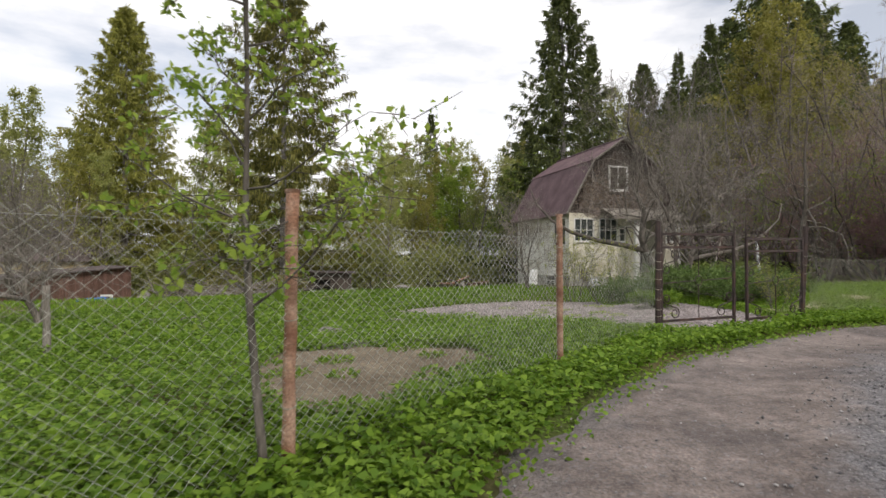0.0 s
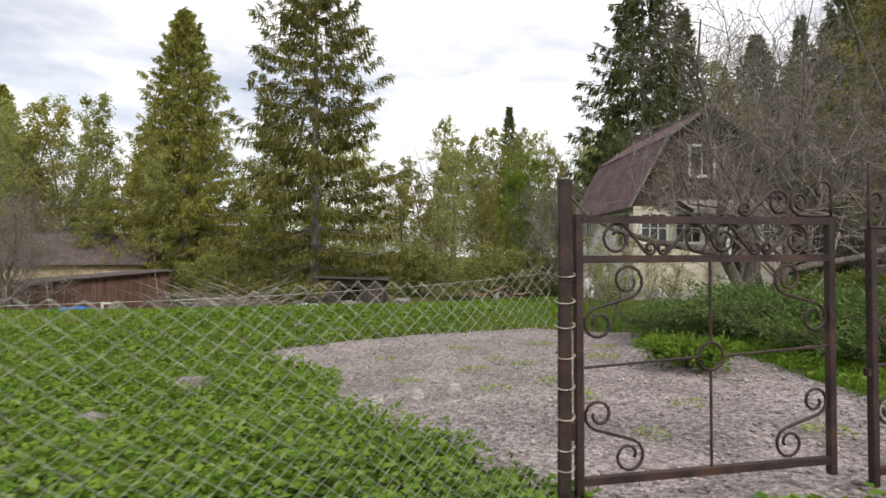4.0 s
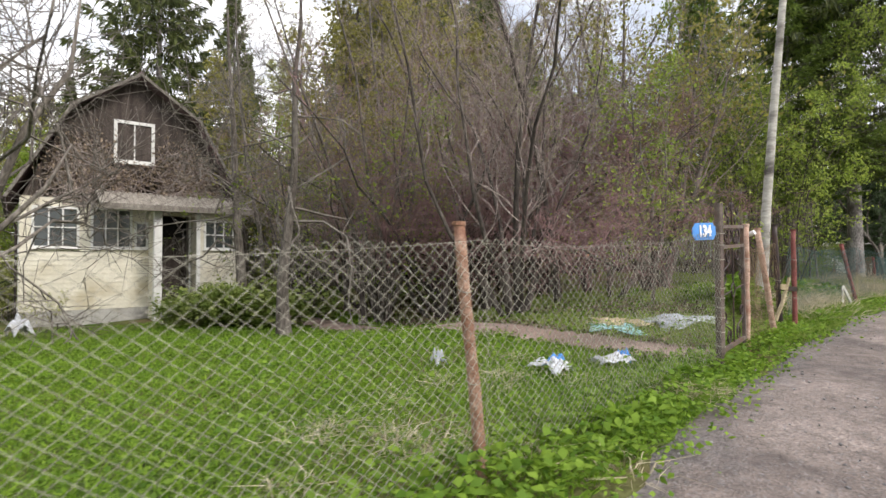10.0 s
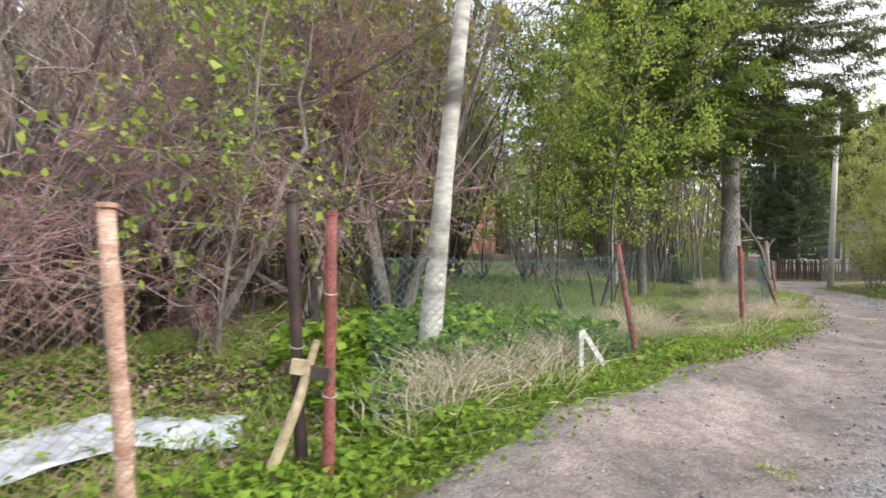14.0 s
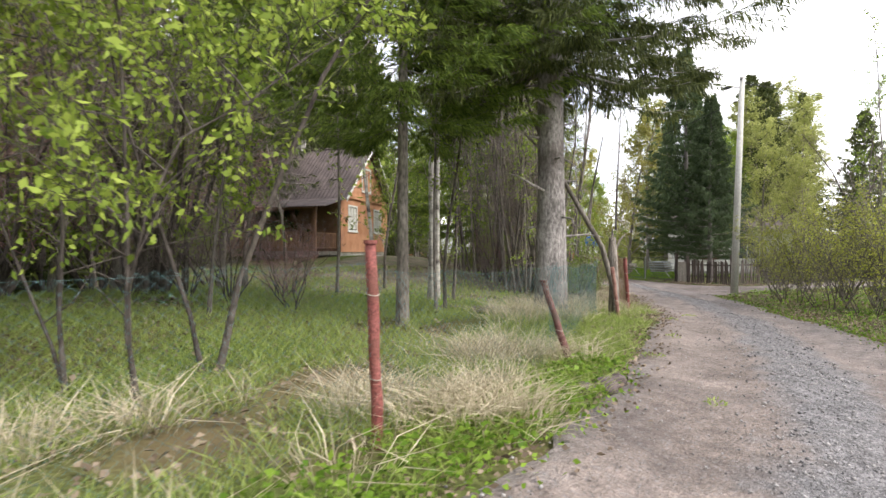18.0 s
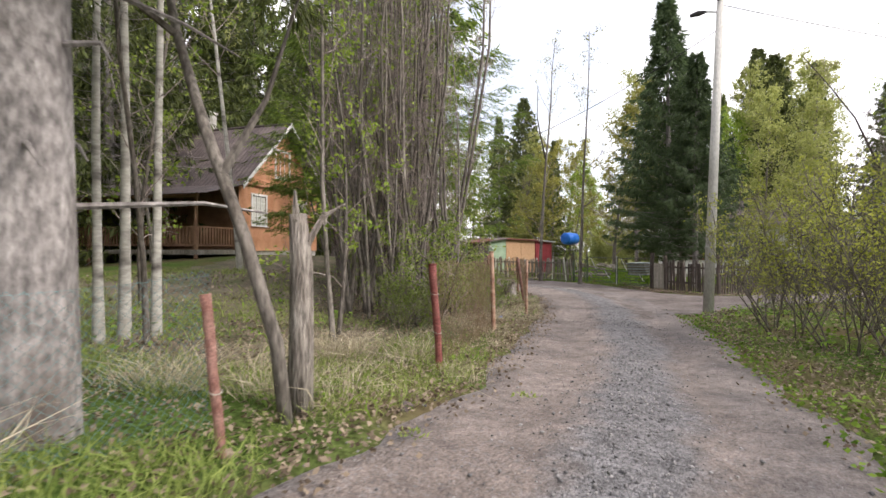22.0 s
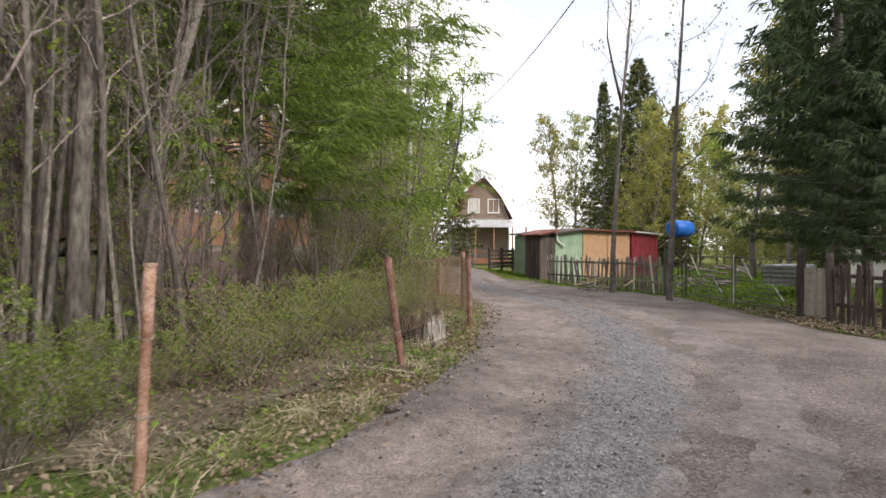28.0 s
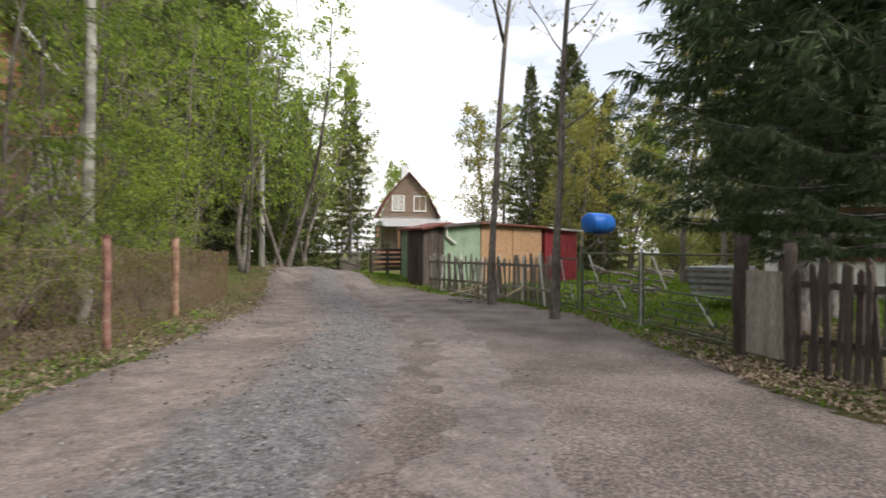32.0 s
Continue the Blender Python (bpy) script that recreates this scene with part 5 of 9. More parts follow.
def orange_house():
    """Orange-stained wooden house with a dark roof and an open veranda along one side."""
    W, D, base, eave, ridge = 6.6, 8.0, 1.35, 4.75, 7.9
    ob = thing("house", pose(38.1, 39.7, 0, 0, 0, 38), "orange-stained wooden house with a dark roof and white windows", "house")
    left = pose(0, D, 0, 0, 0, -90)
    right = pose(W, 0, 0, 0, 0, 90)
    back = pose(W, D, 0, 0, 0, 180)
    wins = [(0.95, 1.95, 2.95, 4.25), (4.5, 5.5, 2.95, 4.25)]
    part("wall", lap_wall(W, base + 0.35, eave, 0.16, holes=wins), M_ORANGE, ob)
    # this side takes the darker boards, with the roof's shade in their colour
    part("wall", lap_wall(D, base + 0.35, eave, 0.16, holes=[(2.0, 3.0, 2.95, 4.25)]), M_VERANDA, ob, "brown-orange boarded wall under the veranda roof, its shade painted in", left)
    part("wall", lap_wall(D, base + 0.35, eave, 0.16), M_ORANGE, ob, "", right)
    part("wall", lap_wall(W, base + 0.35, eave, 0.16), M_ORANGE, ob, "", back)
    part("plinth", Shape().box(0.05, 0.05, base - 1.0, W - 0.05, D - 0.05, base + 0.36), M_CONCRETE, ob)
    for x0, x1, z0, z1 in wins:
        window(ob, x0, z0, x1 - x0, z1 - z0, Matrix.Identity(4), (2, 3), 0.1, curtain=True)
    window(ob, 2.0, 2.95, 1.0, 1.3, left, (1, 2), 0.1, curtain=True)
    g = 0.55
    gb = Shape()
    n = int((ridge - eave) / 0.16)
    for i in range(n):
        a, b = i / n, (i + 1) / n
        x0, x1 = W / 2 * a, W - W / 2 * a
        z0, z1 = eave + (ridge - eave) * a, eave + (ridge - eave) * b
        gb.add([(x0, -0.014, z0), (x1, -0.014, z0), (W - W / 2 * b, 0, z1), (W / 2 * b, 0, z1), (x0, 0.1, z0), (x1, 0.1, z0), (W - W / 2 * b, 0.1, z1), (W / 2 * b, 0.1, z1)],
               [(0, 1, 2, 3), (5, 4, 7, 6), (4, 0, 3, 7), (1, 5, 6, 2), (3, 2, 6, 7), (4, 5, 1, 0)])
    for k in range(0, len(gb.v), 8):
        board = Shape().add(gb.v[k:k + 8], [tuple(i - k for i in q) for q in gb.f if k <= min(q) < k + 8])
        part("gable_board", board, M_ORANGE, ob)
        part("gable_board", Shape().add(board.v, board.f, pose(W, D, 0, 0, 0, 180)), M_ORANGE, ob)
    window(ob, 2.75, 5.35, 1.1, 1.25, pose(0, -0.02, 0), (2, 0), 0.1, curtain=True)
    part("belt_board", Shape().box(-0.1, -0.12, eave - 0.05, W + 0.1, -0.02, eave + 0.12), M_ORANGE, ob)
    # roof runs down on one side over the veranda
    VX = -2.3
    part("roof", sheet_roof((VX - 0.4, D + g, eave - 0.75), (VX - 0.4, -g, eave - 0.75), (-0.3, -g, eave - 0.15), (-0.3, D + g, eave - 0.15), 40, 0.015), M_SLATE, ob)
    part("roof", sheet_roof((-0.35, D + g, eave - 0.2), (-0.35, -g, eave - 0.2), (W / 2, -g, ridge + 0.08), (W / 2, D + g, ridge + 0.08), 40, 0.015), M_SLATE, ob)
    part("roof", sheet_roof((W + 0.45, -g, eave - 0.35), (W + 0.45, D + g, eave - 0.35), (W / 2, D + g, ridge + 0.08), (W / 2, -g, ridge + 0.08), 40, 0.015), M_SLATE, ob)
    part("ridge_cap", Shape().tube([(W / 2, -g, ridge + 0.1), (W / 2, D + g, ridge + 0.1)], 0.07, 8), M_SLATE, ob)
    bb = Shape()
    bb.slab([(-0.4, -g, eave - 0.36), (W / 2, -g, ridge - 0.05), (W / 2, -g, ridge + 0.13), (-0.4, -g, eave - 0.16)], 0.03)
    bb.slab([(W / 2, -g, ridge - 0.05), (W + 0.45, -g, eave - 0.46), (W + 0.45, -g, eave - 0.28), (W / 2, -g, ridge + 0.13)], 0.03)
    part("bargeboard", bb, M_TRIM, ob, "pale bargeboards")
    part("chimney", Shape().box(W / 2 - 0.3, 4.2, ridge - 0.6, W / 2 + 0.3, 4.8, ridge + 0.95).box(W / 2 - 0.36, 4.14, ridge + 0.95, W / 2 + 0.36, 4.86, ridge + 1.05), M_CONCRETE, ob)
    # veranda: posts, rails and balusters carry painted shade in their brown
    part("veranda_floor", Shape().box(VX, 0.2, base + 0.2, 0.0, D, base + 0.4), M_GREYWOOD, ob)
    for y in (0.3, 2.2, 4.1, 6.0, 7.9):
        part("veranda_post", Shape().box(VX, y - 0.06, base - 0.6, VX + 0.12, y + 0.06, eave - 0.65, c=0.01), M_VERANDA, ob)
    part("veranda_beam", Shape().box(VX - 0.02, 0.2, eave - 0.85, VX + 0.14, D, eave - 0.65), M_VERANDA, ob)
    for z in (base + 0.55, base + 1.3):
        part("handrail", Shape().box(VX + 0.03, 0.3, z, VX + 0.09, D, z + 0.07), M_VERANDA, ob)
        part("handrail", Shape().box(VX, 0.27, z, 0.0, 0.33, z + 0.07), M_VERANDA, ob)
    for i in range(46):
        y = 0.4 + i * 0.165
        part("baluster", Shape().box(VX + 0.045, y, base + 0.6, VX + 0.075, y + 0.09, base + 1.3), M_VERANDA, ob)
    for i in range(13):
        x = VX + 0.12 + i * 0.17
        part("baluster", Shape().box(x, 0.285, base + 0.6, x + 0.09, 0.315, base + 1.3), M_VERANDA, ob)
    return ob


def far_house():
    """Brown log house with a mansard gable and a porch roof, at the end of the road."""
    W, D, base, eave, knee, ridge = 6.2, 8.0, 0.0, 4.9, 7.6, 9.7
    ob = thing("house", pose(64.9, 80.2, 0.3, 0, 0, -14), "brown wooden house with a mansard gable and white porch roof", "house")
    part("wall", lap_wall(W, base, eave, 0.25), M_GREYWOOD, ob, "brown log wall")
    for m in (pose(0, D, 0, 0, 0, -90), pose(W, 0, 0, 0, 0, 90)):
        part("wall", lap_wall(D, base, eave, 0.25), M_GREYWOOD, ob, "", m)
    ins = 1.2
    ring = [(0, eave), (W, eave), (W - ins, knee), (W / 2, ridge), (ins, knee)]
    gb = Shape()
    n = len(ring)
    gb.add([(x, 0, z) for x, z in ring] + [(x, 0.15, z) for x, z in ring], [tuple(range(n)), tuple(range(2 * n - 1, n - 1, -1))] + [(i, n + i, n + (i + 1) % n, (i + 1) % n) for i in range(n)])
    part("gable", gb, M_FARWOOD, ob, "brown boarded gable")
    for x in (1.3, 3.7):
        window(ob, x, 5.6, 1.2, 1.5, pose(0, -0.03, 0), (1, 0), 0.12, curtain=x < 3)
    for sx in (0, 1):
        fx = (lambda v: v) if sx == 0 else (lambda v: W - v)
        a, b = (-0.5, D) if sx == 0 else (D, -0.5)
        part("roof", sheet_roof((fx(-0.4), b, eave - 0.1), (fx(-0.4), a, eave - 0.1), (fx(ins), a, knee + 0.05), (fx(ins), b, knee + 0.05), 30), M_RUSTRED, ob)
        part("roof", sheet_roof((fx(ins), b, knee + 0.05), (fx(ins), a, knee + 0.05), (fx(W / 2), a, ridge + 0.1), (fx(W / 2), b, ridge + 0.1), 30), M_RUSTRED, ob)
    part("porch_roof", sheet_roof((-1.0, -2.6, 3.7), (W + 1.8, -2.6, 3.7), (W + 1.8, 0.0, 4.7), (-1.0, 0.0, 4.7), 30), M_TIN, ob, "white sheet porch roof")
    for x in (-0.6, 1.6, 3.8, 6.0, 7.6):
        part("porch_post", Shape().box(x, -2.4, -0.4, x + 0.16, -2.24, 3.75, c=0.02), M_ORANGE, ob)
    part("porch_rail", Shape().box(-0.6, -2.38, 0.9, W + 1.5, -2.3, 1.02), M_ORANGE, ob)
    part("porch_floor", Shape().box(-0.8, -2.5, -0.5, W + 1.6, 0.0, 0.05), M_ORANGE, ob)
    part("chimney", Shape().box(W / 2 - 0.35, 3.4, ridge - 0.5, W / 2 + 0.35, 4.1, ridge + 1.4), M_TIN, ob, "white chimney")
    return ob


def boarded_shed(name, m, W, D, h0, h1, material, label, board=0.16, roof=M_SLATE, holes=(), under=0.6):
    """A shed of upright boards with a lean-to roof that rises from h0 (x 0) to h1 (x W)."""
    ob = thing(name, m, label, "shed")
    rng = random.Random(len(label) + int(W * 10))
    def run(length, mm, z_at, tag):
        i, x = 0, 0.0
        while x < length - 0.02:
            w = min(board * rng.uniform(0.85, 1.15), length - x)
            za, zb = z_at(x), z_at(x + w)
            y = rng.uniform(-0.006, 0.006)
            for q in [(-under, za, zb)] if not any(a < x + w / 2 < b for a, b, _, _ in holes if tag == "front") else [(-under, None, None)] + [(None, za, zb)]:
                lo = -under if q[0] is not None else next(hh for a, b, _, hh in holes if a < x + w / 2 < b)
                hi0, hi1 = (za, zb) if q[1] is not None else (next(hl for a, b, hl, _ in holes if a < x + w / 2 < b),) * 2
                s = Shape().add([(x + 0.004, y, lo), (x + w - 0.004, y, lo), (x + w - 0.004, y, hi1), (x + 0.004, y, hi0), (x + 0.004, y + 0.025, lo), (x + w - 0.004, y + 0.025, lo), (x + w - 0.004, y + 0.025, hi1), (x + 0.004, y + 0.025, hi0)],
                                [(0, 1, 2, 3), (5, 4, 7, 6), (4, 0, 3, 7), (1, 5, 6, 2), (3, 2, 6, 7), (4, 5, 1, 0)])
                part("board", s, material, ob, at=mm)
            x += w
    run(W, Matrix.Identity(4), lambda x: h0 + (h1 - h0) * x / W, "front")
    run(D, pose(0, D, 0, 0, 0, -90), lambda x: h0, "left")
    run(D, pose(W, 0, 0, 0, 0, 90), lambda x: h1, "right")
    part("roof", Shape().slab([(-0.3, -0.35, h0 - 0.02), (W + 0.3, -0.35, h1 + 0.05), (W + 0.3, D + 0.3, h1 + 0.05), (-0.3, D + 0.3, h0 - 0.02)], 0.06), roof, ob, "sagging dark roofing-felt roof")
    part("back_wall", Shape().add([(0, D, -under), (W, D, -under), (W, D, h1), (0, D, h0), (0, D + 0.03, -under), (W, D + 0.03, -under), (W, D + 0.03, h1), (0, D + 0.03, h0)], [(0, 1, 2, 3), (5, 4, 7, 6), (4, 0, 3, 7), (1, 5, 6, 2), (3, 2, 6, 7), (4, 5, 1, 0)]), material, ob)
    # solid black block makes the inside look unlit through gaps and openings
    part("interior_black", Shape().box(0.1, 0.3, -under, W - 0.1, D - 0.1, min(h0, h1) - 0.1), M_BLACK, ob)
    return ob

# ---- houses and sheds ----
white_house()
orange_house()
far_house()
boarded_shed("shed", pose(-24.4, 32.6, -2.9, 0, 0, 60), 7.8, 3.2, 2.55, 3.05, M_BROWNWOOD, "long red-brown board shed with a sagging dark roof")
boarded_shed("shed", pose(-8.2, 35.0, -2.0, 0, 0, 8), 3.6, 2.6, 2.05, 1.85, M_DARKWOOD, "small dark board shed with a grey hatch", holes=[(1.2, 2.3, 0.6, 1.5)])

# ---- fence along the road ----
P_ROD = "rusty brown steel pipe fence post"
post(-1.23, 3.16, gz(-1.23, 3.16), 1.57, 0.038, M_RUST, "tall rusty pipe post at the fence", (0.02, 0.0), (0.4, 0.9, 1.2), seed=1)
post(1.02, 5.62, 0.0, 1.62, 0.034, M_RUST, P_ROD + " with a flat cap", (-0.02, -0.02), (0.5, 1.0, 1.3), seed=2)
post(9.76, 10.22, 0.12, 1.66, 0.034, M_RUST, P_ROD + " with a flat cap", (-0.02, 0.0), (0.5, 1.0, 1.3), seed=3)
post(13.2, 11.4, 0.33, 1.70, 0.034, M_RUST, "leaning rusty pipe fence post", (-0.07, 0.18), (0.5, 1.0), seed=4)
post(18.89, 13.27, 0.44, 1.91, 0.038, M_LOG, "leaning peeled pinkish log fence post", (-0.11, 0.2), (0.45, 1.15), seed=5)
post(19.8, 13.57, 0.5, 1.92, 0.033, M_REDPOST, "red painted pipe fence post", (0.02, 0.03), (0.45, 1.0), seed=6)
post(19.71, 13.72, 0.5, 2.0, 0.036, M_GATE, "dark pipe post beside a red one", (-0.06, 0.05), (0.7,), seed=7)
post(23.4, 14.45, 0.62, 1.79, 0.033, M_REDPOST, "dark red angle-iron fence post", (0.01, 0.31), (0.4, 0.9), seed=8)
post(26.9, 15.42, 0.6, 1.8, 0.035, M_REDPOST, "dark red angle-iron fence post", (-0.05, 0.02), (0.4, 0.9), seed=9)
post(29.6, 16.15, 0.55, 1.43, 0.035, M_MAROONPOST, "short leaning dark red fence post", (-0.14, 0.38), (0.4,), seed=10)
post(32.6, 17.85, 0.58, 1.5, 0.03, M_RUSTPOST, "thin rusty fence post", (-0.1, 0.1), (0.4,), seed=11, cap=False)
post(35.08, 19.45, 0.49, 1.58, 0.038, M_REDPOST, "leaning reddish pipe fence post", (-0.08, 0.05), (0.4, 0.8), seed=12)
post(37.42, 21.4, 0.46, 1.70, 0.035, M_RUST, "rusty pipe fence post", (0.03, 0.1), (0.4, 0.8), seed=13)
post(39.9, 23.3, 0.35, 1.52, 0.03, M_RUST, "rusty pipe fence post", (0.06, 0.05), (0.4, 0.8), seed=14)
post(42.03, 25.6, 0.34, 1.50, 0.04, M_RUSTPOST, "leaning rust-red pipe fence post", (-0.16, 0.12), (0.4, 0.8), seed=15)
post(43.7, 27.7, 0.38, 1.47, 0.04, M_RUSTPOST, "rusty pipe fence post", (-0.07, -0.05), (0.4, 0.8), seed=16)
post(44.7, 30.4, 0.3, 1.55, 0.04, M_RUSTPOST, "rusty pipe fence post", (0.0, 0.0), (0.4, 0.8), seed=17)
post(45.3, 33.5, 0.2, 1.6, 0.06, M_RUST, "broad rusty fence post", (0.0, 0.0), (0.4, 0.8), seed=18)
NET = "galvanised chain-link netting between fence posts"
fence_panel((-6.6, -4.2), (-1.23, 3.16), -0.1, -0.1, 1.50, M_WIRE, NET, 1, 0.075, 0.0019, sag=0.02)
fence_panel((-1.23, 3.16), (1.02, 5.62), -0.1, -0.12, 1.53, M_WIRE, NET, 2, 0.068, 0.0026, sag=0.015)
fence_panel((1.02, 5.62), (3.08, 7.92), 0, 0, 1.28, M_WIRE, NET, 3, 0.066, 0.0019)
fence_panel((6.34, 9.12), (9.76, 10.22), -0.06, 0.15, 1.28, M_WIRE_OLD, NET, 4, 0.066, 0.0022, sag=0.18)
fence_panel((9.76, 10.22), (13.2, 11.4), 0.15, 0.26, 1.37, M_WIRE_OLD, NET, 5, 0.066, 0.0022, sag=0.05)
fence_panel((13.2, 11.4), (16.76, 12.58), 0.22, 0.40, 1.39, M_WIRE_OLD, NET, 6, 0.066, 0.0022, sag=0.06)
fence_panel((17.85, 13.03), (18.89, 13.3), 0.42, 0.44, 1.3, M_WIRE_RUST, "rusty chain-link netting beside the small gate", 7, 0.066, 0.0024, sag=0.1)
fence_panel((20.2, 13.9), (23.4, 14.5), 0.6, 0.62, 1.1, M_NET, "dark green plastic netting along the verge", 8, 0.07, 0.0025)
fence_panel((23.4, 14.5), (26.9, 15.45), 0.62, 0.6, 1.1, M_NET, "dark green plastic netting along the verge", 9, 0.06, 0.0009)
fence_panel((26.9, 15.45), (29.65, 16.5), 0.6, 0.57, 1.05, M_NET, "dark green plastic netting along the verge", 10, 0.06, 0.0011)
fence_panel((29.65, 16.6), (32.6, 18.3), 0.6, 0.6, 1.0, M_NET, "dark green plastic netting along the verge", 11, 0.06, 0.0018)
RNET = "rusty brown chain-link netting overgrown by saplings"
fence_panel((35.08, 19.5), (37.42, 21.45), 0.49, 0.46, 1.15, M_WIRE_RUST, RNET, 12, 0.074, 0.0034)
fence_panel((39.9, 23.35), (42.03, 25.65), 0.55, 0.62, 0.85, M_WIRE_RUST, RNET, 14, 0.074, 0.0022)
fence_panel((42.03, 25.65), (43.7, 27.75), 0.68, 0.66, 0.85, M_WIRE_RUST, RNET, 15, 0.074, 0.0034)
fence_panel((43.7, 27.75), (44.7, 30.4), 0.38, 0.3, 1.15, M_WIRE_RUST, RNET, 16, 0.074, 0.0034)
fence_panel((44.7, 30.4), (45.3, 33.5), 0.3, 0.2, 1.2, M_WIRE_RUST, RNET, 17, 0.074, 0.0034)
fence_panel((45.3, 33.5), (46.6, 40.5), 0.2, 0.1, 1.3, M_WIRE_RUST, RNET, 18, 0.074, 0.0034)

post(-5.67, 7.92, -0.3, 0.75, 0.05, M_GREYWOOD, "weathered wooden pole standing in the garden", (-0.03, 0.0), (), cap=False, seed=41)

# ---- wide iron gate and the small gate ----
post(3.14, 7.98, 0.0, 1.70, 0.033, M_GATE, "dark brown steel gate post wound with wire", (0, 0), (0.3, 0.4, 0.55, 0.7, 0.85, 1.0, 1.12, 1.25), cap=True, square=True, name="gate_post")
gp = post(6.28, 9.1, 0.0, 1.70, 0.036, M_GATE, "dark brown steel gate post wound with wire", (0, 0), (0.3, 0.45, 0.6, 0.75, 0.9, 1.05, 1.2), cap=True, square=True, name="gate_post")
gp.matrix_basis = pose(6.215, 9.13, 0.0, 0.8, 2.2, 0)
gate_turn = math.degrees(math.atan2(8.52 - 8.03, 4.66 - 3.2))
g = iron_leaf("gate_leaf", 1.54, 1.485, "dark brown wrought-iron gate leaf with scrollwork, closed", 1)
g.matrix_basis = pose(3.2, 8.03, 0.065, 0, -0.5, gate_turn)
g = iron_leaf("gate_leaf", 1.52, 1.455, "dark brown wrought-iron gate leaf with scrollwork, slightly sagging", -1, spike=0.36)
g.matrix_basis = pose(4.81, 8.46, 0.04, 0, -0.9, math.degrees(math.atan2(9.07 - 8.45, 6.22 - 4.78)))
part("latch", Shape().box(-0.03, -0.015, 0.66, 0.0, 0.015, 0.7, c=0.003), M_GATE, g)
post(16.79, 12.60, 0.36, 2.07, 0.034, M_GATE_OLD, "dark brown steel gate post wound with wire", (0, 0), (0.25, 0.4, 0.55, 0.65, 0.75, 0.85, 1.15, 1.3, 1.42), square=True, name="gate_post")
post(17.87, 13.02, 0.42, 1.91, 0.038, M_LOG, "peeled pinkish log post of the small gate", (-0.02, 0.0), (0.6, 1.1), seed=21, name="gate_post")
g = iron_leaf("gate_leaf", 0.99, 1.47, "narrow worn brown iron garden gate with scrollwork, closed", 0, gap=0.22, paint=M_GATE_OLD)
g.matrix_basis = pose(16.87, 12.63, 0.40, 0, -2.4, math.degrees(math.atan2(0.36, 0.9)))

# ---- trees ----
sp_big = plant("spruce", spruce(1, 24, 7.3, 0.05, 1.3, 13, 26, 6, 0.46, 0.36, 0.8, 0.25, 0.85, 0.28, slim=0.19), M_SPRUCE_BARK, M_NEEDLE_OLIVE, "tall spruce with drooping olive-green boughs", "spruce", -9.5, 37.6, "spruces round the clearing")
sp_dark = plant("spruce", spruce(2, 25, 7.0, 0.04, 0.85, 11, 19, 5, 0.5, 0.36, 0.85, 0.25, 0.7, slim=0.22), M_SPRUCE_BARK, M_NEEDLE, "tall dark spruce behind the white house", "spruce", 11.4, 43, "spruces round the clearing")
sp_narrow = plant("spruce", spruce(3, 26, 4.9, 0.04, 0.85, 9, 14, 4, 0.5, 0.36, 0.95, 0.3, 0.7, slim=0.22), M_SPRUCE_BARK, M_NEEDLE, "slender dark spruce at the far end of the clearing", "spruce", 1.7, 84, "spruces round the clearing", -2.5)
sp_wide = plant("spruce", spruce(4, 27, 7.6, 0.03, 0.8, 12, 26, 6, 0.46, 0.38, 0.8, 0.2, 0.8, slim=0.2), M_SPRUCE_BARK, M_NEEDLE_GOLD, "broad yellowish-green spruce at the clearing's edge", "spruce", -26.8, 50.6, "spruces round the clearing")
for x, y, s, r, src in ((32, 66, 1.0, 1, sp_narrow), (36, 76, 1.0, 2, sp_dark), (22.5, 34, 0.95, 3, sp_dark), (16, 50, 0.9, 2.5, sp_narrow), (28, 48, 0.9, 1.5, sp_dark), (34, 52, 1.0, 4.4, sp_narrow), (42, 58, 1.0, 0.4, sp_dark), (24, 44, 0.8, 5.1, sp_narrow)):
    again(src, x, y, r, s, "tall spruce in the wood behind the gardens")

# beige house and cut branches at the far end of the slope
cottage = thing("house", pose(-34.5, 40.5, -2.6, 0, 0, 28), "beige house with a white window behind the shed", "house")
part("wall", lap_wall(9.0, 0, 3.2, 0.2, holes=[(6.4, 7.3, 1.2, 2.5)]), M_TAN, cottage)
part("wall", lap_wall(7.0, 0, 3.2, 0.2), M_TAN, cottage, "", pose(9.0, 0, 0, 0, 0, 90))
window(cottage, 6.4, 1.2, 0.9, 1.3, pose(0, 0, 0), (1, 1))
part("roof", sheet_roof((-0.4, -0.5, 3.1), (9.4, -0.5, 3.1), (9.4, 3.6, 5.6), (-0.4, 3.6, 5.6), 40), M_SLATE, cottage)
part("roof", sheet_roof((9.4, 7.6, 3.1), (-0.4, 7.6, 3.1), (-0.4, 3.6, 5.6), (9.4, 3.6, 5.6), 40), M_SLATE, cottage)
brush = thing("brush_pile", pose(-8.6, 26.6, gz(-8.6, 26.6)), "heap of cut grey branches below the spruce", "brush pile")
for k in range(46):
    q = np.random.default_rng(700 + k)
    a, L = q.normal() * 0.5 + (0.4 if k % 2 else 3.4), q.uniform(1.2, 3.0)
    c = Vector((q.normal() * 0.9, q.normal() * 0.6, q.uniform(0.05, 0.5)))
    d = Vector((math.cos(a), math.sin(a), q.uniform(0.0, 0.55)))
    part("branch", Shape().tube([c, c + d * L * 0.5 + Vector((0, 0, 0.12)), c + d * L], [0.03, 0.02, 0.006], 5), M_BARK_GREY, brush)

# ---- trees near the road, in the order of the walk ----
def rnd(seed):
    return np.random.default_rng(seed)


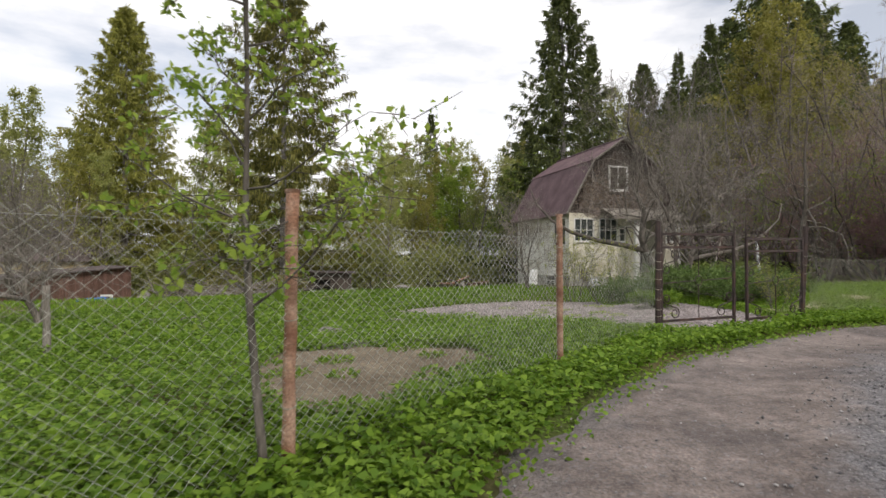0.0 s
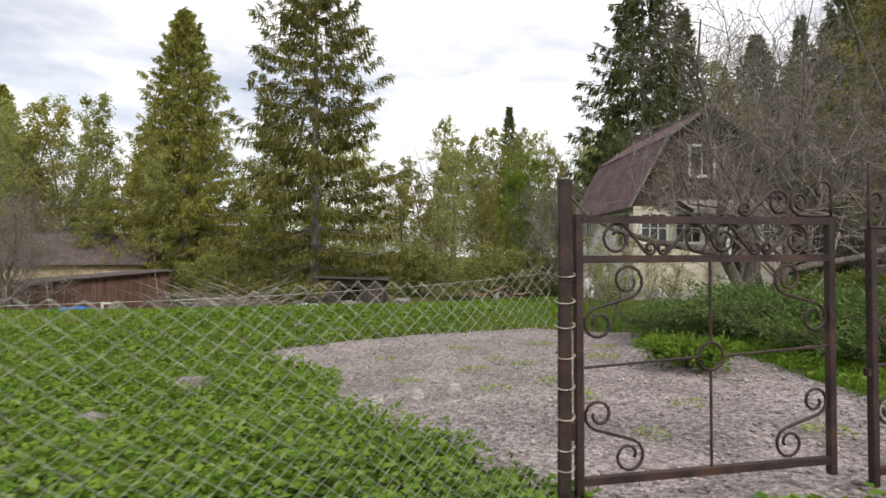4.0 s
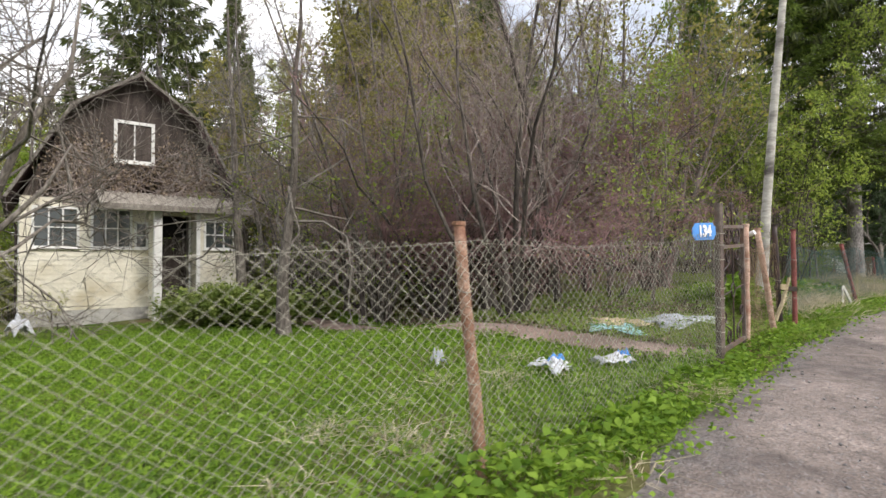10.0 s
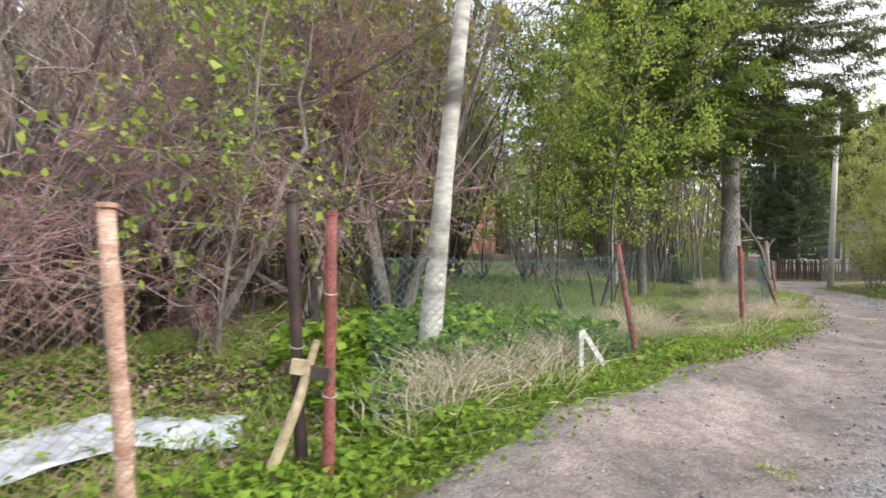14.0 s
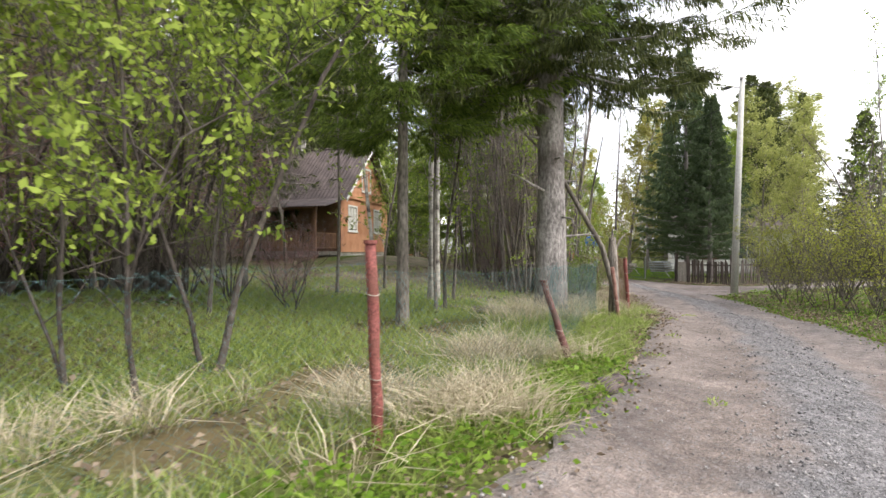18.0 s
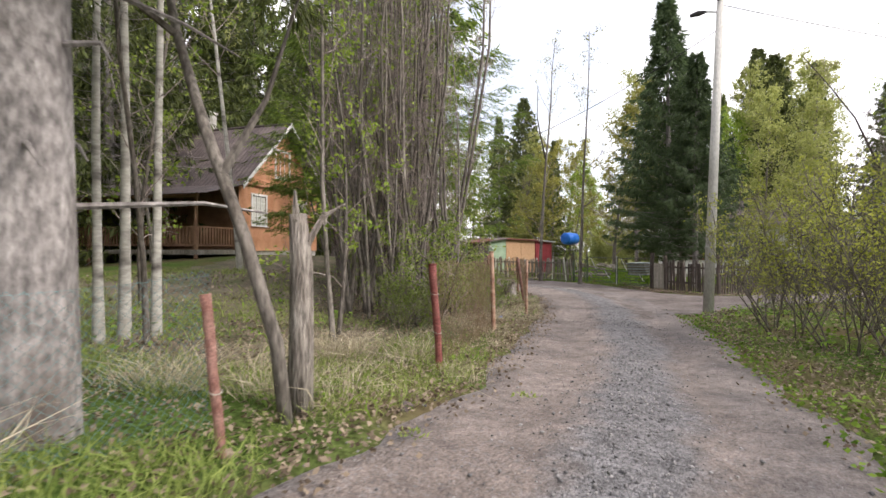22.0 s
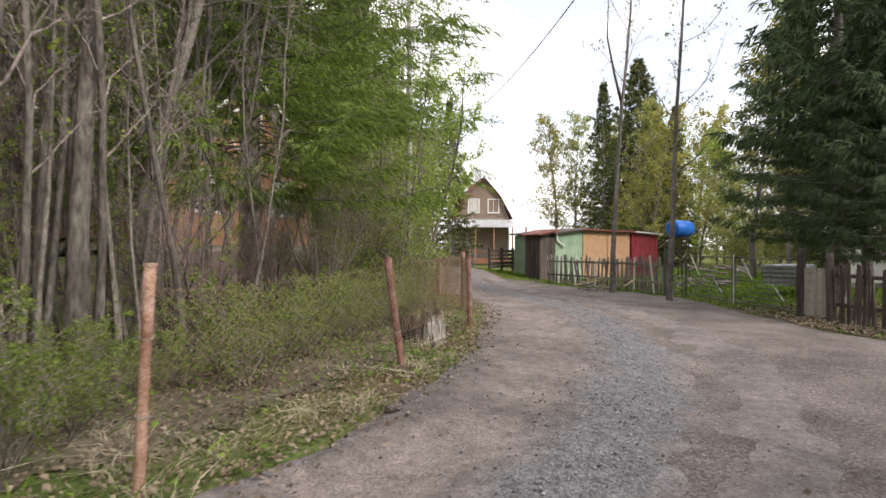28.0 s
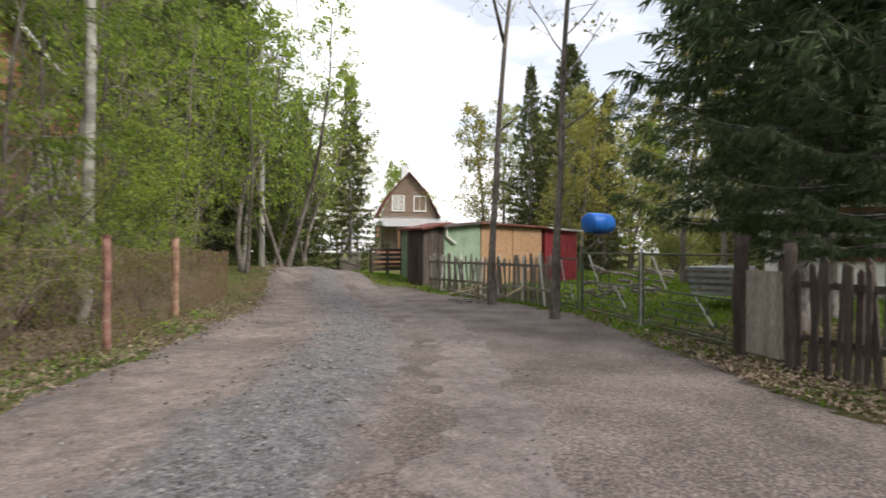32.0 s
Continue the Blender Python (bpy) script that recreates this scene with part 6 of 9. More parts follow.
plant("young_tree", broadleaf(11, 4.4, 0.03, 0.34, 0.9, 20, 5, 3, 8, 0.05, crooked=0.4, rise=0.55, curl=0.1, line=[(0, 0, -0.15), (-0.03, 0.0, 0.3), (-0.10, 0.02, 0.9), (-0.13, 0.03, 1.5), (-0.12, 0.02, 2.2), (-0.13, 0.0, 3.0), (-0.16, 0.0, 4.0)]), M_BARK, M_LEAF, "young bird cherry with fresh bright leaves by the fence", "young tree", -1.30, 2.98)
apple = plant("apple_tree", broadleaf(12, 4.6, 0.12, 0.2, 3.5, 24, 11, 8, 0, 0.1, rise=0.75, crooked=1.5, curl=0.45, top_thin=0.12, line=[(0, 0, -0.15), (0.06, 0, 0.45), (0.3, -0.02, 0.95), (0.42, 0.05, 1.35), (0.36, 0.1, 2.0), (0.62, 0.0, 2.7), (0.5, -0.1, 3.5), (0.75, 0.0, 4.3), (0.7, 0.1, 5.3)]), M_BARK, M_LEAF, "old leafless apple tree with crooked grey limbs", "apple tree", 7.42, 15.9, twig=M_BARK_GREY)
part("limb", Shape().tube([(0.3, 0, 1.0), (0.85, 0.03, 1.15), (1.5, -0.1, 1.28), (2.2, 0.0, 1.5), (2.7, 0.15, 1.8), (3.1, 0.05, 2.25), (3.3, 0.2, 2.75)], [0.075, 0.068, 0.058, 0.048, 0.034, 0.02, 0.008], 8), M_BARK, apple, smooth=True)
part("limb", Shape().tube([(0.02, 0, 0.3), (-0.12, 0.02, 1.0), (-0.1, 0.05, 1.7), (-0.45, 0.1, 2.6), (-0.9, 0.1, 3.3), (-1.0, 0.1, 4.2)], [0.07, 0.06, 0.052, 0.04, 0.028, 0.012], 8), M_BARK, apple, smooth=True)
again(apple, 4.6, 24.5, 2.1, 0.8, "smaller leafless fruit tree in the garden")
again(apple, -19.5, 26.5, 2.0, 1.1, "grey leafless fruit tree before the shed")
again(apple, -24.0, 30.5, 1.2, 1.2, "grey leafless fruit tree before the shed")
again(apple, -9.5, 13.5, 4.0, 0.75, "grey leafless fruit tree on the slope")
again(apple, 8.9, 20.6, 2.9, 1.5, "old leafless apple tree close to the house")
plum = plant("fruit_tree", broadleaf(52, 7.0, 0.13, 0.3, 2.9, 20, 8, 6, 0, 0.1, rise=0.5, crooked=1.4, curl=-0.35, line=[(0, 0, -0.15), (-0.05, 0, 0.7), (-0.02, 0.05, 1.5), (0.12, 0.05, 2.4), (0.2, 0, 3.4), (0.15, 0.1, 4.6), (0.3, 0.1, 5.8), (0.3, 0.15, 7.0)]), M_BARK, M_LEAF, "old leafless plum tree with drooping grey twigs by the footpath", "fruit tree", 13.64, 19.2, twig=M_BARK_GREY)
thick_a = plant("bare_thicket", broadleaf(13, 8.5, 0.065, 0.16, 2.4, 12, 6, 5, 0, 0.1, stems=9, fork=0.32, crooked=0.7, rise=1.3), M_BARK_DARK, M_LEAF, "dense leafless thicket of grey-brown stems", "thicket", 17.35, 17.1, "leafless thickets", twig=M_TWIG)
thick_b = plant("bare_thicket", broadleaf(14, 7.5, 0.06, 0.18, 2.7, 12, 6, 5, 0, 0.1, stems=8, fork=0.36, crooked=0.9, rise=1.0), M_BARK_DARK, M_LEAF, "leafless thicket with reddish-purple twigs", "thicket", 19.4, 20.9, "leafless thickets", twig=M_TWIG_RED)
thick_c = plant("bare_thicket", broadleaf(15, 11.0, 0.075, 0.18, 2.4, 16, 6, 4, 1, 0.085, stems=7, fork=0.24, crooked=0.55, rise=1.4), M_BARK, M_LEAF_GOLD, "tall thicket of grey stems just breaking into leaf", "thicket", 22.0, 22.5, "leafless thickets", twig=M_TWIG)
r = rnd(31)
for i, (x, y) in enumerate([(15.8, 26.0), (17.2, 24.2), (19.6, 24.5), (16.6, 29.5), (18.2, 27.5), (20.8, 27.0), (22.8, 26.2), (24.5, 24.2), (21.0, 30.5), (24.0, 29.2), (26.2, 27.5), (18.8, 32.0), (26.8, 23.6), (29.2, 29.5), (23.5, 33.5), (28.5, 33.5), (20.2, 35.5), (16.4, 33.0), (26.5, 37.0), (18.0, 20.6), (16.4, 21.6), (21.4, 23.6)]):
    again((thick_a, thick_b, thick_c)[i % 3], x, y, r.uniform(0, 6.3), r.uniform(0.75, 1.15))
dark_tree = plant("bare_tree", broadleaf(62, 10.5, 0.07, 0.14, 2.6, 20, 8, 6, 0, 0.1, crooked=1.0, rise=0.9, curl=0.4), M_BARK_DARK, M_LEAF, "dark crooked leafless tree standing in the thicket", "bare tree", 18.75, 17.6, "leafless thickets", twig=M_TWIG)
cherry = plant("cherry_tree", broadleaf(61, 6.2, 0.075, 0.24, 3.0, 22, 10, 8, 0, 0.1, crooked=1.5, rise=0.55, curl=0.1, stems=2, fork=0.3), M_BARK_DARK, M_LEAF, "leafless wild cherry with a haze of purple-red twigs", "cherry tree", 20.3, 18.2, "leafless thickets", twig=M_TWIG_RED)
wild = plant("wild_cherry", broadleaf(63, 5.6, 0.05, 0.25, 2.8, 18, 6, 5, 2, 0.085, crooked=1.4, rise=0.4, curl=0.1, stems=2, fork=0.3), M_BARK, M_LEAF_BRIGHT, "crooked young tree with tufts of yellow-green leaves on long limbs", "young tree", 19.7, 17.0, "leafless thickets", twig=M_BARK_GREY)
for x, y, s in ((21.3, 21.4, 1.0), (20.2, 19.3, 0.9), (19.2, 22.4, 1.05), (17.0, 19.4, 0.8), (15.9, 21.2, 0.9), (24.6, 22.8, 0.95), (20.6, 24.6, 1.1)):
    again(dark_tree, x, y, 3 * x + 1, s)
for x, y, s in ((21.0, 17.2, 0.9), (18.2, 19.4, 1.0), (20.6, 20.4, 1.15)):
    again(cherry, x, y, 3 * x + 1, s)
for x, y, s in ((21.2, 18.9, 1.1), (17.6, 21.2, 1.05), (15.4, 23.4, 1.0)):
    again(wild, x, y, 3 * x + 1, s)
again(plum, 13.3, 22.8, 2.2, 1.1, "leafless plum tree with twigs hanging over the gable")
plant("bird_cherry", broadleaf(64, 8.4, 0.032, 0.40, 2.1, 24, 7, 5, 7, 0.088, stems=2, fork=0.2, crooked=0.7, rise=0.7, slim=0.55), M_BARK_DARK, M_LEAF_BRIGHT, "bird cherry in bright yellow-green leaf behind the verge", "bird cherry", 26.5, 18.0, twig=M_BARK)
birch_near = plant("birch", broadleaf(16, 15, 0.09, 0.42, 2.3, 24, 5, 3, 3, 0.1, lean=(0.09, -0.03), crooked=0.1, rise=1.3), M_BIRCH, M_LEAF_PALE, "slender white-barked birch behind the verge", "birch", 21.2, 15.0, "birches", twig=M_TWIG)
maple = plant("leafy_tree", broadleaf(17, 9.0, 0.09, 0.2, 2.4, 20, 6, 4, 4, 0.13, crooked=0.6, rise=0.9, stems=2, fork=0.2), M_BARK, M_LEAF, "young maple covered in bright yellow-green leaves", "leafy tree", 44.1, 38.2)
plant("willow", broadleaf(18, 9.0, 0.13, 0.25, 3.0, 14, 6, 5, 2, 0.12, stems=6, fork=0.28, crooked=0.35, rise=1.3), M_BARK, M_LEAF_GOLD, "many-stemmed willow with dark trunks and sparse leaves", "willow", 22.66, 18.6, twig=M_TWIG)
rowan = plant("rowan_bush", broadleaf(19, 6.0, 0.02, 0.16, 1.6, 15, 5, 4, 5, 0.085, stems=2, fork=0.25, crooked=0.8, rise=0.8, slim=0.5), M_BARK_DARK, M_LEAF_BRIGHT, "rowan bush with fresh light-green leaves", "rowan bush", 25.5, 17.6)
again(rowan, 25.85, 17.1, 2.0, 0.95)
sapling = plant("sapling", broadleaf(20, 9.5, 0.036, 0.25, 1.0, 22, 4, 3, 1, 0.09, crooked=0.5, rise=1.6), M_BARK_GREY, M_LEAF, "thin grey sapling with a few young leaves", "sapling", 21.8, 20.0, "saplings in the wood", twig=M_TWIG)
sapling_b = plant("sapling", broadleaf(21, 10.5, 0.04, 0.18, 0.9, 24, 5, 4, 0, 0.1, crooked=0.6, rise=1.8, lean=(0.06, 0.0)), M_BARK, M_LEAF, "thin leafless grey sapling", "sapling", 20.8, 20.6, "saplings in the wood", twig=M_TWIG)
sapling_c = plant("sapling", broadleaf(22, 8.0, 0.04, 0.12, 1.4, 24, 5, 3, 4, 0.085, crooked=0.6, rise=1.1), M_BARK, M_LEAF, "slim sapling in bright young leaf", "sapling", 22.8, 19.4, "saplings in the wood", twig=M_TWIG)
again(sapling_c, 19.6, 16.0, 1.0, 0.6, "slim sapling in bright young leaf by the small gate")
for i, (x, y, s) in enumerate([(23.4, 19.6, 1.0), (30.2, 19.5, 0.75), (31.1, 20.5, 0.8), (32.7, 22.4, 0.9), (34.65, 21.2, 0.95), (34.9, 21.7, 0.8), (27.0, 20.2, 0.7), (30.4, 23.6, 1.0), (33.0, 26.0, 1.1), (36.2, 24.0, 1.0)]):
    again((sapling_b, sapling, sapling_c)[i % 3], x, y, r.uniform(0, 6.3), s)
for x, y, s in ((28.3, 20.6, 0.2), (27.6, 21.4, 0.24), (28.6, 22.0, 0.22), (27.2, 22.6, 0.26), (29.2, 23.2, 0.24), (26.4, 23.4, 0.28)):
    again(thick_b if s < 0.23 else thick_a, x, y, 9 * x, s, "low grey bramble heap at the edge of the wood", group="undergrowth by the road")
# big roadside spruce, its lowest boughs hang over the verge
big = spruce(23, 24, 3.7, 0.165, 0.42, 12, 26, 7, 0.28, 0.55, 0.6, 0.25, 0.85, 0.21, near=8.0, slim=0.18)
plant("spruce", big, M_SPRUCE_BARK, M_NEEDLE, "big roadside spruce with a thick pale trunk and hanging boughs", "spruce", 31.7, 18.5)
plant("spruce", spruce(37, 13, 3.5, 0.23, 0.5, 9, 24, 7, 0.26, 0.3, 0.7, 0.28, 0.5, 0.085, near=8.0, slim=0.19), M_BARK_GREY, M_NEEDLE_GREEN, "slim young spruce with a clean grey trunk and dense boughs", "spruce", 29.45, 19.3)
stubs = thing("dead_boughs", pose(31.7, 18.5, gz(31.7, 18.5)), "short dead branch stubs on the spruce trunk", "branch stub")
for k in range(16):
    a, z = k * 2.4, 1.2 + k * 0.17
    d = Vector((math.cos(a), math.sin(a), rnd(k).uniform(-0.2, 0.3)))
    L = 0.4 + 0.5 * (k % 4 == 0)
    part("stub", Shape().tube([d * 0.2 + Vector((0, 0, z)), d * L + Vector((0, 0, z - 0.03)), d * (L + 0.35 * (k % 4 == 0)) + Vector((0.05, 0, z - 0.12))], [0.022, 0.014, 0.006], 5), M_SPRUCE_BARK, stubs)
birch_b = plant("birch", broadleaf(24, 12, 0.07, 0.4, 1.5, 20, 5, 3, 3, 0.1, crooked=0.12, rise=1.4), M_BIRCH, M_LEAF_PALE, "slim white birch in the wood", "birch", 32.5, 23.0, "birches", twig=M_TWIG)
again(birch_b, 32.9, 23.3, 2.2, 0.95)
again(birch_b, 32.2, 22.5, 4.2, 0.85)
again(birch_b, 44.2, 32.7, 1.0, 1.25, "white birch standing over the netting fence")
again(birch_near, 36.5, 33, 3.0, 1.0)
again(birch_near, 47.6, 47, 1.0, 0.9)
# leaning dead alder by the spruce
alder = thing("leaning_tree", pose(33.08, 18.3, gz(33.08, 18.3)), "leaning bare alder with a broken top", "dead tree")
part("trunk", Shape().tube([(0, 0, -0.2), (-0.08, 0.0, 0.5), (-0.26, 0.1, 1.2), (-0.42, 0.5, 1.95), (-0.52, 0.95, 2.7), (-0.6, 1.4, 3.6), (-0.6, 1.7, 4.6)], [0.05, 0.047, 0.044, 0.04, 0.034, 0.024, 0.01], 8), M_BARK, alder, smooth=True)
part("branch", Shape().tube([(-0.35, 0.3, 1.6), (0.0, 0.5, 2.2), (0.3, 0.5, 3.2)], [0.035, 0.02, 0.008], 5), M_BARK, alder)
part("branch", Shape().tube([(-0.52, 0.95, 2.7), (-1.1, 1.0, 3.1), (-1.8, 1.2, 3.9)], [0.03, 0.02, 0.008], 5), M_BARK, alder)
snag = thing("dead_tree", pose(33.2, 18.45, gz(33.2, 18.45)), "broken grey dead trunk standing by the verge", "dead trunk")
part("trunk", Shape().tube([(0, 0, -0.2), (0.02, 0, 0.5), (0.03, 0.03, 1.0), (0.0, 0.02, 1.36)], [0.1, 0.085, 0.08, 0.06], 9), M_ROTWOOD, snag, smooth=True)
part("splinter", Shape().tube([(0.03, 0, 1.1), (0.16, -0.03, 1.34), (0.32, -0.05, 1.44)], [0.03, 0.02, 0.006], 5), M_ROTWOOD, snag)
part("splinter", Shape().tube([(-0.02, 0, 1.3), (-0.03, 0.0, 1.52)], [0.035, 0.008], 5), M_ROTWOOD, snag)
# dense stand of saplings behind the rusty netting
for i in range(190):
    u = 0.14 + 0.86 * r.uniform(0, 1) ** 0.9
    x, y = np.interp(u, [0, 1], [35.8, 44.2]), np.interp(u, [0, 1], [21.6, 30.6])
    off = 0.45 + abs(r.normal()) * 1.9
    x, y = x - 0.75 * off, y + 0.66 * off
    if u > 0.68 or (y - 15.5) * 0.86 > (x - 33.4) * 2.45:
        continue
    again((sapling_b, sapling_b, sapling_b, sapling_b, sapling, sapling_c)[i % 6], x, y, r.uniform(0, 6.3), r.uniform(0.55, 1.15) if i % 6 < 5 else r.uniform(0.2, 0.45))
for i in range(12):
    u = r.uniform(0.05, 1)
    x, y = np.interp(u, [0, 1], [35.8, 44.4]), np.interp(u, [0, 1], [21.6, 31.6])
    off = r.uniform(0.35, 2.6)
    again((thick_b, thick_c, thick_a)[i % 3], x - 0.75 * off, y + 0.66 * off, r.uniform(0, 6.3), r.uniform(0.22, 0.4), "low tangle of bare twigs under the saplings", group="undergrowth by the road")
hazel = plant("hazel_bush", broadleaf(47, 2.4, 0.015, 0.06, 0.9, 9, 4, 3, 4, 0.058, stems=6, fork=0.4, crooked=0.5, rise=1.1), M_BARK, M_LEAF_FRESH, "hazel bush in small fresh leaves behind the netting", "bush", 37.0, 22.6, "undergrowth by the road", twig=M_TWIG)
for x, y, s in ((39.15, 23.75, 0.42), (38.75, 23.35, 0.36), (39.3, 24.2, 0.3)):
    again(hazel, x, y, 5 * x, s, "low hazel shoots in yellow-green leaf beside the fence post")
FENCE_SIDE = [(35.8, 21.6), (38.4, 23.2), (40.4, 24.8), (42.0, 26.8), (43.3, 28.8), (44.3, 31.4), (44.9, 35.0), (45.6, 39.0)]
for i in range(44):
    u = 0.25 + (i + r.uniform(0, 1)) / 44 * 6.6
    x, y = (np.interp(u, range(8), [q[k] for q in FENCE_SIDE]) for k in (0, 1))
    off = r.uniform(0.25, 1.0) if i % 3 or u < 4.4 else r.uniform(1.0, 3.0)
    again(hazel, x - 0.78 * off, y + 0.62 * off, r.uniform(0, 6.3), r.uniform(0.3, 0.55) if u < 4.3 else r.uniform(0.6, 1.15))
for x, y, s, src in ((43.75, 31.2, 0.8, sapling_c), (43.9, 33.4, 0.95, sapling_c), (43.2, 34.6, 1.0, sapling_c), (44.5, 36.8, 1.05, sapling_c), (44.9, 39.4, 1.1, sapling_c), (42.9, 41.0, 0.95, maple)):
    again(src, x, y, r.uniform(0, 6.3), s, "slim young tree in fresh leaf behind the netting")
for i in range(34):
    a, d = r.uniform(0, 6.3), 1.15 * math.sqrt(r.uniform(0, 1))
    again((sapling_b, sapling_b, sapling)[i % 3], 37.4 + d * math.cos(a), 24.3 + 1.1 * d * math.sin(a), r.uniform(0, 6.3), r.uniform(0.7, 1.2))
# spruce with low boughs by the orange house
plant("spruce", spruce(25, 19, 4.9, 0.11, 0.46, 11, 30, 7, 0.27, 0.24, 0.8, 0.28, 0.45, 0.2, near=7.0, slim=0.19), M_BARK, M_NEEDLE_GREEN, "spruce with low green boughs reaching over the fence", "spruce", 40.6, 30.9)
for x, y, s, src in ((43.6, 36.5, 1.0, sapling_c), (44.4, 35.2, 0.9, sapling_c), (45.0, 38.0, 1.05, sapling_c), (44.2, 32.6, 0.55, rowan), (44.9, 34.2, 0.65, rowan), (45.3, 36.2, 0.7, rowan), (43.6, 32.0, 0.45, rowan), (45.6, 41.5, 1.1, sapling_c), (46.0, 44.5, 1.1, sapling_c), (42.9, 29.0, 0.35, sapling_c)):
    again(src, x, y, r.uniform(0, 6.3), s)
again(maple, 45.4, 46.0, 2.0, 0.95, "leafy young tree at the bend of the road")
again(sp_dark, 46.5, 52.0, 0.5, 0.75, "spruce at the bend of the road")
again(sp_narrow, 52.2, 60.5, 1.5, 0.48, "young spruce beyond the bend of the road")
again(maple, 47.2, 42.4, 3.0, 1.0, "leafy young tree at the bend of the road")
again(maple, 49.0, 49.6, 4.0, 1.05, "leafy young tree at the bend of the road")
again(sp_narrow, 54.0, 66.5, 3.1, 0.5, "young spruce beyond the bend of the road")
# the two tall thin trees by the green gate
alder_tall = plant("tall_alder", broadleaf(26, 13, 0.095, 0.5, 1.9, 12, 5, 4, 1, 0.1, crooked=0.5, rise=1.5, line=[(0, 0, -0.15), (0.02, 0, 1.6), (0.12, -0.05, 3.4), (0.18, -0.08, 5.2), (0.36, -0.15, 7.2), (0.55, -0.2, 9.0), (0.6, -0.2, 10.8), (0.75, -0.3, 12.6)]), M_BARK, M_LEAF_GOLD, "tall thin alder with a bare trunk and sparse top", "alder", 52.22, 35.28, "alders by the gate", twig=M_TWIG)
part("limb", Shape().tube([(0.27, -0.1, 6.4), (0.05, 0.0, 7.4), (-0.15, 0.1, 8.6), (-0.1, 0.1, 10.2)], [0.05, 0.04, 0.028, 0.01], 7), M_BARK, alder_tall, smooth=True)
part("limb", Shape().tube([(0.14, -0.06, 4.2), (0.7, -0.3, 4.7), (1.5, -0.6, 5.4)], [0.03, 0.02, 0.006], 6), M_BARK, alder_tall, smooth=True)
alder_two = plant("tall_alder", broadleaf(46, 12, 0.085, 0.4, 1.7, 14, 5, 4, 1, 0.1, crooked=0.5, rise=1.2, line=[(0, 0, -0.15), (0.04, 0, 1.5), (0.12, -0.05, 3.0), (0.1, -0.08, 4.6), (0.22, -0.12, 6.4), (0.34, -0.15, 8.2), (0.4, -0.2, 10.2), (0.42, -0.2, 12.0)]), M_BARK, M_LEAF_GOLD, "tall thin alder with knotty bark beside the wicket", "alder", 51.85, 32.3, "alders by the gate", twig=M_TWIG)
part("limb", Shape().tube([(0.1, -0.06, 3.6), (0.6, -0.3, 4.0), (1.3, -0.6, 4.9)], [0.03, 0.02, 0.006], 6), M_BARK, alder_two, smooth=True)
again(alder_tall, 39.0, 26.0, 1.0, 1.05, "grey aspen trunk among the saplings", group="saplings in the wood")
sp_gate = plant("spruce", spruce(27, 14, 3.5, 0.135, 0.55, 12, 22, 6, 0.30, 0.22, 1.1, 0.22, 0.6, 0.17, near=4.0, slim=0.17), M_SPRUCE_BARK, M_NEEDLE_DARK, "dark bushy spruce over the picket fence", "spruce", 54.4, 29.3, "spruces by the gate")
again(sp_gate, 53.3, 27.4, 2.0, 0.75)
again(sp_gate, 56.9, 30.2, 3.6, 0.85, "dark spruce standing before the small white house")
# bushes on the far side of the road
spirea = plant("bush", broadleaf(28, 2.6, 0.016, 0.16, 0.9, 9, 4, 4, 2, 0.046, stems=8, fork=0.5, crooked=0.5, rise=1.4), M_BARK, M_LEAF_YELLOW, "yellow-green roadside bush in young leaf", "bush", 41.6, 18.9, "bushes along the road")
for x, y, s in ((42.6, 19.6, 0.9), (40.8, 17.8, 1.05), (39.8, 16.8, 1.0), (38.8, 15.8, 1.1), (37.7, 14.9, 0.95), (36.4, 13.6, 1.1), (42.9, 18.4, 1.1), (41.6, 16.8, 1.2), (39.9, 15.0, 1.2), (37.6, 12.8, 1.2), (35.0, 12.2, 0.9), (44.6, 20.2, 0.8), (46.2, 20.6, 0.9), (48.4, 20.0, 1.0)):
    again(spirea, x, y, r.uniform(0, 6.3), s)
for x, y, s, src in ((38.9, 14.6, 0.85, sapling_b), (41.5, 15.8, 0.9, sapling), (45.2, 18.2, 0.95, sapling), (37.2, 11.0, 0.9, thick_a), (35.2, 8.8, 0.9, sapling), (46.8, 19.2, 0.9, sapling_c), (40.0, 12.0, 1.0, sapling), (48, 17, 1.0, sapling_c), (43.4, 16.0, 1.0, sapling_c)):
    again(src, x, y, r.uniform(0, 6.3), s, "roadside tree just coming into leaf")

# ---- woods all round ----
bg_birch = plant("birch", broadleaf(29, 16, 0.15, 0.18, 4.0, 34, 8, 4, 6, 0.19, crooked=0.6, rise=0.9, twiggy=False, slim=0.75), M_BARK_GREY, M_LEAF_PALE, "pale birch at the edge of the wood", "birch", -14, 60, "woods round the gardens", twig=M_TWIG)
bg_gold = plant("aspen", broadleaf(30, 15, 0.16, 0.1, 4.4, 34, 8, 4, 6, 0.2, crooked=0.6, rise=0.8, twiggy=False, slim=0.75), M_BARK, M_LEAF_GOLD, "aspen in golden-green spring leaf", "aspen", -4, 62, "woods round the gardens", twig=M_TWIG)
bg_green = plant("leafy_tree", broadleaf(32, 12, 0.13, 0.05, 4.0, 34, 8, 4, 7, 0.18, crooked=0.6, rise=0.7, twiggy=False, slim=0.75), M_BARK, M_LEAF, "leafy young tree at the wood's edge", "leafy tree", 4, 58, "woods round the gardens", twig=M_TWIG)
